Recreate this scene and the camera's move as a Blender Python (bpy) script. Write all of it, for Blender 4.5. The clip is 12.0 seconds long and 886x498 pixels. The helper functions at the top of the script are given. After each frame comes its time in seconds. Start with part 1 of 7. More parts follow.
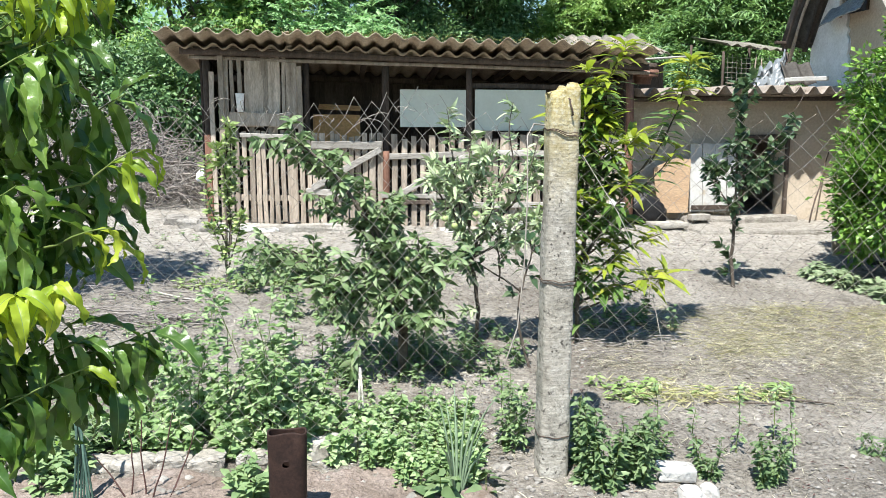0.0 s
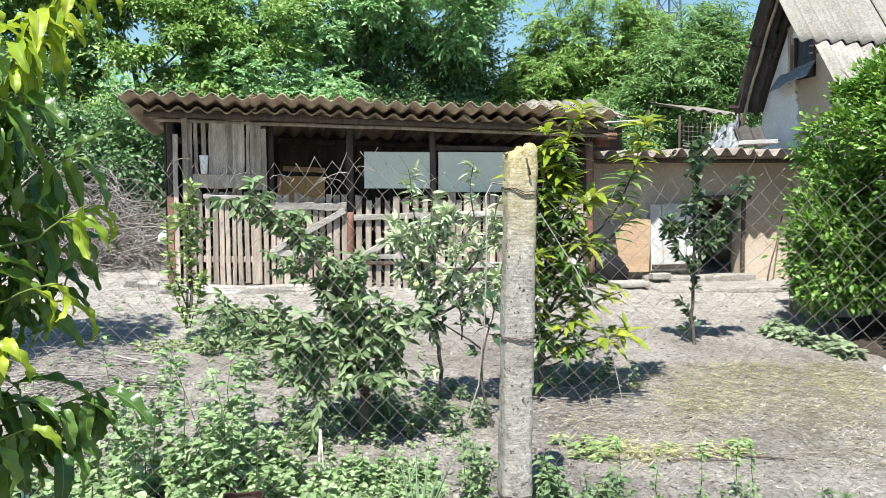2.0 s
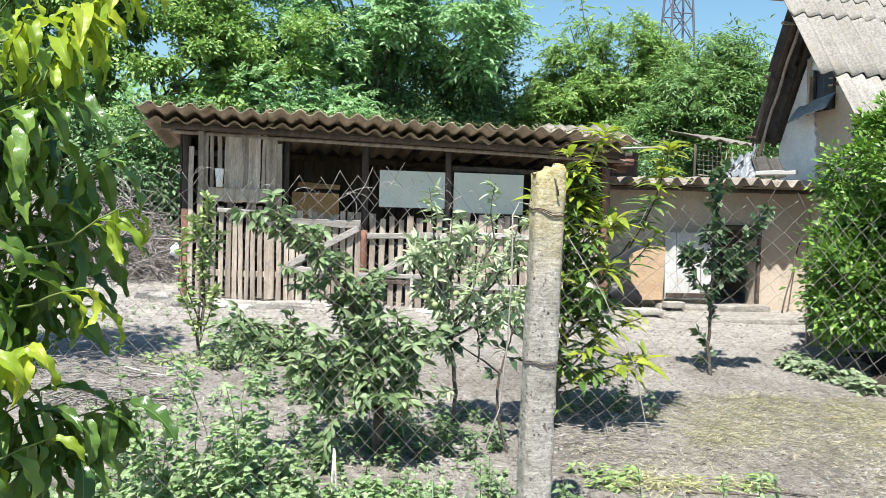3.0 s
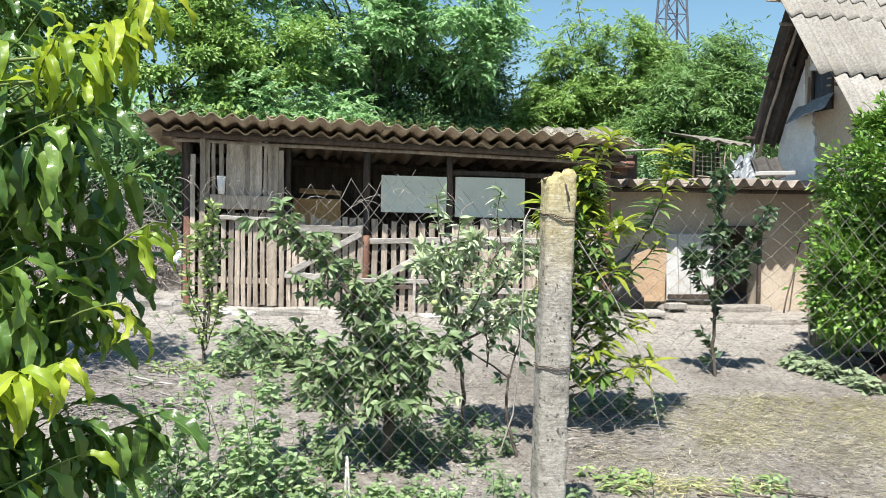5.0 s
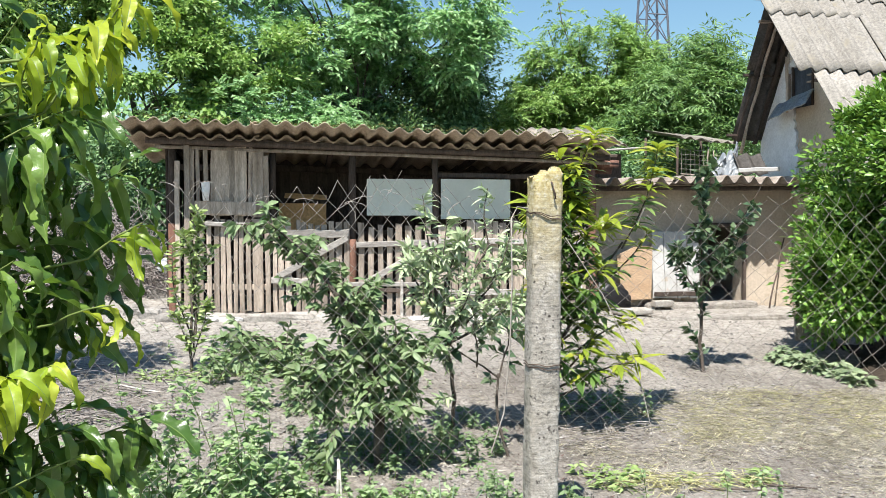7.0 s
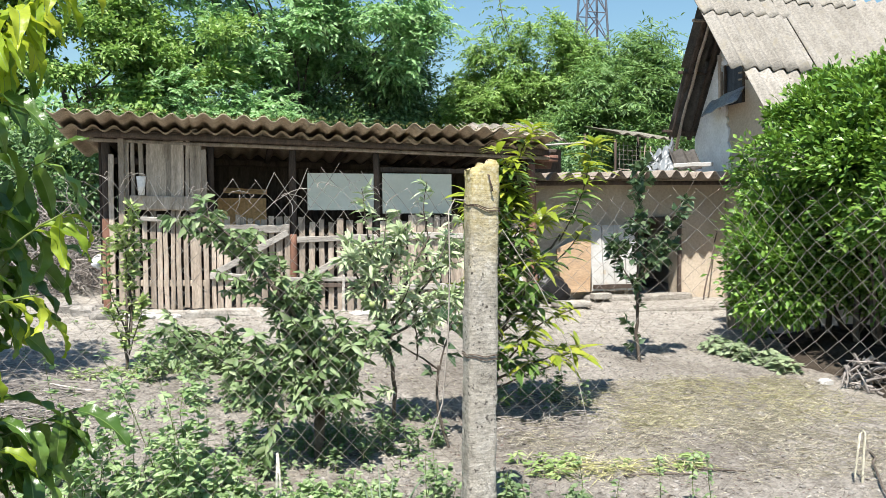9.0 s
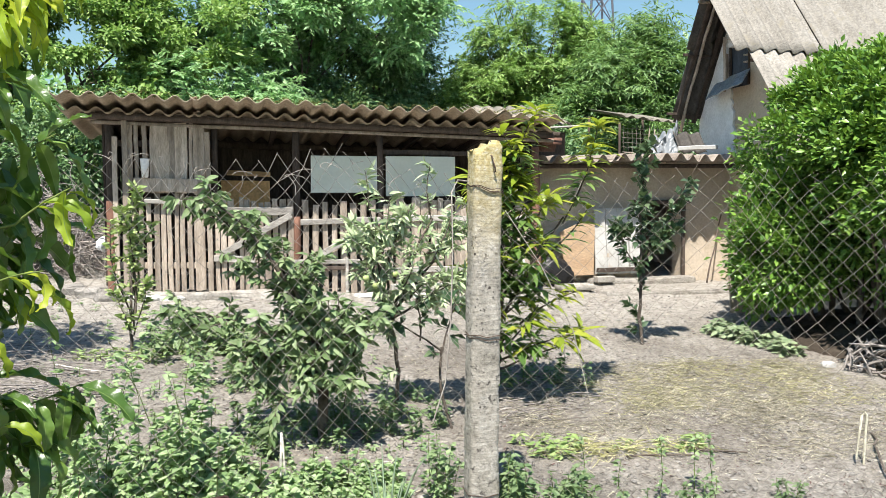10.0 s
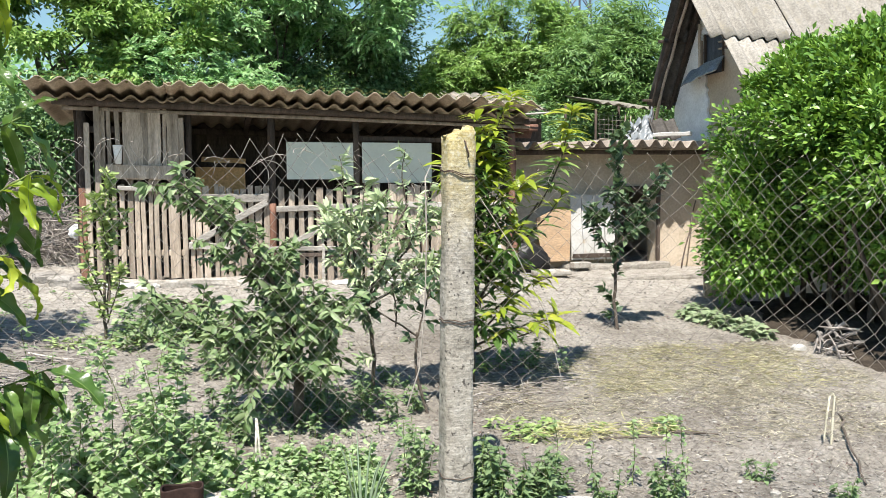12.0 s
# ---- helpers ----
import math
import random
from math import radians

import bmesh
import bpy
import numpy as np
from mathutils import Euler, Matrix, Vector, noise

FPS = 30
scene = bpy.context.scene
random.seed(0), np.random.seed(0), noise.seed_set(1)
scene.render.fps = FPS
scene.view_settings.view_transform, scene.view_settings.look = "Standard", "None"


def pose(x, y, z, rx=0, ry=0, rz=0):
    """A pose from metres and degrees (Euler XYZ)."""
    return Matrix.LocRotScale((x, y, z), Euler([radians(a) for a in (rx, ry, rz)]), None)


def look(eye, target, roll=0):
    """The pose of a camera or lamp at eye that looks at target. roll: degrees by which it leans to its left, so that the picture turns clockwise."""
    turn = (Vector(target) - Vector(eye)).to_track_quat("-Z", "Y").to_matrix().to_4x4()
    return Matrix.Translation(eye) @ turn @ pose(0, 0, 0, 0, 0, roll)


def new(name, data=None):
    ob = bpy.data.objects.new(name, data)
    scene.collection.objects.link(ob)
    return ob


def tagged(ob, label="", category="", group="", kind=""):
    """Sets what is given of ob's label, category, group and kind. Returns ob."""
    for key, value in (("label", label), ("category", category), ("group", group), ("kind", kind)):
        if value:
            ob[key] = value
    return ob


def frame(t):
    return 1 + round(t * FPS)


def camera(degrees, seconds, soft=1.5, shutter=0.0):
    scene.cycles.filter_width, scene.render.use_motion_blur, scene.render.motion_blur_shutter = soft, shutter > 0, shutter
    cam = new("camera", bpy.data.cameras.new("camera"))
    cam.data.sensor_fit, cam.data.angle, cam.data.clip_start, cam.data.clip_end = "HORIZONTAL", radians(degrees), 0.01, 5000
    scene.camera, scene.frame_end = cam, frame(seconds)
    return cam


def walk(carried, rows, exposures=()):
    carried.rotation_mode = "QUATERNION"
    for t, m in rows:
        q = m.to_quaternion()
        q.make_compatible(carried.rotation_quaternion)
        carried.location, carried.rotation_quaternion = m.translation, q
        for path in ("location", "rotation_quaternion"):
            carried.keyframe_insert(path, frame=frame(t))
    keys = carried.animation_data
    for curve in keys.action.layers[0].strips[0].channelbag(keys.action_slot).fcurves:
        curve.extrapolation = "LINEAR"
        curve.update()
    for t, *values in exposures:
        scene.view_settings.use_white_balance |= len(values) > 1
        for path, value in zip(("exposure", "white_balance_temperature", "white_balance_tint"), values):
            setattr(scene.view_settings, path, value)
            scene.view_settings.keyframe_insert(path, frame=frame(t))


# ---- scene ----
cam = camera(58.0, 12.0, soft=0.75)
PATH = [
    (0, (-0.256, 0.111, 1.455), (0.02, 2.07, 1.158), 0.1),
    (0.5, (-0.25, 0.135, 1.44), (0.011, 2.094, 1.134), -0.6),
    (1, (-0.236, 0.11, 1.445), (0.064, 2.063, 1.136), -0.7),
    (1.5, (-0.244, 0.072, 1.433), (0.118, 2.022, 1.173), -0.3),
    (2, (-0.233, 0.09, 1.442), (0.127, 2.052, 1.299), -0.0),
    (2.5, (-0.241, 0.128, 1.424), (0.104, 2.095, 1.327), 1.3),
    (3, (-0.29, 0.157, 1.425), (0.054, 2.125, 1.337), 1.8),
    (5, (-0.347, 0.16, 1.437), (0.005, 2.127, 1.357), 1.1),
    (5.5, (-0.352, 0.159, 1.433), (-0.004, 2.127, 1.355), 0.8),
    (6, (-0.352, 0.165, 1.435), (-0.004, 2.133, 1.359), 0.3),
    (6.5, (-0.351, 0.167, 1.428), (0.028, 2.129, 1.351), -0.3),
    (7, (-0.353, 0.161, 1.424), (0.033, 2.122, 1.353), 0.0),
    (7.5, (-0.356, 0.153, 1.425), (0.091, 2.101, 1.369), 0.6),
    (7.7, (-0.344, 0.164, 1.434), (0.124, 2.108, 1.404), 0.8),
    (9.3, (-0.333, 0.133, 1.408), (0.195, 2.06, 1.319), -0.3),
    (9.5, (-0.331, 0.133, 1.413), (0.195, 2.06, 1.321), -0.4),
    (10, (-0.334, 0.132, 1.399), (0.179, 2.062, 1.277), -0.1),
    (10.5, (-0.349, 0.142, 1.392), (0.108, 2.085, 1.269), 0.7),
    (11, (-0.352, 0.139, 1.393), (0.088, 2.086, 1.263), 0.7),
    (11.5, (-0.34, 0.128, 1.397), (0.128, 2.067, 1.258), -0.0),
    (12, (-0.32, 0.116, 1.392), (0.244, 2.029, 1.238), -0.2),
]
# the film's camera turns a little warmer on the way: seconds, stops, kelvin, tint
TINTS = [(0, 1.08, 6120, 9), (2.5, 1.10, 6090, 10), (5, 1.0, 6210, 11), (7.5, 1.04, 6240, 12), (9.5, 1.04, 6380, 11), (12, 1.04, 6420, 11)]
walk(cam, [(t, look(eye, target, roll)) for t, eye, target, roll in PATH], TINTS)

# ---- daylight ----
SUN_EL = radians(62.3)
SUN_FROM = Vector((-0.47, -0.883, 0)).normalized()
world = bpy.data.worlds.new("sky")
scene.world = world
world.use_nodes = True
wn = world.node_tree.nodes
sky = wn.new("ShaderNodeTexSky")
sky.sky_type = "NISHITA"
sky.sun_disc = False
sky.sun_elevation = SUN_EL
sky.sun_rotation = math.atan2(SUN_FROM.x, SUN_FROM.y)
sky.air_density, sky.dust_density, sky.ozone_density = 1.7, 0.0, 3.0
wn["Background"].inputs[1].default_value = 0.058
deep = wn.new("ShaderNodeMix")
deep.data_type, deep.blend_type = "RGBA", "MULTIPLY"
deep.inputs[0].default_value, deep.inputs[7].default_value = 1.0, (0.87, 1.05, 1.15, 1)
world.node_tree.links.new(sky.outputs[0], deep.inputs[6])
world.node_tree.links.new(deep.outputs[2], wn["Background"].inputs[0])
sun = new("sun", bpy.data.lights.new("sun", "SUN"))
sun.data.energy, sun.data.angle, sun.data.color = 5.0, radians(0.55), (1.0, 0.95, 0.86)
sun_at = SUN_FROM * math.cos(SUN_EL) + Vector((0, 0, math.sin(SUN_EL)))
sun.matrix_world = look(sun_at * 40, (0, 0, 0))

rng = np.random.default_rng(7)
rnd = random.Random(11)


# ---- materials ----
def ramp_node(nt, stops):
    r = nt.nodes.new("ShaderNodeValToRGB")
    while len(r.color_ramp.elements) < len(stops):
        r.color_ramp.elements.new(0.5)
    for e, (p, c) in zip(r.color_ramp.elements, stops):
        e.position, e.color = p, (*c, 1)
    return r


def noise_node(nt, vec, scale, detail=5.0, rough=0.6, stretch=None):
    n = nt.nodes.new("ShaderNodeTexNoise")
    n.inputs["Scale"].default_value, n.inputs["Detail"].default_value = scale, detail
    n.inputs["Roughness"].default_value = rough
    if stretch:
        m = nt.nodes.new("ShaderNodeMapping")
        m.inputs["Scale"].default_value = stretch
        nt.links.new(vec, m.inputs[0])
        vec = m.outputs[0]
    nt.links.new(vec, n.inputs["Vector"])
    return n


def mix_node(nt, mode, fac, a, b):
    m = nt.nodes.new("ShaderNodeMix")
    m.data_type, m.blend_type = "RGBA", mode
    for sock, v in ((m.inputs[0], fac), (m.inputs[6], a), (m.inputs[7], b)):
        if isinstance(v, (int, float)):
            sock.default_value = v
        elif isinstance(v, tuple):
            sock.default_value = (*v, 1)
        else:
            nt.links.new(v, sock)
    return m.outputs[2]


def surface(name, stops, scale=6.0, fine=60.0, rough=0.85, bump=0.4, metal=0.0, stretch=None, vary=0.25,
            stain=None, stain_scale=3.0, stain_at=(0.5, 0.62), height=0.01, spec=0.3, island=False, grain=0.8):
    """A procedural surface: colour by coarse noise, darkened and lightened by fine noise, stains, relief,
    and a small change of value from piece to piece."""
    m = bpy.data.materials.new(name)
    m.use_nodes = True
    nt = m.node_tree
    b = nt.nodes["Principled BSDF"]
    geo = nt.nodes.new("ShaderNodeNewGeometry")
    pos = geo.outputs["Position"]
    n1 = noise_node(nt, pos, scale, 6, 0.62, stretch)
    n2 = noise_node(nt, pos, fine, 4, 0.7, stretch)
    col = ramp_node(nt, stops)
    nt.links.new(n1.outputs[0], col.inputs[0])
    fr = ramp_node(nt, [(0.3, (0.55, 0.55, 0.55)), (0.7, (1.3, 1.3, 1.3))])
    nt.links.new(n2.outputs[0], fr.inputs[0])
    out = mix_node(nt, "MULTIPLY", grain, col.outputs[0], fr.outputs[0])
    if stain:
        n3 = noise_node(nt, pos, stain_scale, 7, 0.7)
        sr = ramp_node(nt, [(stain_at[0], (0, 0, 0)), (stain_at[1], (1, 1, 1))])
        nt.links.new(n3.outputs[0], sr.inputs[0])
        out = mix_node(nt, "MIX", sr.outputs[0], out, stain)
    if vary:
        if island:
            ran = geo.outputs["Random Per Island"]
        else:
            ran = nt.nodes.new("ShaderNodeObjectInfo").outputs["Random"]
        vr = ramp_node(nt, [(0.0, (1 - vary,) * 3), (1.0, (1 + vary,) * 3)])
        nt.links.new(ran, vr.inputs[0])
        out = mix_node(nt, "MULTIPLY", 1.0, out, vr.outputs[0])
    nt.links.new(out, b.inputs["Base Color"])
    b.inputs["Roughness"].default_value, b.inputs["Metallic"].default_value = rough, metal
    b.inputs["Specular IOR Level"].default_value = spec
    if bump:
        add = nt.nodes.new("ShaderNodeMath")
        add.operation = "ADD"
        nt.links.new(n1.outputs[0], add.inputs[0])
        nt.links.new(n2.outputs[0], add.inputs[1])
        bp = nt.nodes.new("ShaderNodeBump")
        bp.inputs["Strength"].default_value, bp.inputs["Distance"].default_value = bump, height
        nt.links.new(add.outputs[0], bp.inputs["Height"])
        nt.links.new(bp.outputs[0], b.inputs["Normal"])
    return m


def leafy(name, stops, rough=0.45, through_light=0.35, glow=(0.25, 0.4, 0.05), spec=0.4, island=True, vein=0.0):
    """A leaf: colour from leaf to leaf, a waxy gloss, and light that comes through it."""
    m = bpy.data.materials.new(name)
    m.use_nodes = True
    nt = m.node_tree
    b = nt.nodes["Principled BSDF"]
    geo = nt.nodes.new("ShaderNodeNewGeometry")
    ran = geo.outputs["Random Per Island"] if island else nt.nodes.new("ShaderNodeObjectInfo").outputs["Random"]
    col = ramp_node(nt, stops)
    nt.links.new(ran, col.inputs[0])
    n = noise_node(nt, geo.outputs["Position"], 25, 3)
    fr = ramp_node(nt, [(0.3, (0.75, 0.75, 0.75)), (0.7, (1.2, 1.2, 1.2))])
    nt.links.new(n.outputs[0], fr.inputs[0])
    out = mix_node(nt, "MULTIPLY", 0.8, col.outputs[0], fr.outputs[0])
    nt.links.new(out, b.inputs["Base Color"])
    b.inputs["Roughness"].default_value, b.inputs["Specular IOR Level"].default_value = rough, spec
    tr = nt.nodes.new("ShaderNodeBsdfTranslucent")
    warm = mix_node(nt, "MIX", 0.5, out, glow)
    nt.links.new(warm, tr.inputs[0])
    mx = nt.nodes.new("ShaderNodeMixShader")
    mx.inputs[0].default_value = through_light
    nt.links.new(b.outputs[0], mx.inputs[1])
    nt.links.new(tr.outputs[0], mx.inputs[2])
    nt.links.new(mx.outputs[0], nt.nodes["Material Output"].inputs[0])
    if vein:
        bp = nt.nodes.new("ShaderNodeBump")
        bp.inputs["Strength"].default_value, bp.inputs["Distance"].default_value = vein, 0.004
        nv = noise_node(nt, geo.outputs["Position"], 90, 2)
        nt.links.new(nv.outputs[0], bp.inputs["Height"])
        nt.links.new(bp.outputs[0], b.inputs["Normal"])
    return m


SOIL = surface("dry_soil", [(0.3, (0.199, 0.176, 0.148)), (0.5, (0.305, 0.275, 0.237)), (0.72, (0.402, 0.370, 0.325))], 1.4, 55, 0.95, 0.9,
               vary=0, stain=(0.16, 0.143, 0.122), stain_scale=3.2, stain_at=(0.54, 0.70), height=0.03, spec=0.1, grain=1.0)


def trodden_clay(m):
    """Paler, smoother clay where the yard in front of the buildings is trodden hard."""
    nt = m.node_tree
    b = nt.nodes["Principled BSDF"]
    old = b.inputs["Base Color"].links[0].from_socket
    geo = nt.nodes.new("ShaderNodeNewGeometry")
    sep = nt.nodes.new("ShaderNodeSeparateXYZ")
    nt.links.new(geo.outputs["Position"], sep.inputs[0])
    n = noise_node(nt, geo.outputs["Position"], 1.1, 5, 0.6)
    add = nt.nodes.new("ShaderNodeMath")
    add.operation = "MULTIPLY_ADD"
    add.inputs[1].default_value = 2.6
    nt.links.new(n.outputs[0], add.inputs[0])
    nt.links.new(sep.outputs[1], add.inputs[2])
    mp = nt.nodes.new("ShaderNodeMapRange")
    mp.inputs[1].default_value, mp.inputs[2].default_value = 7.0, 8.6
    nt.links.new(add.outputs[0], mp.inputs[0])
    n2 = noise_node(nt, geo.outputs["Position"], 9, 6, 0.7)
    pale = ramp_node(nt, [(0.32, (0.28, 0.255, 0.222)), (0.52, (0.39, 0.36, 0.318)), (0.7, (0.47, 0.438, 0.388))])
    nt.links.new(n2.outputs[0], pale.inputs[0])
    both = mix_node(nt, "MIX", mp.outputs[0], old, pale.outputs[0])
    n3 = noise_node(nt, geo.outputs["Position"], 21, 8, 0.78)
    crumb = ramp_node(nt, [(0.40, (0.56, 0.54, 0.52)), (0.50, (0.98, 0.98, 0.98)), (0.66, (1.22, 1.22, 1.22))])
    nt.links.new(n3.outputs[0], crumb.inputs[0])
    nt.links.new(mix_node(nt, "MULTIPLY", 0.65, both, crumb.outputs[0]), b.inputs["Base Color"])


trodden_clay(SOIL)
WOOD = surface("weathered_wood", [(0.3, (0.241, 0.195, 0.152)), (0.55, (0.428, 0.355, 0.285)), (0.75, (0.578, 0.495, 0.414))], 5, 45, 0.9, 0.5,
               stretch=(4, 4, 0.5), vary=0.3, height=0.004, spec=0.15)
RAILWOOD = surface("weathered_rail_wood", [(0.3, (0.26, 0.235, 0.21)), (0.55, (0.42, 0.39, 0.35)), (0.75, (0.56, 0.53, 0.49))], 5, 45, 0.9, 0.5,
                   stretch=(0.6, 4, 4), vary=0.25, height=0.004, spec=0.15)
# dark old timber; its tone also stands in for shade indoors and under roofs
DARKWOOD = surface("dark_old_and_shaded_wood", [(0.3, (0.055, 0.042, 0.034)), (0.6, (0.11, 0.085, 0.07)), (0.8, (0.17, 0.135, 0.11))], 6, 40, 0.9, 0.5,
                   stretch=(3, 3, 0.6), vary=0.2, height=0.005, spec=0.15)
REDWOOD = surface("red_brown_post", [(0.3, (0.15, 0.075, 0.05)), (0.6, (0.25, 0.13, 0.09)), (0.8, (0.32, 0.20, 0.15))], 6, 40, 0.85, 0.4, vary=0.1,
                  stretch=(3, 3, 0.6), height=0.004)
ASBESTOS = surface("fibre_cement", [(0.3, (0.302, 0.236, 0.166)), (0.55, (0.426, 0.347, 0.257)), (0.8, (0.515, 0.430, 0.332))], 3, 50, 0.92, 0.35,
                   vary=0.15, stain=(0.16, 0.13, 0.095), stain_scale=4, stain_at=(0.55, 0.75), height=0.004, spec=0.15)
DARKROOF = surface("brown_fibre_cement", [(0.3, (0.192, 0.156, 0.124)), (0.55, (0.300, 0.256, 0.215)), (0.8, (0.408, 0.369, 0.325))], 4, 50, 0.92, 0.4, vary=0.15, height=0.004, spec=0.15)
HOUSEROOF = surface("old_pale_fibre_cement", [(0.3, (0.22, 0.2, 0.17)), (0.55, (0.295, 0.272, 0.238)), (0.8, (0.355, 0.335, 0.3))], 2.5, 40, 0.92, 0.35,
                    vary=0.1, stain=(0.22, 0.19, 0.13), stain_scale=5, stain_at=(0.56, 0.72), height=0.004, spec=0.15)
MOSSROOF = surface("mossy_fibre_cement", [(0.3, (0.13, 0.12, 0.09)), (0.55, (0.23, 0.21, 0.17)), (0.8, (0.34, 0.31, 0.27))], 5, 40, 0.95, 0.4, vary=0.2)
MOSS = surface("moss", [(0.3, (0.09, 0.11, 0.03)), (0.6, (0.17, 0.18, 0.06)), (0.8, (0.25, 0.23, 0.11))], 14, 80, 0.95, 0.6, vary=0.1)
CLAYWALL = surface("clay_plaster", [(0.3, (0.44, 0.365, 0.28)), (0.55, (0.53, 0.45, 0.355)), (0.8, (0.59, 0.51, 0.415))], 2.2, 35, 0.95, 0.5, vary=0,
                   stain=(0.38, 0.305, 0.225), stain_scale=3.0, stain_at=(0.56, 0.7), height=0.012, spec=0.1, grain=0.4)
LIMEWASH = surface("limewash", [(0.3, (0.74, 0.735, 0.72)), (0.55, (0.84, 0.84, 0.835)), (0.8, (0.87, 0.87, 0.87))], 3, 40, 0.95, 0.4, grain=0.35, vary=0,
                   stain=(0.5, 0.42, 0.33), stain_scale=2.6, stain_at=(0.60, 0.68), height=0.008, spec=0.1)
PANEL = surface("pale_painted_board", [(0.3, (0.58, 0.60, 0.52)), (0.6, (0.66, 0.685, 0.60))], 2, 30, 0.6, 0.05, vary=0.03, grain=0.12,
                stain=(0.47, 0.46, 0.42), stain_scale=5, stain_at=(0.66, 0.78), height=0.002)
CONCRETE = surface("old_concrete", [(0.3, (0.26, 0.238, 0.2)), (0.5, (0.375, 0.348, 0.3)), (0.75, (0.5, 0.472, 0.425))], 13, 70, 0.95, 0.6, vary=0,
                   stain=(0.10, 0.09, 0.08), stain_scale=38, stain_at=(0.57, 0.63), height=0.01, grain=0.75, spec=0.15)
STONE = surface("pale_stone", [(0.3, (0.30, 0.27, 0.23)), (0.55, (0.42, 0.39, 0.345)), (0.8, (0.52, 0.49, 0.44))], 8, 50, 0.92, 0.6, vary=0.12, height=0.01)
PALESTONE = surface("white_limestone", [(0.3, (0.408, 0.387, 0.357)), (0.55, (0.527, 0.510, 0.480)), (0.8, (0.595, 0.582, 0.561))], 9, 50, 0.92, 0.6, vary=0.08, height=0.01, grain=0.5)
RUST = surface("rusty_iron", [(0.3, (0.021, 0.012, 0.010)), (0.6, (0.039, 0.021, 0.016)), (0.8, (0.066, 0.036, 0.027))], 14, 90, 0.75, 0.4, metal=0.25, vary=0.05,
               height=0.002)
WIRE = surface("galvanised_wire", [(0.3, (0.286, 0.250, 0.214)), (0.7, (0.488, 0.440, 0.387))], 10, 60, 0.6, 0, metal=0.2, vary=0)
RUSTWIRE = surface("rusty_wire", [(0.3, (0.06, 0.04, 0.03)), (0.7, (0.13, 0.09, 0.07))], 10, 60, 0.7, 0, metal=0.4, vary=0)
BARK = surface("bark", [(0.3, (0.07, 0.055, 0.042)), (0.6, (0.13, 0.105, 0.085)), (0.8, (0.2, 0.17, 0.14))], 12, 60, 0.95, 0.7, vary=0.1, height=0.008)
TWIG = surface("dry_branches", [(0.3, (0.168, 0.145, 0.131)), (0.6, (0.324, 0.291, 0.265)), (0.8, (0.492, 0.458, 0.431))], 4, 40, 0.95, 0.2, vary=0.35, island=True)
GREENSTEM = surface("green_stem", [(0.3, (0.09, 0.13, 0.03)), (0.7, (0.17, 0.22, 0.06))], 8, 40, 0.6, 0.1, vary=0.2, island=True)
CARD = surface("cardboard", [(0.3, (0.500, 0.281, 0.114)), (0.7, (0.625, 0.369, 0.162))], 3, 40, 0.9, 0.1, vary=0.1)
PLY = surface("plywood_sheet", [(0.3, (0.46, 0.31, 0.19)), (0.7, (0.56, 0.40, 0.26))], 2, 40, 0.8, 0.15, vary=0.05, stretch=(1, 1, 4),
              stain=(0.40, 0.29, 0.2), stain_scale=3, stain_at=(0.58, 0.75))
WHITEPAINT = surface("flaking_white_paint", [(0.3, (0.423, 0.409, 0.381)), (0.6, (0.536, 0.529, 0.507))], 4, 40, 0.8, 0.25, grain=0.35, vary=0.06,
                     stain=(0.42, 0.36, 0.29), stain_scale=9, stain_at=(0.60, 0.66), height=0.003)
WHITEPLASTIC = surface("white_plastic", [(0.3, (0.72, 0.74, 0.76)), (0.7, (0.8, 0.81, 0.82))], 6, 40, 0.4, 0.05, grain=0.35, vary=0.03, spec=0.5)
SLATE = surface("slate_blue_sheet", [(0.3, (0.045, 0.055, 0.07)), (0.7, (0.10, 0.115, 0.14))], 5, 40, 0.7, 0.2, vary=0, stretch=(3, 3, 0.5))
TIN = surface("grey_tin", [(0.3, (0.26, 0.28, 0.30)), (0.7, (0.42, 0.44, 0.46))], 5, 40, 0.55, 0.2, metal=0.5, vary=0.05)
STRAW = surface("dry_grass", [(0.3, (0.388, 0.354, 0.253)), (0.6, (0.568, 0.527, 0.405)), (0.8, (0.711, 0.674, 0.564))], 4, 30, 0.9, 0, vary=0.4, island=True)
ROPE = surface("pale_split_cane", [(0.3, (0.55, 0.50, 0.42)), (0.7, (0.72, 0.68, 0.6))], 9, 60, 0.8, 0.2, vary=0.1)
STEEL = surface("lattice_steel", [(0.3, (0.1, 0.11, 0.13)), (0.7, (0.15, 0.16, 0.185))], 3, 20, 0.7, 0, metal=0.4, vary=0)

LEAF_FAR = leafy("acacia_leaves", [(0, (0.152, 0.304, 0.113)), (0.5, (0.292, 0.499, 0.209)), (1, (0.506, 0.683, 0.380))], 0.5, 0.45, (0.28, 0.46, 0.14))
LEAF_LIGHT = leafy("light_hedge_leaves", [(0, (0.122, 0.228, 0.058)), (0.5, (0.232, 0.378, 0.095)), (1, (0.415, 0.552, 0.189))], 0.5, 0.35, (0.2, 0.34, 0.04))
LEAF_APPLE = leafy("apple_leaves", [(0, (0.109, 0.178, 0.067)), (0.5, (0.187, 0.267, 0.112)), (1, (0.304, 0.375, 0.195))], 0.5, 0.25, (0.16, 0.25, 0.06))
LEAF_PALE = leafy("pale_apple_leaves", [(0, (0.268, 0.354, 0.174)), (0.5, (0.403, 0.486, 0.270)), (1, (0.561, 0.630, 0.408))], 0.55, 0.25, (0.2, 0.3, 0.08))
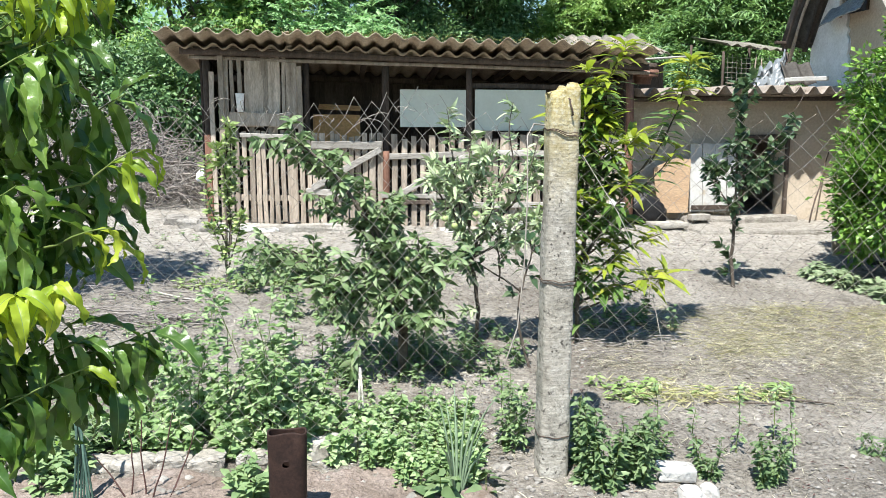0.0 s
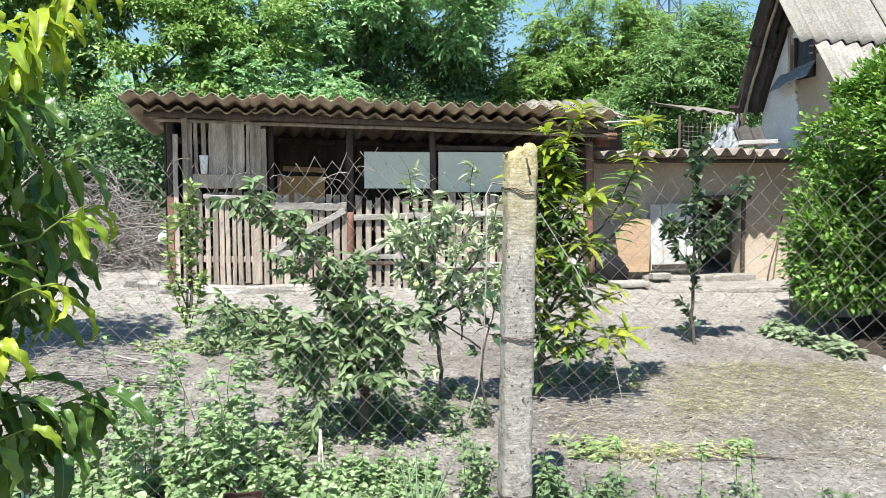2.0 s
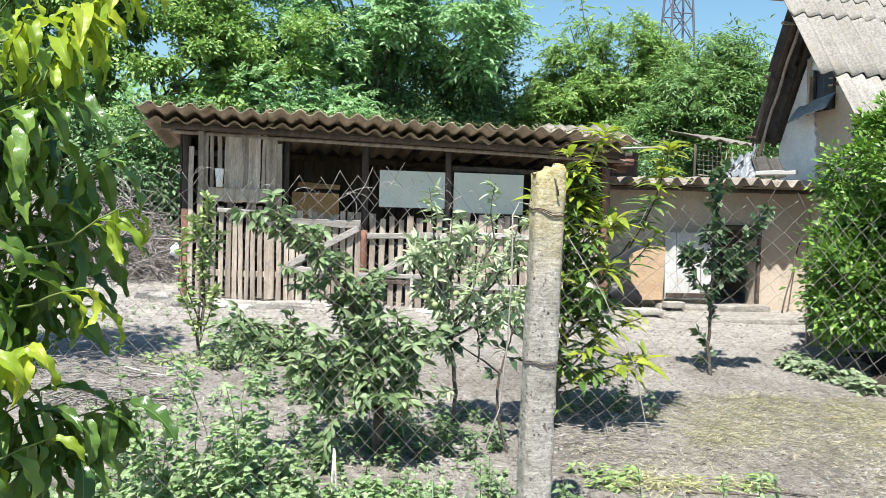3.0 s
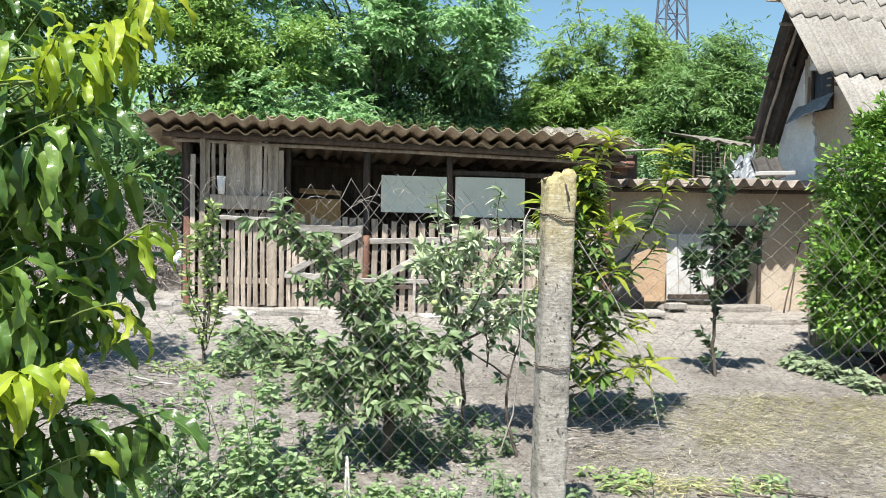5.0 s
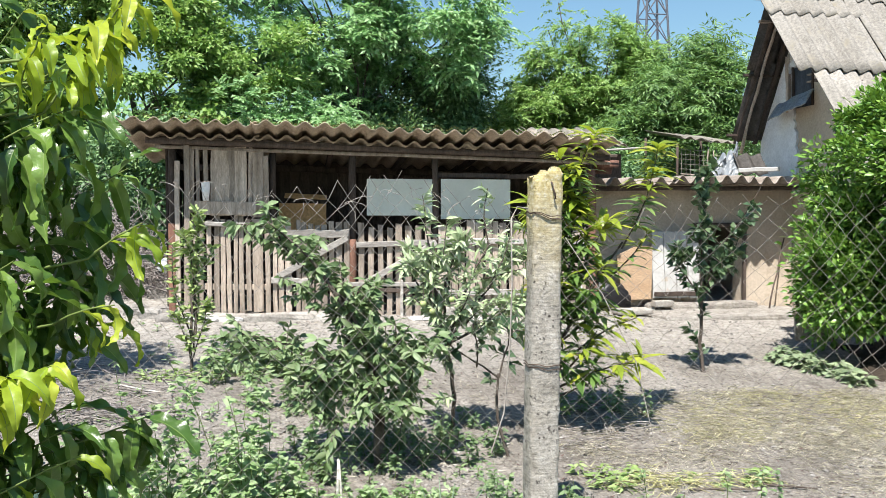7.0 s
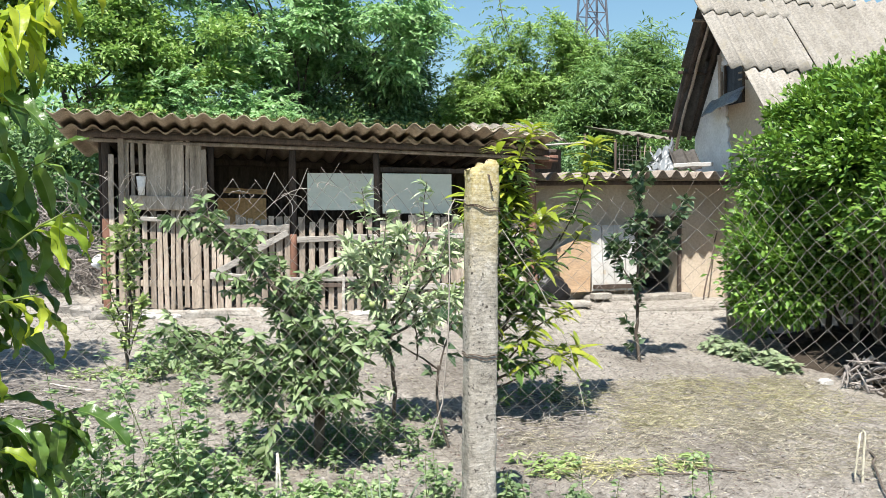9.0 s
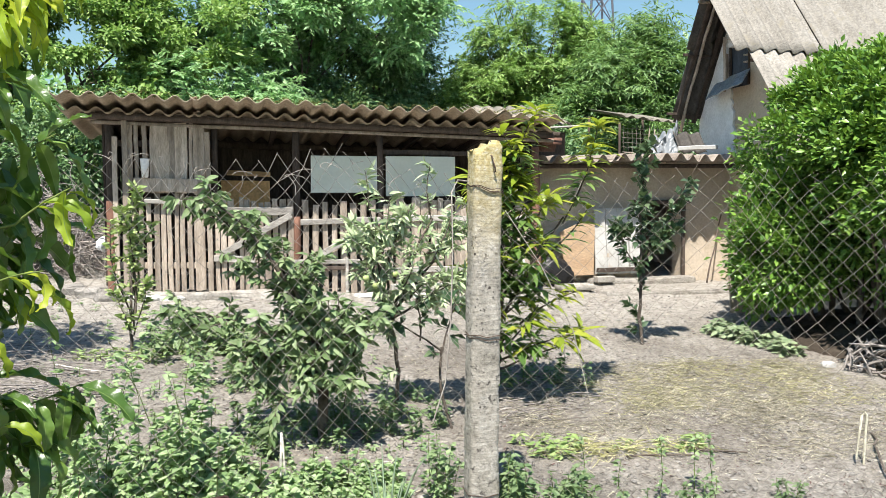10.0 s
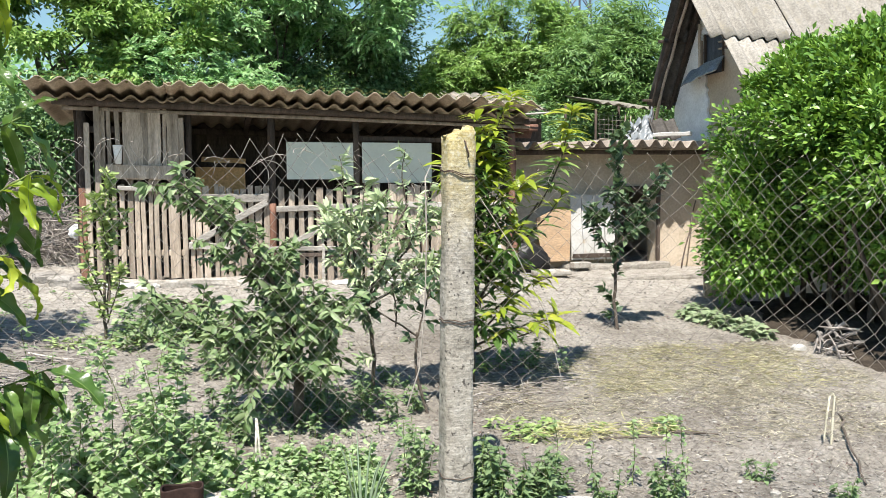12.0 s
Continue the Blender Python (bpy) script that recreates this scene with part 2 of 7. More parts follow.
LEAF_PEACH = leafy("peach_leaves", [(0, (0.040, 0.090, 0.018)), (0.5, (0.093, 0.169, 0.031)), (1, (0.181, 0.280, 0.055))], 0.3, 0.24, (0.2, 0.38, 0.02), 0.45, island=False, vein=0.35)
LEAF_YOUNG = leafy("young_peach_leaves", [(0, (0.223, 0.339, 0.030)), (0.5, (0.351, 0.461, 0.040)), (1, (0.486, 0.550, 0.060))], 0.4, 0.5, (0.5, 0.56, 0.03), 0.35, island=False, vein=0.2)
LEAF_PEACH_I = leafy("sapling_peach_leaves", [(0, (0.076, 0.149, 0.036)), (0.5, (0.153, 0.246, 0.063)), (1, (0.272, 0.365, 0.117))], 0.38, 0.35, (0.16, 0.34, 0.03))
LEAF_YOUNG_I = leafy("sapling_young_leaves", [(0, (0.193, 0.271, 0.026)), (0.5, (0.295, 0.360, 0.036)), (1, (0.419, 0.430, 0.060))], 0.4, 0.4, (0.4, 0.5, 0.03))
LEAF_PEACH_R = leafy("peach_leaves_far_side", [(0, (0.040, 0.090, 0.018)), (0.5, (0.093, 0.169, 0.031)), (1, (0.181, 0.280, 0.055))], 0.3, 0.24, (0.2, 0.38, 0.02), 0.45, vein=0.35)
LEAF_PEAR = leafy("pear_leaves", [(0, (0.215, 0.296, 0.098)), (0.5, (0.336, 0.430, 0.146)), (1, (0.511, 0.605, 0.244))], 0.5, 0.3, (0.2, 0.3, 0.06))
LEAF_PLUM = leafy("plum_leaves", [(0, (0.035, 0.075, 0.035)), (0.5, (0.075, 0.125, 0.06)), (1, (0.16, 0.22, 0.11))], 0.4, 0.25, (0.12, 0.2, 0.05))
LEAF_LAUREL = leafy("glossy_shrub_leaves", [(0, (0.057, 0.130, 0.021)), (0.5, (0.125, 0.250, 0.037)), (1, (0.250, 0.395, 0.073))], 0.36, 0.24, (0.22, 0.38, 0.02), 0.45)
LEAF_WEED = leafy("weed_leaves", [(0, (0.191, 0.296, 0.112)), (0.5, (0.319, 0.446, 0.194)), (1, (0.480, 0.583, 0.330))], 0.55, 0.35, (0.22, 0.36, 0.06))
LEAF_DUSTY = leafy("dusty_weed_leaves", [(0, (0.138, 0.221, 0.090)), (0.5, (0.221, 0.317, 0.138)), (1, (0.331, 0.428, 0.207))], 0.6, 0.25, (0.2, 0.3, 0.08))
LEAF_ELDER = leafy("dark_elder_leaves", [(0, (0.076, 0.150, 0.060)), (0.5, (0.140, 0.247, 0.096)), (1, (0.250, 0.372, 0.171))], 0.4, 0.25, (0.1, 0.2, 0.03))
LEAF_SUMAC = leafy("sumac_leaves", [(0, (0.058, 0.132, 0.033)), (0.5, (0.141, 0.264, 0.075)), (1, (0.281, 0.436, 0.159))], 0.5, 0.35, (0.22, 0.34, 0.06))
LEAF_ONION = leafy("onion_leaves", [(0, (0.17, 0.26, 0.15)), (1, (0.3, 0.38, 0.25))], 0.4, 0.2, (0.2, 0.3, 0.1))

LEAF_NETTLE = leafy("dark_weed_leaves", [(0, (0.1, 0.165, 0.07)), (0.5, (0.16, 0.235, 0.1)), (1, (0.25, 0.33, 0.165))], 0.55, 0.28, (0.16, 0.28, 0.05))
LEAF_CUT = leafy("fresh_cut_grass", [(0, (0.18, 0.28, 0.08)), (0.5, (0.28, 0.38, 0.13)), (1, (0.4, 0.48, 0.22))], 0.6, 0.25, (0.3, 0.36, 0.08))
LEAF_HAY = leafy("drying_grass", [(0, (0.374, 0.380, 0.166)), (0.5, (0.553, 0.524, 0.262)), (1, (0.747, 0.669, 0.400))], 0.7, 0.15, (0.3, 0.32, 0.1))
LEAF_WILT = leafy("wilting_leaves", [(0, (0.17, 0.23, 0.12)), (0.5, (0.24, 0.30, 0.17)), (1, (0.32, 0.38, 0.22))], 0.6, 0.2, (0.25, 0.32, 0.12))
SHADED_MOULD = surface("shade_dark_leaf_mould", [(0.3, (0.035, 0.028, 0.022)), (0.55, (0.065, 0.052, 0.04)), (0.8, (0.11, 0.09, 0.07))], 9, 60, 0.95, 0.7, vary=0, height=0.02, spec=0.1)
DUG = surface("dug_brown_soil", [(0.3, (0.189, 0.149, 0.121)), (0.5, (0.288, 0.232, 0.197)), (0.72, (0.370, 0.310, 0.276))], 5, 60, 0.95, 0.9, vary=0, stain=(0.17, 0.125, 0.095), stain_scale=7, stain_at=(0.54, 0.72), height=0.02, spec=0.1, grain=1.0)
CLOD = surface("earth_lumps", [(0.3, (0.19, 0.175, 0.155)), (0.5, (0.27, 0.25, 0.225)), (0.72, (0.34, 0.32, 0.29))], 3, 50, 0.95, 0.3, vary=0.3, island=True, spec=0.1)
RIB = leafy("pale_leaf_rib", [(0, (0.16, 0.24, 0.07)), (1, (0.22, 0.30, 0.09))], 0.45, 0.3, (0.3, 0.4, 0.08), island=False)
REDCANE = surface("red_cane_bark", [(0.3, (0.07, 0.035, 0.03)), (0.7, (0.13, 0.07, 0.06))], 9, 60, 0.7, 0.2, vary=0.2)
LEEK = surface("limp_green_stalk", [(0.3, (0.05, 0.10, 0.08)), (0.7, (0.11, 0.18, 0.14))], 9, 60, 0.5, 0.1, vary=0.25)
APPLE = surface("unripe_apple_skin", [(0.3, (0.30, 0.38, 0.12)), (0.7, (0.42, 0.48, 0.2))], 9, 60, 0.4, 0, vary=0.1, grain=0.3)
BLACKPLASTIC = surface("black_plastic", [(0.3, (0.012, 0.012, 0.013)), (0.7, (0.025, 0.025, 0.027))], 6, 40, 0.45, 0.1, vary=0)
DARKENED = surface("darkened_sheet", [(0.3, (0.05, 0.045, 0.04)), (0.7, (0.11, 0.10, 0.09))], 6, 40, 0.85, 0.2, vary=0)
FILM = surface("milky_plastic_film", [(0.3, (0.148, 0.158, 0.168)), (0.7, (0.221, 0.238, 0.247))], 6, 40, 0.35, 0.05, vary=0, grain=0.2, spec=0.5)


# ---- shapes ----
def thing(name, at, label, category, group="", kind=""):
    ob = new(name)
    ob.empty_display_size = 0.1
    ob.location = at
    return tagged(ob, label, category, group, kind)


def world_at(ob):
    m = Matrix.Translation(ob.location)
    while ob.parent:
        ob = ob.parent
        m = Matrix.Translation(ob.location) @ m
    return m


def mesh_of(name, bm, material, smooth=False):
    me = bpy.data.meshes.new(name)
    bm.to_mesh(me)
    bm.free()
    me.materials.append(material)
    if smooth:
        me.polygons.foreach_set("use_smooth", [True] * len(me.polygons))
    return me


def part(name, bm, material, parent, label="", kind="", smooth=False):
    """One mesh object under a thing or a part; its shape is given in world coordinates."""
    me = bm if isinstance(bm, bpy.types.Mesh) else mesh_of(name, bm, material, smooth)
    ob = new(name, me)
    if parent is not None:
        ob.parent = parent
        ob.matrix_parent_inverse = world_at(parent).inverted() if not parent.data else Matrix.Identity(4)
        if parent.data:
            ob.matrix_parent_inverse = Matrix.Identity(4)
    return tagged(ob, label, kind=kind)


def raw_mesh(name, verts, faces, material, smooth=True):
    """verts: an (n, 3) array; faces: an (m, k) array of one polygon size, or a list of such arrays."""
    faces = faces if isinstance(faces, list) else [faces]
    me = bpy.data.meshes.new(name)
    me.vertices.add(len(verts))
    me.vertices.foreach_set("co", np.asarray(verts, dtype=np.float32).ravel())
    flat = np.concatenate([f.ravel() for f in faces]).astype(np.int32)
    sizes = np.concatenate([np.full(len(f), f.shape[1]) for f in faces]).astype(np.int32)
    me.loops.add(len(flat))
    me.loops.foreach_set("vertex_index", flat)
    me.polygons.add(len(sizes))
    me.polygons.foreach_set("loop_start", np.concatenate([[0], np.cumsum(sizes)[:-1]]).astype(np.int32))
    me.polygons.foreach_set("use_smooth", np.full(len(sizes), smooth))
    me.update(calc_edges=True)
    me.materials.append(material)
    return me


def unit(a):
    return a / np.maximum(np.linalg.norm(a, axis=-1, keepdims=True), 1e-9)


def fbm(x, y, seed=0.0, octaves=4):
    """Cheap smooth unevenness from turned sine waves, for numpy arrays."""
    out, amp, f = 0.0, 1.0, 1.0
    for i in range(octaves):
        a = 1.3 * i + seed
        u = x * math.cos(a) + y * math.sin(a)
        v = -x * math.sin(a) + y * math.cos(a)
        out = out + amp * np.sin(f * u * 2.1 + 1.7 * np.sin(f * v * 1.3 + seed + i) + i * 2.0) * np.cos(f * v * 1.9 + seed * 3)
        amp, f = amp * 0.55, f * 2.07
    return out * 0.5


LEAF_SIMPLE = ((0.0, 0.0), (0.45, 0.5), (1.0, 0.0))
LEAF_OVAL = ((0.0, 0.03), (0.25, 0.42), (0.55, 0.5), (0.82, 0.28), (1.0, 0.0))
LEAF_LONG = ((0.0, 0.02), (0.2, 0.36), (0.5, 0.5), (0.8, 0.3), (1.0, 0.0))


def leaves(P, D, U, L, W, material, name="leaves", shape=LEAF_SIMPLE, fold=0.25, droop=0.15):
    """Many leaves in one mesh: base P, way D, upper side U, length L and width W, folded along the midrib and drooping to the tip."""
    P, D, U = np.asarray(P, float), unit(np.asarray(D, float)), np.asarray(U, float)
    n = len(P)
    L, W = np.broadcast_to(np.asarray(L, float), (n,))[:, None], np.broadcast_to(np.asarray(W, float), (n,))[:, None]
    S = unit(np.cross(D, U))
    N = np.cross(S, D)
    if shape is LEAF_SIMPLE:
        mid = P + D * L * 0.45
        sag = N * L * droop
        verts = np.stack([P, mid + S * W * 0.5 + N * W * fold - sag * 0.3, P + D * L - sag, mid - S * W * 0.5 + N * W * fold - sag * 0.3], 1).reshape(-1, 3)
        base = np.arange(n)[:, None] * 4
        faces = np.concatenate([base + [0, 1, 2], base + [0, 2, 3]])
        return raw_mesh(name, verts, faces, material)
    rows = []
    for u, h in shape:
        c = P + D * L * u - N * L * droop * u * u
        rows += [c + S * W * h + N * W * h * fold, c, c - S * W * h + N * W * h * fold]
    k = len(shape)
    verts = np.stack(rows, 1).reshape(-1, 3)
    base = np.arange(n)[:, None] * (3 * k)
    quads = []
    for i in range(k - 1):
        a = 3 * i
        quads += [base + [a, a + 1, a + 4, a + 3], base + [a + 1, a + 2, a + 5, a + 4]]
    return raw_mesh(name, verts, np.concatenate(quads), material)


def tubes(paths, material, name="tubes", sides=5):
    """Tapered round rods along lists of (x, y, z, radius), in one mesh."""
    V, F, at = [], [], 0
    for pts in paths:
        p = np.array([q[:3] for q in pts], float)
        r = np.array([q[3] for q in pts], float)
        t = unit(np.gradient(p, axis=0))
        ref = np.where(np.abs(t[:, 2:3]) > 0.9, np.array([[1.0, 0, 0]]), np.array([[0, 0, 1.0]]))
        s = unit(np.cross(t, ref))
        w = np.cross(s, t)
        a = np.arange(sides) * 2 * math.pi / sides
        ring = p[:, None] + r[:, None, None] * (np.cos(a)[None, :, None] * s[:, None] + np.sin(a)[None, :, None] * w[:, None])
        V.append(ring.reshape(-1, 3))
        i = np.arange(len(p) - 1)[:, None] * sides
        j = np.arange(sides)[None]
        k = (j + 1) % sides
        F.append(np.stack([at + i + j, at + i + k, at + i + sides + k, at + i + sides + j], -1).reshape(-1, 4))
        at += len(p) * sides
    return raw_mesh(name, np.concatenate(V), np.concatenate(F), material)


def plank(p0, p1, width, thick, face=(0, -1, 0), seed=0, wobble=0.004, segs=4):
    """A sawn board from p0 to p1, a little bowed and uneven; face: the way its broad side looks."""
    r = random.Random(seed)
    bm = bmesh.new()
    p0, p1 = Vector(p0), Vector(p1)
    d = (p1 - p0).normalized()
    f = Vector(face)
    s = d.cross(f).normalized()
    f = s.cross(d).normalized()
    rings = []
    c = min(width, thick) * 0.22
    for i in range(segs + 1):
        t = i / segs
        o = p0.lerp(p1, t) + s * r.uniform(-1, 1) * wobble + f * r.uniform(-1, 1) * wobble * 0.6
        w, h = width * r.uniform(0.93, 1.05) / 2, thick / 2
        ring = []
        for a, b in ((-w, -h), (w, -h), (w, h - c), (w - c, h), (-w + c, h), (-w, h - c)):
            e = r.uniform(-1, 1) * 0.006 if i in (0, segs) else 0
            ring.append(bm.verts.new(o + s * a + f * b + d * e))
        rings.append(ring)
    for a, b in zip(rings, rings[1:]):
        for i in range(6):
            bm.faces.new((a[i], a[(i + 1) % 6], b[(i + 1) % 6], b[i]))
    bm.faces.new(rings[0][::-1])
    bm.faces.new(rings[-1])
    bmesh.ops.recalc_face_normals(bm, faces=bm.faces)
    return bm


def rod(p0, p1, r0, r1, seed=0, wobble=0.01, segs=6, sides=7, material=None, name="pole"):
    r = random.Random(seed)
    p0, p1 = Vector(p0), Vector(p1)
    pts = []
    for i in range(segs + 1):
        t = i / segs
        o = p0.lerp(p1, t)
        pts.append((o.x + r.uniform(-1, 1) * wobble, o.y + r.uniform(-1, 1) * wobble, o.z, r0 + (r1 - r0) * t))
    end = pts[-1]
    pts = [(*pts[0][:3], 0.0005)] + pts + [(end[0], end[1], end[2] + 0.001, 0.0005)]
    return tubes([pts], material, name, sides)


def block(lo, hi, seed=0, rough=0.0, bevel=0.004, cuts=0):
    """A box between two corners with rounded, slightly uneven edges."""
    bm = bmesh.new()
    bmesh.ops.create_cube(bm, size=1)
    lo, hi = Vector(lo), Vector(hi)
    for v in bm.verts:
        v.co = Vector([lo[i] + (v.co[i] + 0.5) * (hi[i] - lo[i]) for i in range(3)])
    if bevel:
        bmesh.ops.bevel(bm, geom=bm.edges[:], offset=bevel, segments=2, affect="EDGES", profile=0.6)
    if cuts:
        bmesh.ops.subdivide_edges(bm, edges=[e for e in bm.edges if e.calc_length() > 0.05], cuts=cuts, use_grid_fill=True)
    if rough:
        for v in bm.verts:
            v.co += noise.noise_vector(v.co * 9 + Vector((seed, 0, 0))) * rough
    return bm


def corrugated(width, length, pitch=0.175, amp=0.025, thick=0.007, seed=0, ragged=0.004, sag=0.0, rows=5, phase=0.0):
    """A corrugated sheet in its own coordinates: x across the waves, y down the fall, z up."""
    r = random.Random(seed)
    nx = max(8, int(width / pitch * 10))
    xs = np.linspace(0, width, nx + 1)
    ys = np.linspace(0, length, rows + 1)
    X, Y = np.meshgrid(xs, ys, indexing="ij")
    Z = amp * np.cos(2 * math.pi * (X / pitch + phase)) - sag * np.sin(math.pi * Y / length)
    Z = Z + 0.003 * np.sin(X * 3.1 + seed) * np.cos(Y * 2.3 + seed)
    Yr = Y + ragged * fbm(X * 6, Y * 0 + seed, seed) * ((Y == 0) | (Y == length))
    top = np.stack([X, Yr, Z + thick / 2], -1).reshape(-1, 3)
    low = np.stack([X, Yr, Z - thick / 2], -1).reshape(-1, 3)
    n, m = nx + 1, rows + 1
    idx = np.arange(n * m).reshape(n, m)
    q = np.stack([idx[:-1, :-1], idx[1:, :-1], idx[1:, 1:], idx[:-1, 1:]], -1).reshape(-1, 4)
    off = n * m
    loop = np.concatenate([idx[:, 0], idx[-1, 1:], idx[-2::-1, -1], idx[0, -2:0:-1]])
    nxt = np.roll(loop, -1)
    side = np.stack([nxt, loop, loop + off, nxt + off], -1)
    return np.concatenate([top, low]), np.concatenate([q, q[:, ::-1] + off, side])


def sheet(name, m, parent, material, label="", **kw):
    v, f = corrugated(**kw)
    v = v @ np.array(m.to_3x3()).T + np.array(m.translation)
    return part(name, raw_mesh(name, v, f, material), material, parent, label)


# ---- ground ----
def ground_z(x, y):
    """Height of the ground: it rises from the fence to the shed."""
    x, y = np.asarray(x, float), np.asarray(y, float)
    yy = np.clip(y, 2.2, 16)
    z = 0.1 + 0.08 * (yy - 3.1) - 0.02 * np.clip(x, -6, 8)
    z = z + 0.018 * fbm(x * 0.9, y * 0.9, 1.0) + 0.010 * fbm(x * 3.5, y * 3.5, 2.0)
    return z


def gz(x, y):
    return float(ground_z(x, y))


def spread(lo, hi, a, b, step, far):
    """Grid lines: close between a and b, ever wider out to lo and hi."""
    mid = np.arange(a, b, step)
    left = a - np.geomspace(step, a - lo, far)[::-1]
    right = b + np.geomspace(step, hi - b, far)
    return np.concatenate([left, mid, right])


def build_ground():
    xs = spread(-900, 900, -4.2, 6.0, 0.03, 26)
    ys = spread(-900, 1500, 2.0, 9.6, 0.03, 26)
    X, Y = np.meshgrid(xs, ys, indexing="ij")
    near = np.exp(-((np.clip(np.abs(X - 1) - 5, 0, 99)) ** 2 + np.clip(np.abs(Y - 6) - 4, 0, 99) ** 2) / 8)
    Z = ground_z(X, Y)
    clod = np.maximum(0, fbm(X * 14, Y * 14, 4.0, 3)) * 0.022 + fbm(X * 31, Y * 31, 5.0, 2) * 0.008
    worn = 0.45 + 0.55 * np.clip(fbm(X * 0.7, Y * 0.7, 8.0, 2) + 0.4, 0, 1)
    Z = Z + clod * near * worn
    n, m = X.shape
    idx = np.arange(n * m).reshape(n, m)
    q = np.stack([idx[:-1, :-1], idx[1:, :-1], idx[1:, 1:], idx[:-1, 1:]], -1).reshape(-1, 4)
    ob = new("ground", raw_mesh("ground", np.stack([X, Y, Z], -1).reshape(-1, 3), q, SOIL))
    tagged(ob, "dry pale grey-brown trampled garden soil with clods", "ground", kind="structure")


build_ground()


# ---- animal shed ----
WALL_Y = 8.05
ROOF_Y0, ROOF_FALL = 7.6, 0.10


def roof_z(x, y):
    """Underside of the shed roof: highest at its front edge, a little lower towards its far end."""
    return 2.285 - 0.019 * (x + 1.7) - ROOF_FALL * (y - ROOF_Y0)


def build_shed():
    shed = thing("animal_shed", (0.7, 8.8, 0.45), "low weathered timber animal shed with a corrugated roof", "shed")

    def slat(x, z0, z1, w, y=WALL_Y, lean=0.0, thick=0.018, mat=WOOD, name="slat"):
        s = rnd.randrange(9999)
        return part(name, plank((x, y, z0), (x + lean, y, z1), w * 1.16, thick, seed=s), mat, shed)

    # posts
    for x, z1, r in ((-1.40, 2.16, 0.045), (0.30, 2.12, 0.04), (1.13, 2.11, 0.036), (2.78, 2.12, 0.05), (-0.47, 2.13, 0.035)):
        me = rod((x, WALL_Y + 0.07, gz(x, 8.1) - 0.05), (x, WALL_Y + 0.07, z1), r, r * 0.9, int(x * 50) + 90, 0.006, material=DARKWOOD, name="post")
        part("post", me, DARKWOOD, shed)
    part("post", rod((0.295, WALL_Y - 0.0, 0.62), (0.295, WALL_Y, 1.24), 0.036, 0.034, 4, 0.003, material=REDWOOD), REDWOOD, shed, "red-brown rounded post")
    part("post", rod((2.80, WALL_Y - 0.03, 0.5), (2.76, WALL_Y - 0.03, 1.95), 0.045, 0.04, 5, 0.006, material=REDWOOD), REDWOOD, shed)
    part("post", plank((-1.405, WALL_Y - 0.0, 0.56), (-1.40, WALL_Y, 1.40), 0.07, 0.05, seed=77), REDWOOD, shed)
    for x in (-1.4, 0.7, 2.78):
        part("post", rod((x, 9.2, gz(x, 9.2) - 0.05), (x, 9.2, roof_z(x, 9.2) - 0.06), 0.045, 0.04, int(x * 9) + 40, 0.008, material=DARKWOOD), DARKWOOD, shed)
    # beams
    part("beam", plank((-1.55, WALL_Y + 0.01, roof_z(-1.55, 8.0) - 0.125), (2.98, WALL_Y + 0.01, roof_z(2.98, 8.0) - 0.13), 0.034, 0.05, seed=3, segs=10), WOOD, shed)
    part("beam", plank((-1.50, WALL_Y - 0.06, roof_z(-1.5, 8.0) - 0.05), (0.12, WALL_Y - 0.08, roof_z(0.1, 8.0) - 0.055), 0.04, 0.035, seed=4, segs=6), DARKWOOD, shed)
    part("beam", plank((0.0, WALL_Y - 0.08, roof_z(0.0, 8.0) - 0.075), (3.02, WALL_Y - 0.07, roof_z(3.0, 8.0) - 0.06), 0.04, 0.035, seed=5, segs=8), DARKWOOD, shed)
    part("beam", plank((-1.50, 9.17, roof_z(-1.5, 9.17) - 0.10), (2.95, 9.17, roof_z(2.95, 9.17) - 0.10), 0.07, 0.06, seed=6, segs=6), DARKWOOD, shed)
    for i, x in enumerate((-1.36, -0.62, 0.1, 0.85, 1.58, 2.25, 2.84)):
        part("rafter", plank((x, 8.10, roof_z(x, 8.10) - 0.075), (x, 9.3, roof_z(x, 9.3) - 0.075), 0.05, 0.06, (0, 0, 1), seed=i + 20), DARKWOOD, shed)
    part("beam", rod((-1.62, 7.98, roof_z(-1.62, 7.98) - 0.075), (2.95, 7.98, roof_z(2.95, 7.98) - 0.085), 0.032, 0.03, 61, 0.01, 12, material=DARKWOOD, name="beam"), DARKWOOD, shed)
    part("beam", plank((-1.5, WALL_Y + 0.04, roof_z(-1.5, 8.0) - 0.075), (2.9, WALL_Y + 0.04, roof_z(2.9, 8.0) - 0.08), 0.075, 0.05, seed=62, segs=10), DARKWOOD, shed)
    # left bay
    for x, z0, z1, w, lean in ((-1.35, 0.54, 1.98, 0.04, 0.0), (-1.275, 0.53, 2.14, 0.045, 0.015), (-0.52, 0.52, 2.04, 0.042, -0.012)):
        slat(x, z0, z1, w, WALL_Y - 0.03, lean)
    for x, w, z0 in ((-1.225, 0.042, 1.5), (-1.165, 0.03, 1.52), (-1.09, 0.036, 1.5), (-0.965, 0.15, 1.47), (-0.86, 0.06, 1.5), (-0.775, 0.10, 1.47), (-0.685, 0.03, 1.5), (-0.605, 0.095, 1.46)):
        slat(x, z0, 2.12 + rnd.uniform(-0.03, 0.02), w, lean=rnd.uniform(-0.008, 0.008))
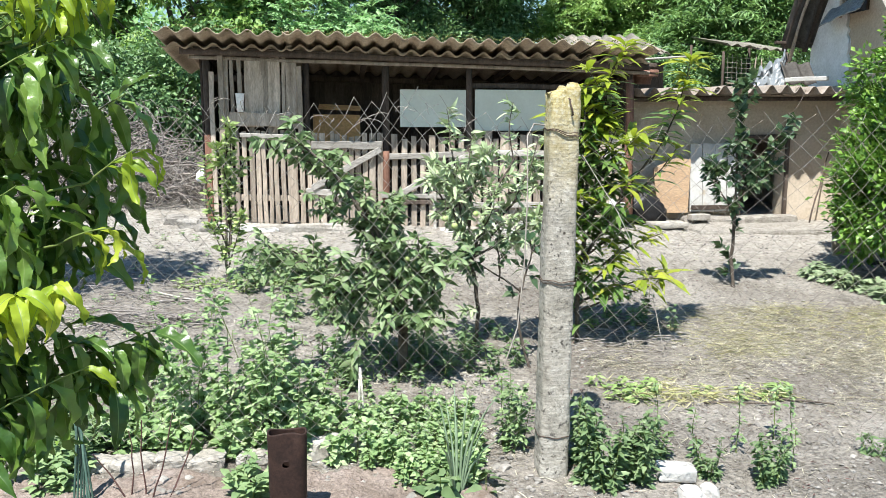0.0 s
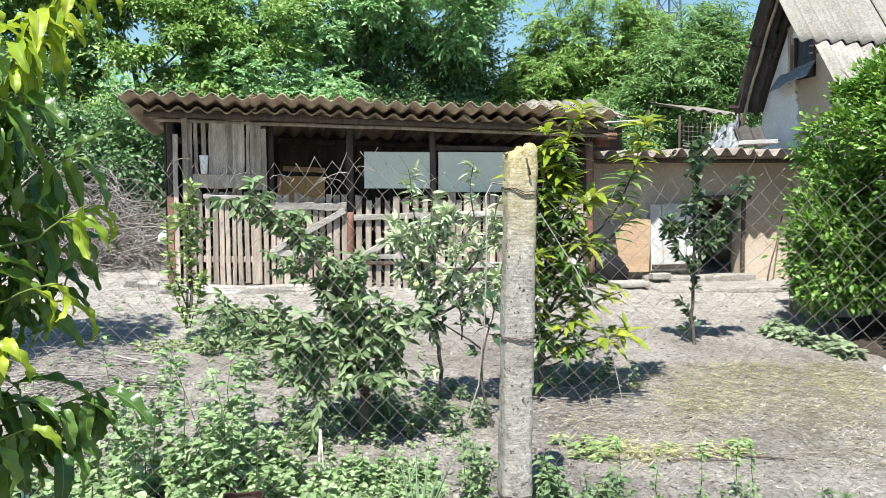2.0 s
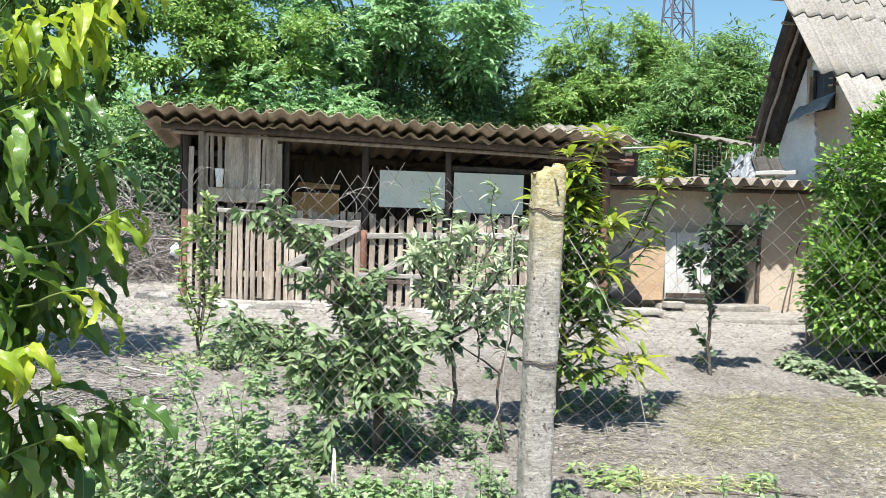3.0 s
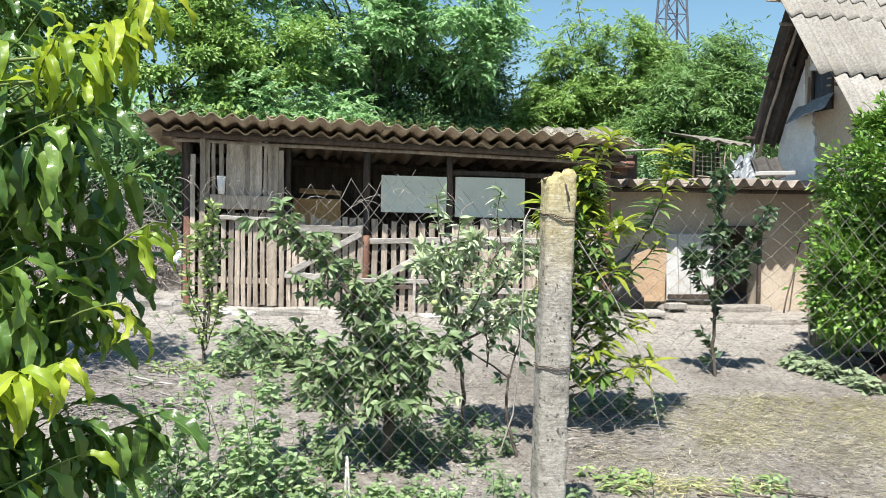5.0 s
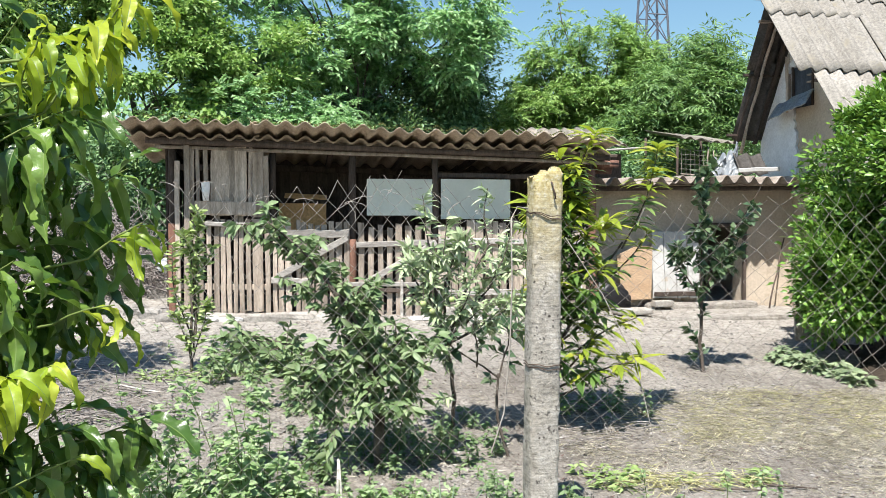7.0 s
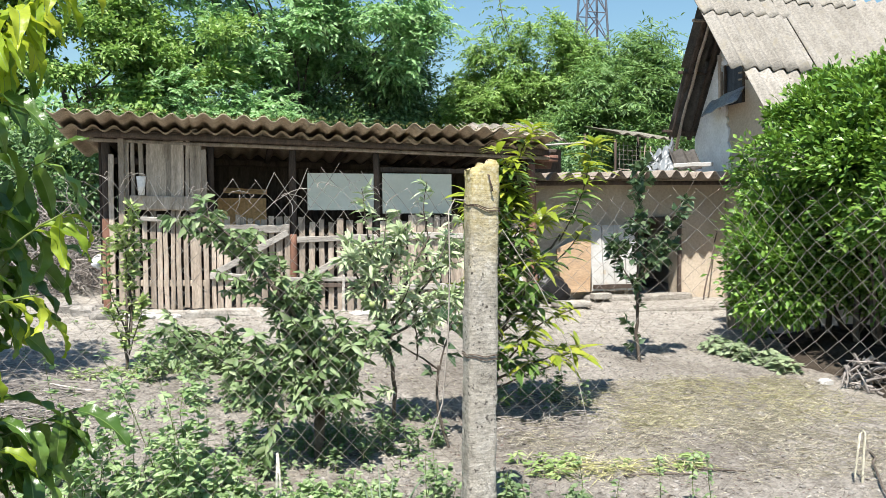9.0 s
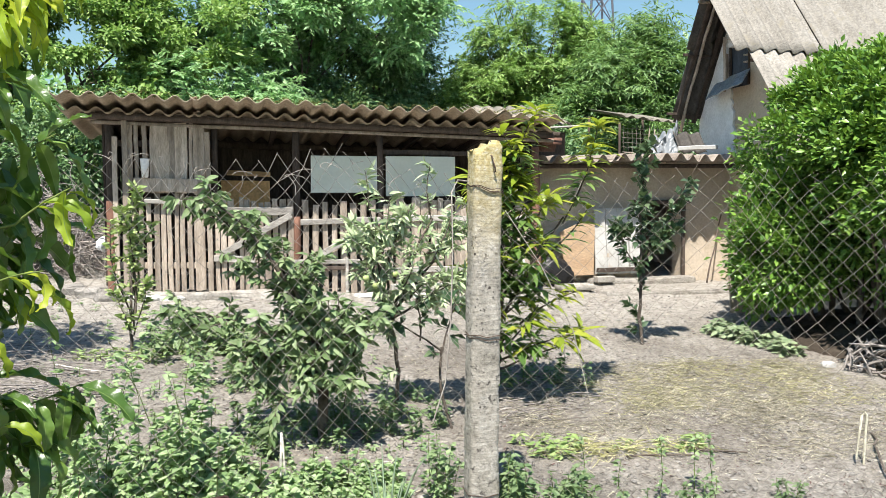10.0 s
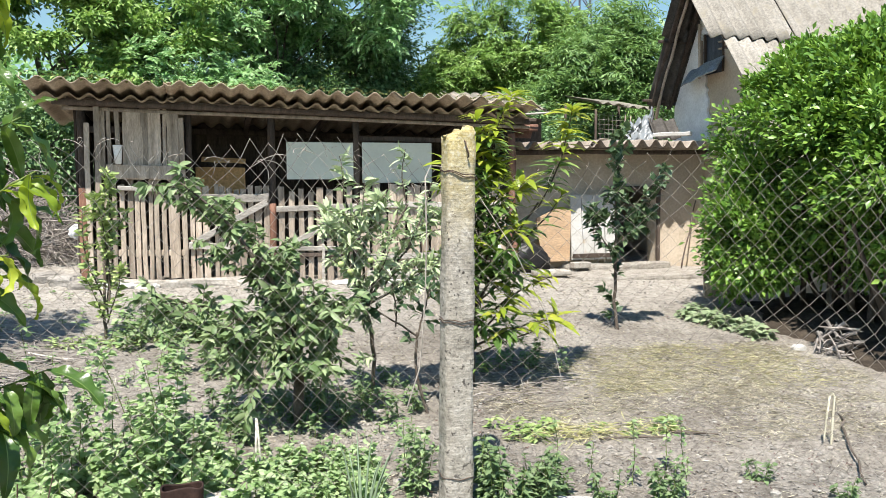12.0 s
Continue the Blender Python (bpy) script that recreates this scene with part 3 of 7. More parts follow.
    for x, w in ((-1.20, 0.036), (-1.14, 0.034), (-1.07, 0.038), (-1.00, 0.042), (-0.935, 0.04), (-0.88, 0.036), (-0.825, 0.034), (-0.765, 0.038), (-0.70, 0.04), (-0.612, 0.082)):
        slat(x, 0.535 + rnd.uniform(-0.02, 0.02), 1.45 + rnd.uniform(-0.025, 0.02), w, lean=rnd.uniform(-0.012, 0.012))
    part("shelf_board", plank((-1.19, WALL_Y - 0.045, 1.545), (-0.63, WALL_Y - 0.045, 1.535), 0.135, 0.025, seed=8), WOOD, shed, "grey plank nailed across the slats")
    part("rail", plank((-1.10, WALL_Y - 0.045, 1.395), (-0.58, WALL_Y - 0.045, 1.375), 0.045, 0.03, seed=9), RAILWOOD, shed)
    part("rail", plank((-1.38, WALL_Y + 0.025, 0.80), (-0.5, WALL_Y + 0.025, 0.78), 0.06, 0.03, seed=10), WOOD, shed)
    part("rail", plank((-1.38, WALL_Y + 0.025, 1.93), (-0.5, WALL_Y + 0.025, 1.93), 0.06, 0.03, seed=11), DARKWOOD, shed)
    # open bay with a low paling
    x = -0.45
    while x < 0.25:
        w = rnd.uniform(0.036, 0.058)
        slat(x, 0.48 + rnd.uniform(-0.02, 0.03), 1.41 + rnd.uniform(-0.035, 0.02), w, lean=rnd.uniform(-0.012, 0.012))
        x += w + rnd.uniform(0.02, 0.038)
    part("rail", plank((-0.43, WALL_Y - 0.03, 1.30), (0.25, WALL_Y - 0.03, 1.295), 0.075, 0.022, seed=12, wobble=0.008), RAILWOOD, shed)
    part("rail", plank((-0.49, WALL_Y - 0.03, 0.845), (-0.12, WALL_Y - 0.03, 0.825), 0.065, 0.022, seed=13, wobble=0.012), RAILWOOD, shed)
    part("brace", plank((-0.43, WALL_Y - 0.045, 0.88), (0.24, WALL_Y - 0.045, 1.26), 0.06, 0.02, seed=14), RAILWOOD, shed)
    # gate
    gate = part("gate", plank((0.33, WALL_Y - 0.03, 1.19), (1.10, WALL_Y - 0.03, 1.205), 0.058, 0.026, seed=15), RAILWOOD, shed, "slatted wooden gate with a diagonal brace")
    x = 0.385
    while x < 1.1:
        w = rnd.uniform(0.05, 0.066)
        part("slat", plank((x, WALL_Y, 0.44 + rnd.uniform(-0.02, 0.02)), (x + rnd.uniform(-0.012, 0.012), WALL_Y, 1.385 + rnd.uniform(-0.04, 0.04)), w, 0.018, seed=rnd.randrange(999)), WOOD, gate)
        x += w + rnd.uniform(0.028, 0.042)
    part("rail", plank((0.24, WALL_Y - 0.035, 0.80), (1.12, WALL_Y - 0.035, 0.79), 0.045, 0.028, seed=16), RAILWOOD, gate)
    part("rail", plank((0.30, WALL_Y - 0.03, 0.735), (1.10, WALL_Y - 0.03, 0.73), 0.04, 0.022, seed=17), DARKWOOD, gate)
    part("brace", plank((0.42, WALL_Y - 0.055, 0.81), (1.12, WALL_Y - 0.055, 1.21), 0.062, 0.02, seed=18), RAILWOOD, gate)
    part("stile", plank((0.775, WALL_Y - 0.05, 0.43), (0.775, WALL_Y - 0.05, 0.83), 0.03, 0.02, seed=19), RAILWOOD, gate)
    # right bays
    x = 1.2
    while x < 2.74:
        w = rnd.uniform(0.05, 0.085)
        slat(x, 0.46 + rnd.uniform(-0.02, 0.03), 1.40 + rnd.uniform(-0.05, 0.05), w, lean=rnd.uniform(-0.015, 0.015))
        x += w + rnd.uniform(0.012, 0.035)
    for z in (1.22, 0.70):
        part("rail", plank((1.15, WALL_Y - 0.03, z), (2.8, WALL_Y - 0.03, z - 0.02), 0.06, 0.025, seed=int(z * 90), segs=6), RAILWOOD, shed)
    part("sill_beam", plank((0.3, WALL_Y - 0.06, 0.455), (1.2, WALL_Y - 0.06, 0.45), 0.05, 0.04, seed=33), RAILWOOD, shed)
    # pale boards hung in the openings
    part("panel", block((0.44, 8.10, 1.475), (1.10, 8.115, 1.84), 1, 0.0, 0.003), PANEL, shed, "pale grey-white board")
    part("panel", block((1.19, 8.10, 1.44), (1.915, 8.115, 1.845), 2, 0.0, 0.003), PANEL, shed, "pale grey-white board")
    part("slab", plank((1.15, 8.16, 1.885), (2.75, 8.16, 1.88), 0.05, 0.02, seed=34, segs=6), DARKWOOD, shed)
    # back and side walls of upright boards, dark to stand for the shade inside
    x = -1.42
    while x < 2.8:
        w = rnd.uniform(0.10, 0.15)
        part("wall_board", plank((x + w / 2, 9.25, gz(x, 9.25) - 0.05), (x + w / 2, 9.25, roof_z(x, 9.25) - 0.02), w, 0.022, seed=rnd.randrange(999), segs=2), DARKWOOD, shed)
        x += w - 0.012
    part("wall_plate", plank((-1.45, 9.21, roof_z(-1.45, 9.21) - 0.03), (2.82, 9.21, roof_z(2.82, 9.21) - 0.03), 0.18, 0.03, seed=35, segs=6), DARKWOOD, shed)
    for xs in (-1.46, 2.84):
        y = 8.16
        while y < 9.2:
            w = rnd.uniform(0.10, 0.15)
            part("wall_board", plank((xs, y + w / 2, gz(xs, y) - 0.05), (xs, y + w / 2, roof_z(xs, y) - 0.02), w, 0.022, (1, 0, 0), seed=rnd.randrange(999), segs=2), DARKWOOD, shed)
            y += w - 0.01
    # roof: a front course over a back course
    fall = math.degrees(math.atan(ROOF_FALL))
    tilt = math.degrees(math.atan(-0.019))
    for i, (x, w, ph, up) in enumerate(((-1.82, 1.22, 0.1, 0.0), (-0.66, 1.13, 0.21, 0.012), (0.41, 1.13, 0.33, 0.0), (1.36, 1.0, 0.71, 0.016), (2.22, 0.70, 0.6, 0.0))):
        z = 2.315 - 0.019 * (x + 1.7) + up
        m = Matrix.Translation((x, ROOF_Y0 + rnd.uniform(-0.03, 0.02), z)) @ Euler((radians(-fall), radians(-tilt), 0)).to_matrix().to_4x4()
        ob = sheet("roof_sheet", m, shed, ASBESTOS, width=w, length=1.15, phase=ph, seed=i, rows=5)
        m2 = Matrix.Translation((x + 0.01, 7.9, z - 0.066 - ROOF_FALL * 0.3)) @ Euler((radians(-fall), radians(-tilt), 0)).to_matrix().to_4x4()
        sheet("roof_sheet", m2, shed, ASBESTOS, width=w, length=1.45, phase=ph, seed=i + 30, rows=5)
    # a moss rim on the front edge
    edge = []
    for k in range(900):
        x = rnd.uniform(-1.8, 2.85)
        edge.append((x, ROOF_Y0 + rnd.uniform(0.0, 0.05), 2.345 - 0.019 * (x + 1.7) + 0.02 * math.cos(2 * math.pi * (x + 1.73) / 0.175 + 0.6)))
    E = np.array(edge)
    D = rng.normal(size=(len(E), 3)) + [0, -0.2, 0.8]
    part("moss", leaves(E, D, rng.normal(size=(len(E), 3)), 0.018, 0.012, MOSS, "moss"), MOSS, shed, "green moss rim on the roof edge", kind="stuff")
    return shed


build_shed()


def build_shed_contents():
    box = thing("cardboard_box", (-0.2, 8.75, 1.3), "torn brown cardboard box on a shelf inside the shed", "box")
    part("body", block((-0.42, 8.5, 1.33), (0.06, 8.9, 1.60), 3, 0.006, 0.004, 2), CARD, box)
    part("flap", plank((-0.36, 8.48, 1.68), (0.06, 8.44, 1.66), 0.10, 0.006, (0, -0.6, 1), seed=41), CARD, box)
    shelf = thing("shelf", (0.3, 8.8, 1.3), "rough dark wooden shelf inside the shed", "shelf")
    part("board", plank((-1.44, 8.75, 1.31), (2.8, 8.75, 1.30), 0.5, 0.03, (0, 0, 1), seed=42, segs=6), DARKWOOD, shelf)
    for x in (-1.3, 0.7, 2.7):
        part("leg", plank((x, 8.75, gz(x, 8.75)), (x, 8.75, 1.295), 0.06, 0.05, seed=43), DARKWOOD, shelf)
    cup = new("plastic_cup")
    cup.location = (-1.085, WALL_Y - 0.09, 1.61)
    tagged(cup, "white plastic cup standing on the shed's cross plank", "cup")
    ring = [(0.0, 0.0), (0.028, 0.0), (0.034, 0.08), (0.042, 0.165), (0.046, 0.17), (0.043, 0.172), (0.039, 0.165), (0.03, 0.01), (0.0, 0.01)]
    n = 16
    V = [(-1.085 + r * math.cos(a * 2 * math.pi / n), WALL_Y - 0.09 + r * math.sin(a * 2 * math.pi / n), 1.612 + z) for r, z in ring for a in range(n)]
    F = [(i * n + a, i * n + (a + 1) % n, (i + 1) * n + (a + 1) % n, (i + 1) * n + a) for i in range(len(ring) - 1) for a in range(n)]
    part("body", raw_mesh("body", np.array(V), np.array(F), WHITEPLASTIC), WHITEPLASTIC, cup)


build_shed_contents()


# ---- low clay outbuilding ----
def prism(poly, axis, a, b):
    """A solid from a polygon given in the two other axes, between a and b along the axis."""
    bm = bmesh.new()

    def put(p, t):
        q = list(p)
        q.insert("xyz".index(axis), t)
        return bm.verts.new(q)
    A, B = [put(p, a) for p in poly], [put(p, b) for p in poly]
    n = len(poly)
    bm.faces.new(A)
    bm.faces.new(B[::-1])
    for i in range(n):
        bm.faces.new((A[i], B[i], B[(i + 1) % n], A[(i + 1) % n]))
    bmesh.ops.recalc_face_normals(bm, faces=bm.faces)
    return bm


def uneven(bm, size, amount, seed=0):
    bmesh.ops.triangulate(bm, faces=bm.faces[:])
    for _ in range(6):
        long = [e for e in bm.edges if e.calc_length() > size]
        if not long:
            break
        bmesh.ops.subdivide_edges(bm, edges=long, cuts=1)
        bmesh.ops.triangulate(bm, faces=bm.faces[:])
    for v in bm.verts:
        v.co += noise.noise_vector(v.co * 3.0 + Vector((seed, 0, 0))) * amount + noise.noise_vector(v.co * 11.0) * amount * 0.4
    return bm


def build_outbuilding():
    coop = thing("clay_outbuilding", (4.1, 9.3, 0.45), "low clay-plastered outbuilding with a dark open doorway", "outbuilding")
    y0, y1 = 8.6, 8.85
    # front wall round the doorway
    wall = prism([(2.9, 0.3), (4.30, 0.3), (4.30, 1.36), (4.885, 1.36), (4.885, 0.3), (5.495, 0.3), (5.495, 1.86), (2.9, 1.80)], "y", y0, y1)
    part("wall", uneven(wall, 0.22, 0.012), CLAYWALL, coop)
    part("wall", uneven(prism([(8.85, 0.3), (10.8, 0.3), (10.8, 1.86), (8.85, 1.8)], "x", 2.9, 3.1), 0.4, 0.01), CLAYWALL, coop)
    part("wall", uneven(prism([(3.1, 0.3), (5.27, 0.3), (5.49, 1.9), (3.1, 1.86)], "y", 10.6, 10.8), 0.4, 0.01), CLAYWALL, coop)
    part("wall", uneven(prism([(8.85, 0.3), (10.6, 0.3), (10.6, 1.9), (8.85, 1.84)], "x", 5.32, 5.49), 0.4, 0.01), CLAYWALL, coop)
    part("lintel", plank((4.22, 8.59, 1.375), (4.95, 8.59, 1.375), 0.05, 0.06, seed=51), DARKWOOD, coop)
    part("door_frame", plank((4.875, 8.585, 0.5), (4.875, 8.585, 1.36), 0.035, 0.05, seed=52), DARKWOOD, coop)
    part("door_frame", plank((4.31, 8.585, 0.5), (4.31, 8.585, 1.36), 0.035, 0.05, seed=53), DARKWOOD, coop)
    part("threshold", block((3.6, 8.38, 0.40), (4.95, 8.60, 0.50), 5, 0.03, 0.03, 3), SOIL, coop)
    part("beam", plank((2.85, 8.42, 1.775), (5.48, 8.42, 1.80), 0.05, 0.05, seed=54, segs=6), DARKWOOD, coop)
    for i, (x, w, up) in enumerate(((2.92, 0.90, 0.0), (3.74, 0.98, 0.014), (4.64, 0.82, 0.0))):
        m = Matrix.Translation((x, 8.15 + rnd.uniform(-0.02, 0.02), 1.835 + 0.018 * (x - 2.9) + up)) @ Euler((radians(0.6), radians(-1.2), 0)).to_matrix().to_4x4()
        sheet("roof_sheet", m, coop, DARKROOF, width=w, length=1.46, phase=i * 0.3, seed=60 + i, amp=0.042)
        m = Matrix.Translation((x, 9.4, 1.858 + 0.018 * (x - 2.9) + up)) @ Euler((radians(0.6), radians(-1.2), 0)).to_matrix().to_4x4()
        sheet("roof_sheet", m, coop, MOSSROOF, width=w, length=1.5, phase=i * 0.3, seed=70 + i)
    return coop


build_outbuilding()


def build_door_leaf():
    door = thing("plank_door", (3.95, 8.5, 0.54), "flaking white plank door leaning on the clay wall", "door")
    for i in range(4):
        x = 3.69 + i * 0.145
        part("plank", plank((x + 0.065, 8.47, 0.555), (x + 0.06, 8.535, 1.30), 0.138, 0.022, seed=80 + i), WHITEPAINT, door)
    part("ledge", plank((3.69, 8.455, 0.60), (4.26, 8.455, 0.60), 0.05, 0.02, seed=85), DARKWOOD, door)
    ply = thing("plywood_board", (3.45, 8.45, 0.54), "tan plywood board propped against the wall", "board")
    bm = prism([(3.24, 1.04), (3.27, 0.80), (3.33, 0.545), (3.655, 0.545), (3.665, 1.13), (3.5, 1.15)], "y", 8.46, 8.475)
    part("sheet", bm, PLY, ply)
    brick = thing("brick", (3.72, 8.3, 0.5), "pale fired brick lying on the ground", "brick")
    part("body", block((3.62, 8.28, 0.475), (3.84, 8.39, 0.54), 6, 0.005, 0.008, 2), STONE, brick)
    step = thing("clay_step", (4.4, 8.2, 0.36), "low pale worn clay step in front of the outbuilding", "step")
    part("body", block((3.45, 7.72, 0.30), (5.30, 8.40, 0.435), 8, 0.02, 0.03, 4), SOIL, step)
    stick = thing("leaning_stick", (4.98, 8.3, 0.43), "thin bare stick leaning on the clay wall", "stick")
    part("stick", rod((4.98, 8.25, 0.42), (5.38, 8.585, 1.22), 0.010, 0.007, 9, 0.006, material=DARKWOOD), DARKWOOD, stick)
    slab = thing("stone_slab", (3.2, 8.0, 0.45), "worn flat stone slab", "stone")
    part("body", block((3.02, 7.9, 0.44), (3.42, 8.1, 0.50), 7, 0.01, 0.02, 3), STONE, slab)


build_door_leaf()


# ---- gabled house ----
RIDGE = (8.45, 4.0)


def build_house():
    house = thing("house", (7.0, 8.0, 0.3), "old clay house with a steep pale corrugated roof", "house")
    sf = 1.3   # fall of the front slope
    sb = 1.87   # fall of the back slope
    X0, X1 = 5.5, 5.7
    zf = lambda y: RIDGE[1] - 0.12 - sf * (RIDGE[0] - y)
    zb = lambda y: RIDGE[1] - 0.10 - sb * (y - RIDGE[0])
    win = (8.27, 8.70, 2.74, 3.22)
    edge = [(8.52 + 0.075 * (z - 1.9) + 0.02 * math.sin(z * 5.1) + rnd.uniform(-0.025, 0.025), z) for z in np.linspace(2.72, 1.8, 18)]
    white = [(9.25, 1.72), (9.25, zb(9.25)), (8.70, zb(8.70)), (8.70, 2.74), (8.60, 2.74)] + [(float(a), float(b)) for a, b in edge] + [(8.5, 1.72)]
    part("wall", uneven(prism(white, "x", X0 - 0.012, X1), 0.25, 0.01, 3), LIMEWASH, house, "whitewashed gable plaster")
    tan = [(6.75, 0.2), (8.68, 0.2), (8.68, 2.735), (8.27, 2.735), (8.27, zf(8.27)), (6.75, zf(6.75))]
    part("wall", uneven(prism(tan, "x", X0 + 0.015, X1), 0.25, 0.012, 5), CLAYWALL, house, "bare clay gable plaster")
    part("wall", uneven(prism([(8.275, 3.225), (8.695, 3.225), (8.695, zb(8.695)), (8.45, zf(8.45)), (8.275, zf(8.275))], "x", X0, X1), 0.3, 0.006), LIMEWASH, house)
    part("wall", uneven(prism([(5.7, 0.2), (11.8, 0.2), (11.8, zf(6.75) - 0.02), (5.7, zf(6.75) - 0.02)], "y", 6.75, 6.95), 0.6, 0.01), CLAYWALL, house)
    part("wall", prism([(5.7, 0.2), (11.8, 0.2), (11.8, 2.0), (5.7, 2.0)], "y", 9.1, 9.25), CLAYWALL, house)
    part("wall", prism([(6.75, 0.2), (9.05, 0.2), (9.25, 2.0), (8.45, 3.75), (6.75, 1.65)], "x", 11.8, 12.0), CLAYWALL, house)
    w = part("window", uneven(prism([(win[0], win[2]), (win[1], win[2]), (win[1], win[3]), (win[0], win[3])], "x", 5.545, 5.555), 0.12, 0.006), SLATE, house, "attic window closed with a dark slate-blue sheet")
    part("frame", plank((5.50, 8.71, 2.70), (5.49, 8.735, 3.36), 0.045, 0.05, (-1, 0, 0), seed=90, wobble=0.006), WOOD, w, "weathered grey jamb")
    part("frame", plank((5.515, 8.645, 2.76), (5.515, 8.665, 3.24), 0.02, 0.03, (-1, 0, 0), seed=98, wobble=0.004), DARKWOOD, w)
    part("frame", plank((5.52, 8.285, 2.74), (5.52, 8.29, 3.2), 0.03, 0.04, (-1, 0, 0), seed=91), DARKWOOD, w)
    for z in (3.0, 3.08):
        part("frame", plank((5.525, 8.27, z), (5.525, 8.40, z + 0.015), 0.02, 0.02, (-1, 0, 0), seed=99), WOOD, w)
    part("sill", plank((5.36, 8.83, 2.70), (5.40, 8.19, 2.83), 0.24, 0.012, (-0.75, -0.2, 0.65), seed=92, wobble=0.028, segs=9), TIN, house, "bent grey tin sill sheet")
    # front slope: two short courses and a long one at the gable, long sheets farther on
    ang = math.atan(sf)
    L = math.hypot(1, sf)
    z_at = lambda y: RIDGE[1] - sf * (RIDGE[0] - y)
    runs = [(4.84, 1.27, 8.19, 8.50, 0.055, 0.012), (4.88, 1.13, 7.66, 8.27, 0.026, 0.010), (5.09, 1.0, 6.30, 7.76, 0.0, 0.010)]
    x = 6.02
    while x < 11.6:
        runs.append((x, 1.13, 7.2, 8.49 + rnd.uniform(-0.03, 0.03), 0.036 + 0.01 * (len(runs) % 2), 0.009))
        runs.append((x + 0.03, 1.13, 6.3, 7.34, 0.012, 0.009))
        x += 1.07
    for k, (x, wd, ya, yb, up, thick) in enumerate(runs):
        m = Matrix.Translation((x, ya + rnd.uniform(-0.01, 0.01), z_at(ya) + up)) @ Euler((ang, 0, radians(rnd.uniform(-0.6, 0.6)))).to_matrix().to_4x4()
        sheet("roof_sheet", m, house, HOUSEROOF, width=wd, length=(yb - ya) * L, seed=100 + k, amp=0.027, phase=((x - 4.84) / 0.175) % 1, rows=6, ragged=0.022 if yb > 8.3 else 0.01, thick=thick)
    # broken sheet ends lying along the ridge
    r = random.Random(93)
    x = 5.3
    while x < 11.2:
        wd = r.uniform(0.2, 0.7)
        m = Matrix.Translation((x, 8.36, z_at(8.36) + 0.068 + r.uniform(0, 0.008))) @ Euler((ang * 0.97, 0, radians(r.uniform(-1, 1)))).to_matrix().to_4x4()
        sheet("ridge_piece", m, house, HOUSEROOF, width=wd, length=r.uniform(0.12, 0.2), seed=160 + int(x * 10), rows=3, ragged=0.03, amp=0.027, phase=((x - 4.84) / 0.175) % 1)
        x += wd + r.uniform(0.1, 0.9)
    # back-slope sheets: shade of the underside is put into their dark colour
    angb = math.atan(sb)
    Lb = math.hypot(1, sb)
    for k in range(6):
        m = Matrix.Translation((5.06 + k * 1.07, RIDGE[0], RIDGE[1] + 0.0 + (k % 2) * 0.012)) @ Euler((-angb, 0, 0)).to_matrix().to_4x4()
        sheet("roof_sheet", m, house, DARKENED, width=1.13, length=0.42 * Lb, seed=140 + k, rows=4)
        m = Matrix.Translation((5.10 + k * 1.07, RIDGE[0] + 0.36, RIDGE[1] - 0.03 - sb * 0.36 + (k % 2) * 0.012)) @ Euler((-angb - 0.03, 0, 0)).to_matrix().to_4x4()
        sheet("roof_sheet", m, house, DARKENED, width=1.13, length=0.46 * Lb, seed=150 + k, rows=4)
    # rafters, battens and a loose pole under the overhanging gable edge
    # dark wood here deepens the shade under the slope
    for xr in (5.16, 5.42):
        part("rafter", plank((xr, 8.48, RIDGE[1] - 0.12), (xr, 9.28, RIDGE[1] - 0.12 - sb * 0.80), 0.045, 0.05, (-1, 0, 0), seed=94), DARKWOOD, house)
    part("pole", rod((5.22, 8.56, RIDGE[1] - 0.30), (5.24, 9.30, RIDGE[1] - 0.22 - sb * 0.81), 0.018, 0.022, 86, 0.012, 8, material=WOOD), WOOD, house, "loose weathered pole under the eave")
    for xr in (5.17, 5.42):
        part("rafter", plank((xr, 8.40, RIDGE[1] - 0.14), (xr, 6.4, RIDGE[1] - 0.14 - sf * 2.0), 0.05, 0.05, (-1, 0, 0), seed=95), DARKWOOD, house)
    for d in (0.12, 0.42, 0.78):
        part("batten", plank((5.02, 8.45 + d, RIDGE[1] - 0.06 - sb * d), (6.2, 8.45 + d, RIDGE[1] - 0.06 - sb * d), 0.045, 0.03, (0, 0, 1), seed=96), DARKWOOD if d != 0.12 else WOOD, house)
    part("batten", plank((4.74, 8.42, RIDGE[1] - 0.07), (6.2, 8.42, RIDGE[1] - 0.07), 0.035, 0.03, (0, 0, 1), seed=85), WOOD, house)
    for d in (0.3, 0.8, 1.3):
        part("batten", plank((4.96 + 0.12 * (d > 0.7), 8.45 - d, RIDGE[1] - 0.07 - sf * d), (6.2, 8.45 - d, RIDGE[1] - 0.07 - sf * d), 0.045, 0.03, (0, 0, 1), seed=97), DARKWOOD, house)
    return house


build_house()


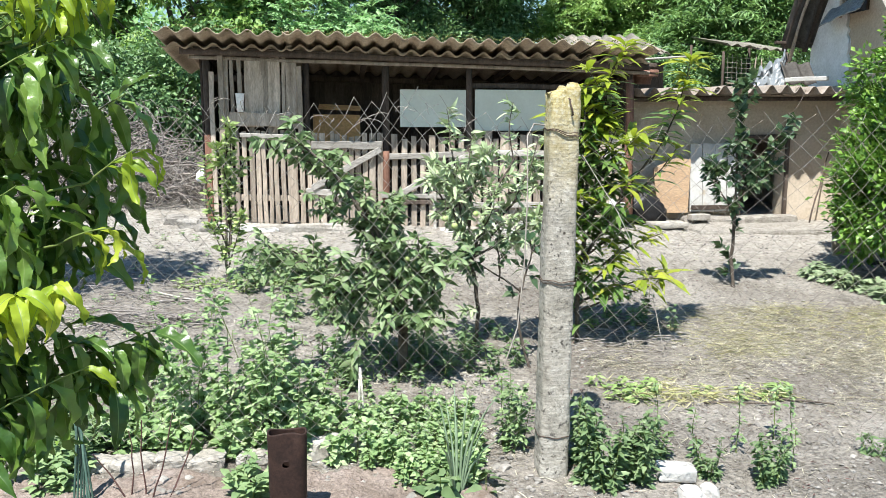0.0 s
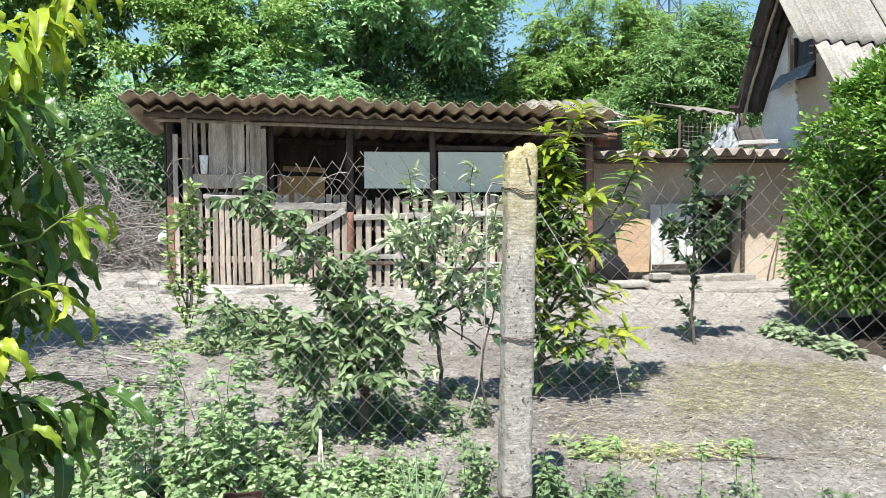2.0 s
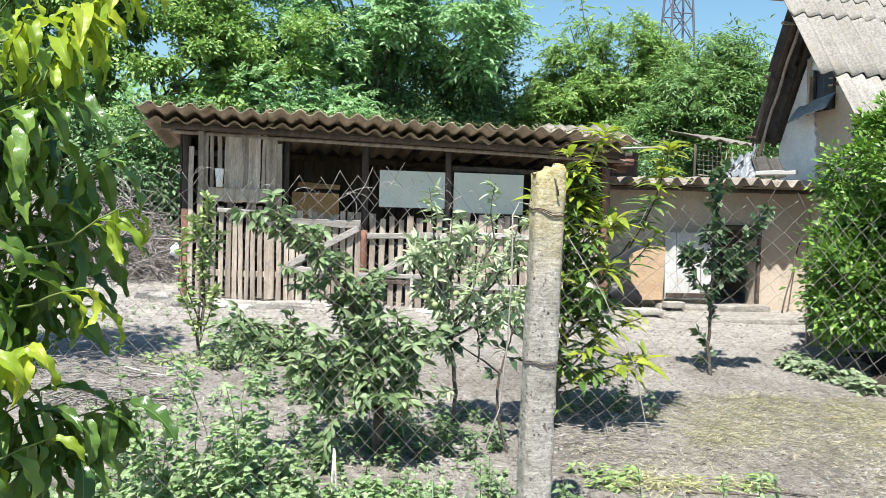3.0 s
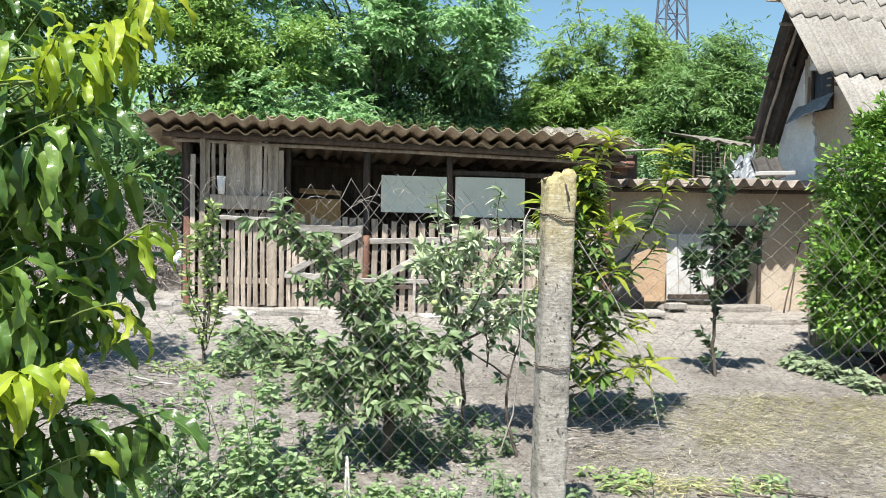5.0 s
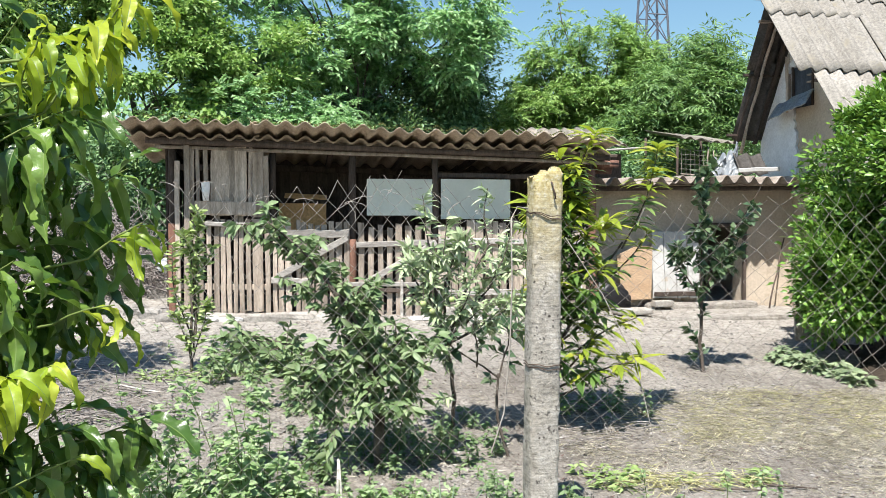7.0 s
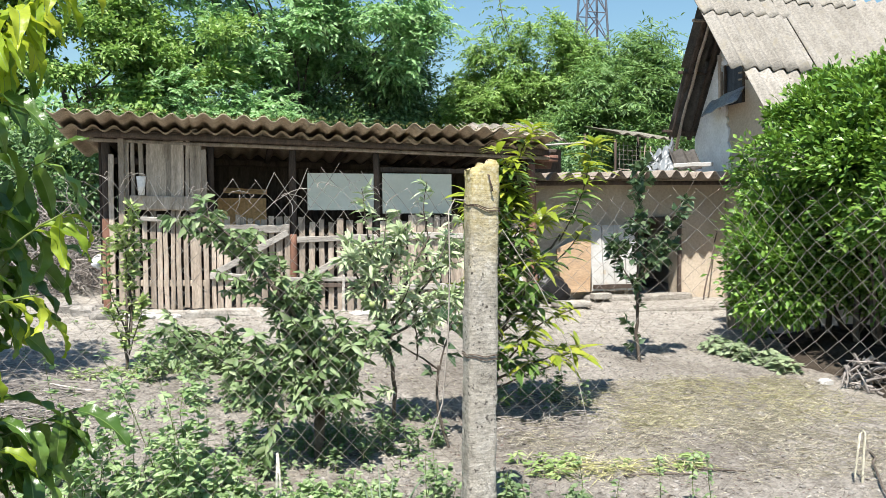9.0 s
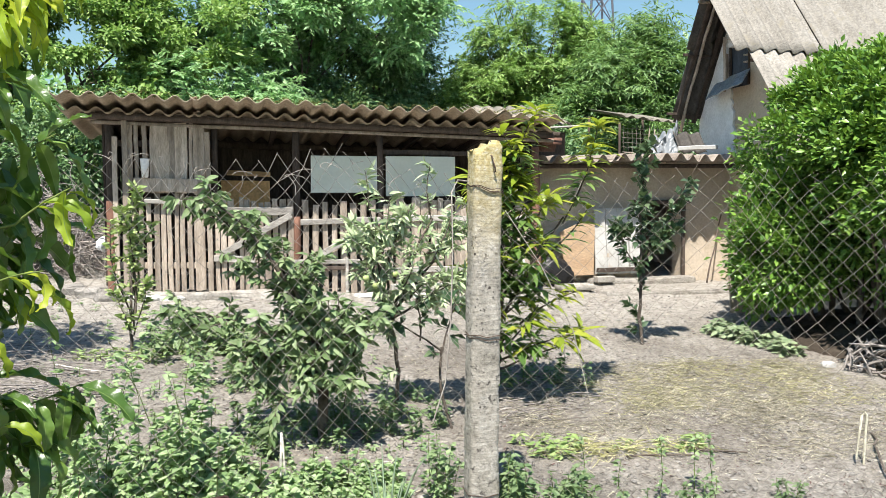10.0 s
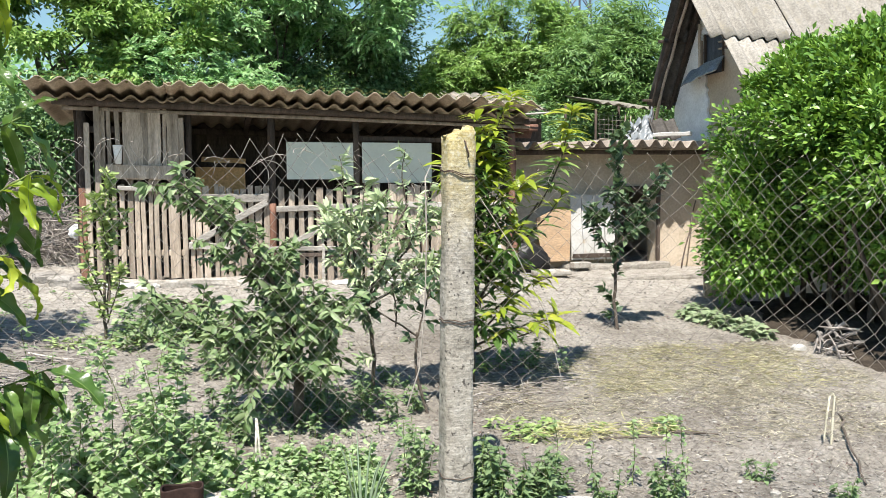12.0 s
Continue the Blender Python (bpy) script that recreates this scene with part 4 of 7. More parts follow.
# ---- fence ----
def build_post():
    post = thing("concrete_fence_post", (0.607, 3.09, 0.07), "weathered concrete fence post with yellow lichen at its top", "fence post")
    n, H = 60, 1.60
    V, F = [], []
    sec = []
    for i in range(24):
        a = i / 24 * 4
        s, t = int(a), a - int(a)
        c = [(-1, -1), (1, -1), (1, 1), (-1, 1), (-1, -1)]
        px, py = c[s][0] + (c[s + 1][0] - c[s][0]) * t, c[s][1] + (c[s + 1][1] - c[s][1]) * t
        q = 0.90 if abs(px) > 0.95 and abs(py) > 0.95 else 1.0
        sec.append((px * q, py * q))
    for k in range(n + 1):
        t = k / n
        hw = 0.0600 - 0.003 * t
        cx, cy, z = 0.604 + 0.022 * t, 3.09 + 0.015 * t, 0.0 + 1.62 * t
        for px, py in sec:
            v = Vector((cx + px * hw, cy + py * hw, z))
            edge = 1.0 if abs(px) > 0.8 and abs(py) > 0.8 else 0.35
            d = noise.noise_vector(v * 26) * 0.0042 * (0.4 + edge) + noise.noise_vector(v * 9) * 0.004
            if k == n:
                d.z += noise.noise(Vector((px * 1.7, py * 1.7, 3))) * 0.016 - (0.034 if px < -0.3 else 0.0) - (0.012 if px > 0.75 else 0)
            V.append(v + d)
    m = len(sec)
    F = [(k * m + i, k * m + (i + 1) % m, (k + 1) * m + (i + 1) % m, (k + 1) * m + i) for k in range(n) for i in range(m)]
    top = len(V)
    V.append(Vector((0.634, 3.105, 1.612)))
    T = [((n) * m + i, n * m + (i + 1) % m, top) for i in range(m)]
    part("shaft", raw_mesh("shaft", np.array(V), [np.array(F), np.array(T)], CONCRETE_POST), CONCRETE_POST, post)
    for z, sl in ((1.445, -0.012), (1.437, -0.018), (0.875, -0.004), (0.862, -0.008), (0.25, -0.003)):
        t = z / 1.62
        cx, cy = 0.604 + 0.022 * t, 3.09 + 0.015 * t
        pts = []
        for i in range(29):
            a = i / 28 * 2 * math.pi
            r = 0.0642 / max(abs(math.cos(a)), abs(math.sin(a))) * (0.985 if abs(abs(math.cos(a)) - 0.7) > 0.1 else 0.94)
            pts.append((cx + r * math.cos(a), cy + r * math.sin(a), z + sl * math.cos(a) + 0.004 * math.sin(5 * a), 0.0019))
        part("tie_wire", tubes([pts], RUSTWIRE, "tie_wire", 5), RUSTWIRE, post)
    hook = [(0.632, 3.05, 1.57, 0.003), (0.632, 3.035, 1.565, 0.0032), (0.634, 3.026, 1.54, 0.0034), (0.640, 3.024, 1.52, 0.0034), (0.643, 3.029, 1.508, 0.003), (0.638, 3.034, 1.505, 0.0025)]
    part("nail", tubes([hook], RUSTWIRE, "nail", 6), RUSTWIRE, post, "bent rusty nail")


def post_material():
    m = CONCRETE.copy()
    m.name = "old_concrete_with_lichen"
    nt = m.node_tree
    b = nt.nodes["Principled BSDF"]
    base = b.inputs["Base Color"].links[0].from_socket
    geo = nt.nodes.new("ShaderNodeNewGeometry")
    sep = nt.nodes.new("ShaderNodeSeparateXYZ")
    nt.links.new(geo.outputs["Position"], sep.inputs[0])
    n = noise_node(nt, geo.outputs["Position"], 11, 6, 0.7)
    add = nt.nodes.new("ShaderNodeMath")
    add.operation = "MULTIPLY_ADD"
    nt.links.new(n.outputs[0], add.inputs[0])
    add.inputs[1].default_value = 0.55
    nt.links.new(sep.outputs[2], add.inputs[2])
    r = ramp_node(nt, [(0.0, (0, 0, 0)), (1.0, (1, 1, 1))])
    r.color_ramp.elements[0].position, r.color_ramp.elements[1].position = 0.38, 0.85
    mp = nt.nodes.new("ShaderNodeMapRange")
    mp.inputs[1].default_value, mp.inputs[2].default_value = 1.05, 2.0
    nt.links.new(add.outputs[0], mp.inputs[0])
    nt.links.new(mp.outputs[0], r.inputs[0])
    n2 = noise_node(nt, geo.outputs["Position"], 60, 4)
    lich = ramp_node(nt, [(0.35, (0.36, 0.29, 0.12)), (0.52, (0.47, 0.40, 0.21)), (0.72, (0.58, 0.545, 0.42))])
    nt.links.new(n2.outputs[0], lich.inputs[0])
    out = mix_node(nt, "MIX", r.outputs[0], base, lich.outputs[0])
    lines = noise_node(nt, geo.outputs["Position"], 16, 5, 0.7, (0.7, 0.7, 9))
    fine = ramp_node(nt, [(0.36, (0.72, 0.71, 0.69)), (0.52, (1.0, 1.0, 1.0)), (0.7, (1.16, 1.16, 1.16))])
    nt.links.new(lines.outputs[0], fine.inputs[0])
    out = mix_node(nt, "MULTIPLY", 0.8, out, fine.outputs[0])
    vor = nt.nodes.new("ShaderNodeTexVoronoi")
    vor.inputs["Scale"].default_value = 42
    nt.links.new(geo.outputs["Position"], vor.inputs["Vector"])
    where = noise_node(nt, geo.outputs["Position"], 14, 3)
    size = ramp_node(nt, [(0.52, (0, 0, 0)), (0.72, (0.3, 0.3, 0.3))])
    nt.links.new(where.outputs[0], size.inputs[0])
    near = nt.nodes.new("ShaderNodeMath")
    near.operation = "SUBTRACT"
    nt.links.new(vor.outputs["Distance"], near.inputs[0])
    nt.links.new(size.outputs[0], near.inputs[1])
    pit = ramp_node(nt, [(0.0, (1, 1, 1)), (0.03, (0, 0, 0))])
    nt.links.new(near.outputs[0], pit.inputs[0])
    out = mix_node(nt, "MIX", pit.outputs[0], out, (0.07, 0.06, 0.05))
    nt.links.new(out, b.inputs["Base Color"])
    return m


CONCRETE_POST = post_material()
build_post()


def mesh_run(corners, z_top, z_low, seed, sag, lift=0.0):
    """Chain-link wires along a line of ground points."""
    pitch = 0.072
    c = np.array(corners, float)
    seg = np.linalg.norm(np.diff(c, axis=0), axis=1)
    cum = np.concatenate([[0], np.cumsum(seg)])
    total = cum[-1]
    r = np.random.default_rng(seed)
    paths = []
    nw = int(total / (pitch / 2))
    for i in range(nw):
        s0 = (i + 0.5) * pitch / 2
        rows = int((z_top - z_low) / (pitch / 2))
        pts = []
        for k in range(rows + 1):
            side = 1 if (k + i) % 2 else -1
            s = s0 + side * pitch / 4
            z = z_top - k * pitch / 2
            f = k / rows
            dip = sag * math.exp(-2.5 * f) * (math.sin(s * 2.3 + seed) * 0.6 + math.sin(s * 5.1 + seed * 2) * 0.4)
            s2 = s + 0.012 * math.sin(z * 9 + s * 4) + 0.02 * math.exp(-3 * f) * math.sin(s * 11 + seed)
            s2 += 0.016 * noise.noise(Vector((s * 7, z * 7, seed)))
            z += 0.016 * noise.noise(Vector((s * 7, z * 7, seed + 9)))
            s2 = min(max(s2, 0), total)
            x, y = np.interp(s2, cum, c[:, 0]), np.interp(s2, cum, c[:, 1])
            bulge = 0.03 * math.sin(s * 1.9 + z * 2.1 + seed) + 0.002 * side
            dip += lift * min(1.0, max(0.0, (s - 0.1) / 0.35)) * math.exp(-1.6 * f) * (0.8 + 0.2 * math.sin(s * 4.0))
            if k == 0:
                z += r.uniform(-0.02, 0.03)
                bulge += r.uniform(-0.02, 0.02)
            pts.append((x, y + bulge, z + dip, 0.0013))
        paths.append(pts)
    return paths


def build_fence():
    fence = thing("chain_link_fence", (0.5, 3.1, 0.1), "sagging rusty chain-link fence with a ragged top edge", "fence")
    left = mesh_run([(0.54, 3.1), (-0.6, 3.13), (-3.2, 3.3)], 1.47, 0.22, 3, 0.05, 0.13)
    part("netting", tubes(left, WIRE, "netting", 3), WIRE, fence, "diamond wire netting", kind="stuff")
    right = mesh_run([(0.68, 3.05), (1.3, 2.74), (2.7, 2.42)], 1.48, 0.25, 5, 0.05)
    part("netting", tubes([[(*p[:3], 0.0012) for p in w] for w in right], WIRE, "netting", 3), WIRE, fence, "diamond wire netting", kind="stuff")
    # loose wire ends along the torn top edge
    r = random.Random(77)
    for i in range(26):
        x = -0.95 + i * 0.056 + r.uniform(-0.03, 0.03)
        z = 1.46 + 0.04 * math.sin(x * 7) + 0.12 * min(1.0, max(0.0, (0.44 - x) / 0.35))
        pts = [(x, 3.1, z - 0.06, 0.001)]
        dx, dz = r.uniform(-0.5, 0.5), r.uniform(0.2, 1.0)
        for k in range(1, 6):
            dx += r.uniform(-0.6, 0.6)
            dz -= r.uniform(0.1, 0.55)
            p = pts[-1]
            pts.append((p[0] + dx * 0.02, p[1] + r.uniform(-0.012, 0.012), p[2] + dz * 0.02, 0.001))
        part("loose_wire", tubes([pts], WIRE, "loose_wire", 4), WIRE, fence)
    # stray wires at the post
    bow = [(0.545, 3.06, 1.47), (0.50, 3.05, 1.475), (0.475, 3.05, 1.43), (0.48, 3.05, 1.2), (0.472, 3.05, 0.95), (0.45, 3.05, 0.70), (0.40, 3.05, 0.55)]
    part("tension_wire", tubes([[(*p, 0.003) for p in bow]], WIRE, "tension_wire", 5), WIRE, fence)
    hang = [(0.69, 3.05, 1.36), (0.80, 2.95, 1.15), (0.92, 2.92, 0.9), (0.98, 2.88, 0.6), (1.1, 2.82, 0.42)]
    part("tension_wire", tubes([[(*p, 0.0018) for p in hang]], WIRE, "tension_wire", 5), WIRE, fence)


build_fence()


# ---- trees and shrubs ----
def limb_path(a, b, r0, r1, n=7, bend=0.12, seed=0):
    r = random.Random(seed)
    a, b = Vector(a), Vector(b)
    L = (b - a).length
    k = Vector((r.uniform(-1, 1), r.uniform(-1, 1), r.uniform(-0.3, 0.8))) * L * bend
    out = []
    for i in range(n):
        t = i / (n - 1)
        p = a.lerp(b, t) + k * math.sin(math.pi * t) + Vector((r.uniform(-1, 1), r.uniform(-1, 1), 0)) * L * 0.015
        out.append((p.x, p.y, p.z, r0 + (r1 - r0) * t))
    return out


def crown_points(centre, radii, n, clumps, clump_r, seed, hollow=0.55, flat=0.7):
    """Leaf places gathered in clumps inside a rough ellipsoid, thicker near its outside; also the way out from the middle."""
    g = np.random.default_rng(seed)
    d = unit(g.normal(size=(clumps, 3)))
    rad = hollow + (1 - hollow) * g.random(clumps) ** 0.6
    rad *= 1 + 0.22 * fbm(d[:, 0] * 2.0 + seed, d[:, 2] * 2.0 + d[:, 1], seed, 3)
    C = np.array(centre) + d * rad[:, None] * np.array(radii)
    which = g.integers(0, clumps, n)
    size = clump_r * (0.6 + 0.8 * g.random(clumps))
    off = g.normal(size=(n, 3)) * [0.55, 0.55, 0.55 * flat]
    P = C[which] + off * size[which][:, None]
    out = unit(P - np.array(centre)) * 0.6 + off * 0.7
    return P, out, C


def tree(name, base, height, crowns, n, leaf, material, label, seed, trunk_r=0.12, clump_r=0.4, clumps=120, category="tree", droop=0.25, hollow=0.5, flat=0.7, frond=0.0):
    """A tree: tapered trunk, limbs that reach into the crown, and a crown of leaves in clumps."""
    g = np.random.default_rng(seed)
    t = thing(name, base, label, category)
    b = Vector(base)
    paths = []
    top = Vector(crowns[0][0])
    trunk = limb_path(b - Vector((0, 0, 0.1)), (top.x, top.y, min(top.z, b.z + height * 0.8)), trunk_r, trunk_r * 0.35, 9, 0.05, seed)
    paths.append(trunk)
    P, D = [], []
    total = sum(c[1][0] * c[1][1] * c[1][2] for c in crowns)
    for j, (c, r) in enumerate(crowns):
        share = (r[0] * r[1] * r[2]) / total
        k = max(8, int(clumps * share))
        p, d, C = crown_points(c, r, int(n * share), k, clump_r, seed + 17 * j, hollow, flat)
        P.append(p)
        D.append(d)
        for i in range(0, len(C), max(1, len(C) // max(2, int(24 * share)))):
            s = trunk[g.integers(3, 8)]
            paths.append(limb_path(s[:3], C[i], s[3] * 0.5, 0.008, 6, 0.1, seed + i))
    part("trunk", tubes(paths, BARK, "trunk", 6), BARK, t)
    P, D = np.concatenate(P), np.concatenate(D)
    if frond:
        # feathered leaves: leaflets in pairs along a drooping midrib
        k = 13
        F, W = P[::k], unit(D[::k] * [1, 1, 0.5] + g.normal(size=(len(P[::k]), 3)) * 0.45 + [0, 0, 0.1])
        S = unit(np.cross(W, [0, 0, 1.0]) + g.normal(size=W.shape) * 0.25)
        u = (np.arange(k) // 2 + 1) / (k // 2 + 1)
        side = np.where(np.arange(k) % 2, 1.0, -1.0) * (np.arange(k) < k - 1)
        size = frond * (0.6 + 0.7 * g.random(len(F)))
        P = F[:, None] + W[:, None] * (size[:, None] * u)[..., None] + np.array([0, 0, -1.0]) * (size[:, None] * 0.32 * u ** 2)[..., None]
        D = W[:, None] * 0.55 + S[:, None] * side[None, :, None] + np.array([0, 0, -0.12])
        P, D = P.reshape(-1, 3), D.reshape(-1, 3) + g.normal(size=(len(F) * k, 3)) * 0.22
        m = len(P)
    else:
        m = len(P)
        D = D + g.normal(size=(m, 3)) * 0.5 + [0, 0, -0.25]
    U = g.normal(size=(m, 3)) * 0.38 + [-0.15, -0.3, 1.0]
    L = leaf[0] * (0.65 + 0.7 * g.random(m))
    part("crown", leaves(P, D, U, L, L * leaf[1], material, "crown", droop=droop), material, t)
    return t


def background_trees():
    # out-of-view tree, added only to cast shade on the ground at the left
    tree("unseen_shade_tree", (-3.5, 4.2, 0.2), 4.2, [((-2.5, 4.95, 3.5), (0.65, 0.5, 0.3)), ((-3.35, 4.5, 3.5), (0.6, 0.6, 0.5))], 7000, (0.085, 0.45), LEAF_APPLE, "unseen leafy tree added to shade the soil and twigs", 35, 0.06, 0.2, 60, hollow=0.2)
    tree("thicket_tree", (-6.2, 13.0, 0.9), 5, [((-6.4, 12.6, 3.6), (2.6, 1.3, 2.9)), ((-4.2, 12.9, 4.6), (1.7, 1.2, 1.9))], 62000, (0.095, 0.5), LEAF_LIGHT,
         "dense light green tree behind the brushwood", 21, 0.12, 0.24, 170, hollow=0.4, flat=0.55)
    tree("thicket_tree", (-2.2, 13.2, 0.9), 5, [((-2.6, 12.8, 3.3), (1.9, 1.2, 2.2)), ((-0.9, 12.6, 3.0), (1.4, 1.0, 1.5))], 52000, (0.095, 0.5), LEAF_LIGHT,
         "dense light green tree behind the shed", 22, 0.1, 0.23, 150, hollow=0.4, flat=0.55)
    tree("acacia_tree", (1.3, 14.6, 0.9), 6.5, [((0.2, 14.4, 4.9), (1.5, 1.4, 2.0)), ((2.1, 14.2, 5.2), (1.3, 1.2, 1.5)), ((-1.3, 14.6, 5.4), (1.4, 1.2, 1.7)),
                                              ((2.75, 14.2, 4.85), (0.75, 0.7, 0.35)), ((-0.1, 13.9, 3.2), (0.9, 0.9, 1.1))], 66000, (0.105, 0.42), LEAF_FAR,
         "tall airy green acacia tree behind the shed", 23, 0.075, 0.26, 125, droop=0.3, hollow=0.35, flat=0.5, frond=0.3)
    tree("elm_tree", (2.3, 15.6, 0.9), 5, [((2.3, 14.9, 3.5), (1.05, 0.8, 1.05)), ((3.0, 15.2, 4.0), (0.6, 0.7, 0.9)), ((1.3, 14.9, 3.3), (1.0, 0.7, 0.9)), ((1.6, 13.9, 2.6), (1.3, 0.5, 0.6))], 42000, (0.08, 0.5), LEAF_ELDER,
         "dark shaded tree behind the shed", 33, 0.06, 0.35, 70, hollow=0.3, flat=0.6)
    tree("ash_tree", (5.3, 14.9, 0.9), 5.5, [((5.55, 14.7, 4.25), (0.85, 0.8, 1.0)), ((4.5, 14.8, 3.35), (0.95, 0.9, 0.7)), ((6.3, 14.6, 4.0), (0.8, 0.8, 0.8)), ((3.7, 15.0, 3.0), (0.8, 0.8, 0.55)),
                                           ((5.3, 14.8, 3.0), (1.5, 0.8, 0.9)), ((5.15, 14.8, 5.05), (0.28, 0.3, 0.22)), ((5.85, 14.8, 5.1), (0.35, 0.3, 0.35)), ((6.3, 14.6, 4.6), (0.55, 0.6, 0.4)), ((4.75, 14.8, 5.3), (0.22, 0.25, 0.4)), ((4.3, 14.8, 4.5), (0.3, 0.3, 0.3)), ((4.95, 14.8, 4.2), (0.75, 0.7, 0.75)), ((4.0, 14.9, 3.5), (0.6, 0.7, 0.5))], 78000, (0.085, 0.34), LEAF_LIGHT,
         "airy light green tree behind the outbuilding", 24, 0.032, 0.18, 190, hollow=0.3, flat=0.6, frond=0.26)
    tree("sumac_tree", (7.0, 13.4, 0.8), 4.5, [((6.5, 13.2, 3.55), (0.95, 0.8, 1.0)), ((5.9, 12.9, 2.8), (0.95, 0.7, 0.8)), ((7.15, 13.3, 3.5), (0.7, 0.7, 1.05)), ((6.9, 13.2, 4.45), (0.4, 0.4, 0.25))], 40000, (0.105, 0.26), LEAF_SUMAC,
         "sumac tree with long drooping leaflets by the house", 25, 0.08, 0.20, 100, droop=0.4, hollow=0.35, flat=0.5, frond=0.44)
    tree("elder_shrub", (-2.5, 10.9, 0.8), 1.6, [((-2.3, 10.9, 1.75), (1.0, 0.6, 0.95)), ((-3.8, 11.2, 2.0), (1.2, 0.7, 1.2))], 26000, (0.07, 0.55), LEAF_ELDER,
         "dark green elder shrub behind the brushwood", 26, 0.04, 0.3, 80, "shrub")
    tree("hedge_shrub", (3.9, 12.2, 0.8), 1.6, [((3.8, 12.2, 1.9), (1.3, 0.6, 0.8)), ((5.6, 11.9, 1.7), (1.2, 0.6, 0.7))], 20000, (0.08, 0.5), LEAF_ELDER,
         "dark green shrub behind the outbuilding", 27, 0.04, 0.3, 80, "shrub")
    tree("hedge_shrub", (0.4, 12.5, 0.85), 1.6, [((-0.2, 12.5, 2.6), (1.0, 0.55, 0.7)), ((-1.2, 12.3, 2.7), (1.0, 0.5, 0.75))], 22000, (0.08, 0.45), LEAF_FAR,
         "light green shrub just behind the shed roof", 34, 0.04, 0.26, 90, "shrub", hollow=0.3, frond=0.24)
    tree("far_tree", (-9.5, 17, 1.1), 7, [((-9.0, 17, 5.0), (3.2, 1.6, 3.4))], 9000, (0.2, 0.6), LEAF_LIGHT, "tall green tree in the thicket", 28, 0.16, 0.6, 100)
    tree("far_tree", (-3.4, 17.5, 1.1), 7, [((-3.4, 17.5, 2.6), (3.0, 1.5, 1.4))], 7000, (0.2, 0.6), LEAF_FAR, "tall green tree in the thicket", 29, 0.16, 0.6, 100)
    tree("far_tree", (3.0, 18.5, 1.1), 4, [((3.2, 18.5, 2.6), (4.6, 1.3, 1.7))], 9000, (0.18, 0.6), LEAF_LIGHT, "low green trees in the distance", 30, 0.12, 0.5, 110)
    tree("far_tree", (10.5, 17.5, 1.1), 4.5, [((9.8, 17.5, 3.0), (2.6, 1.3, 2.0))], 6000, (0.18, 0.6), LEAF_FAR, "low green trees in the distance", 31, 0.12, 0.5, 80)


background_trees()


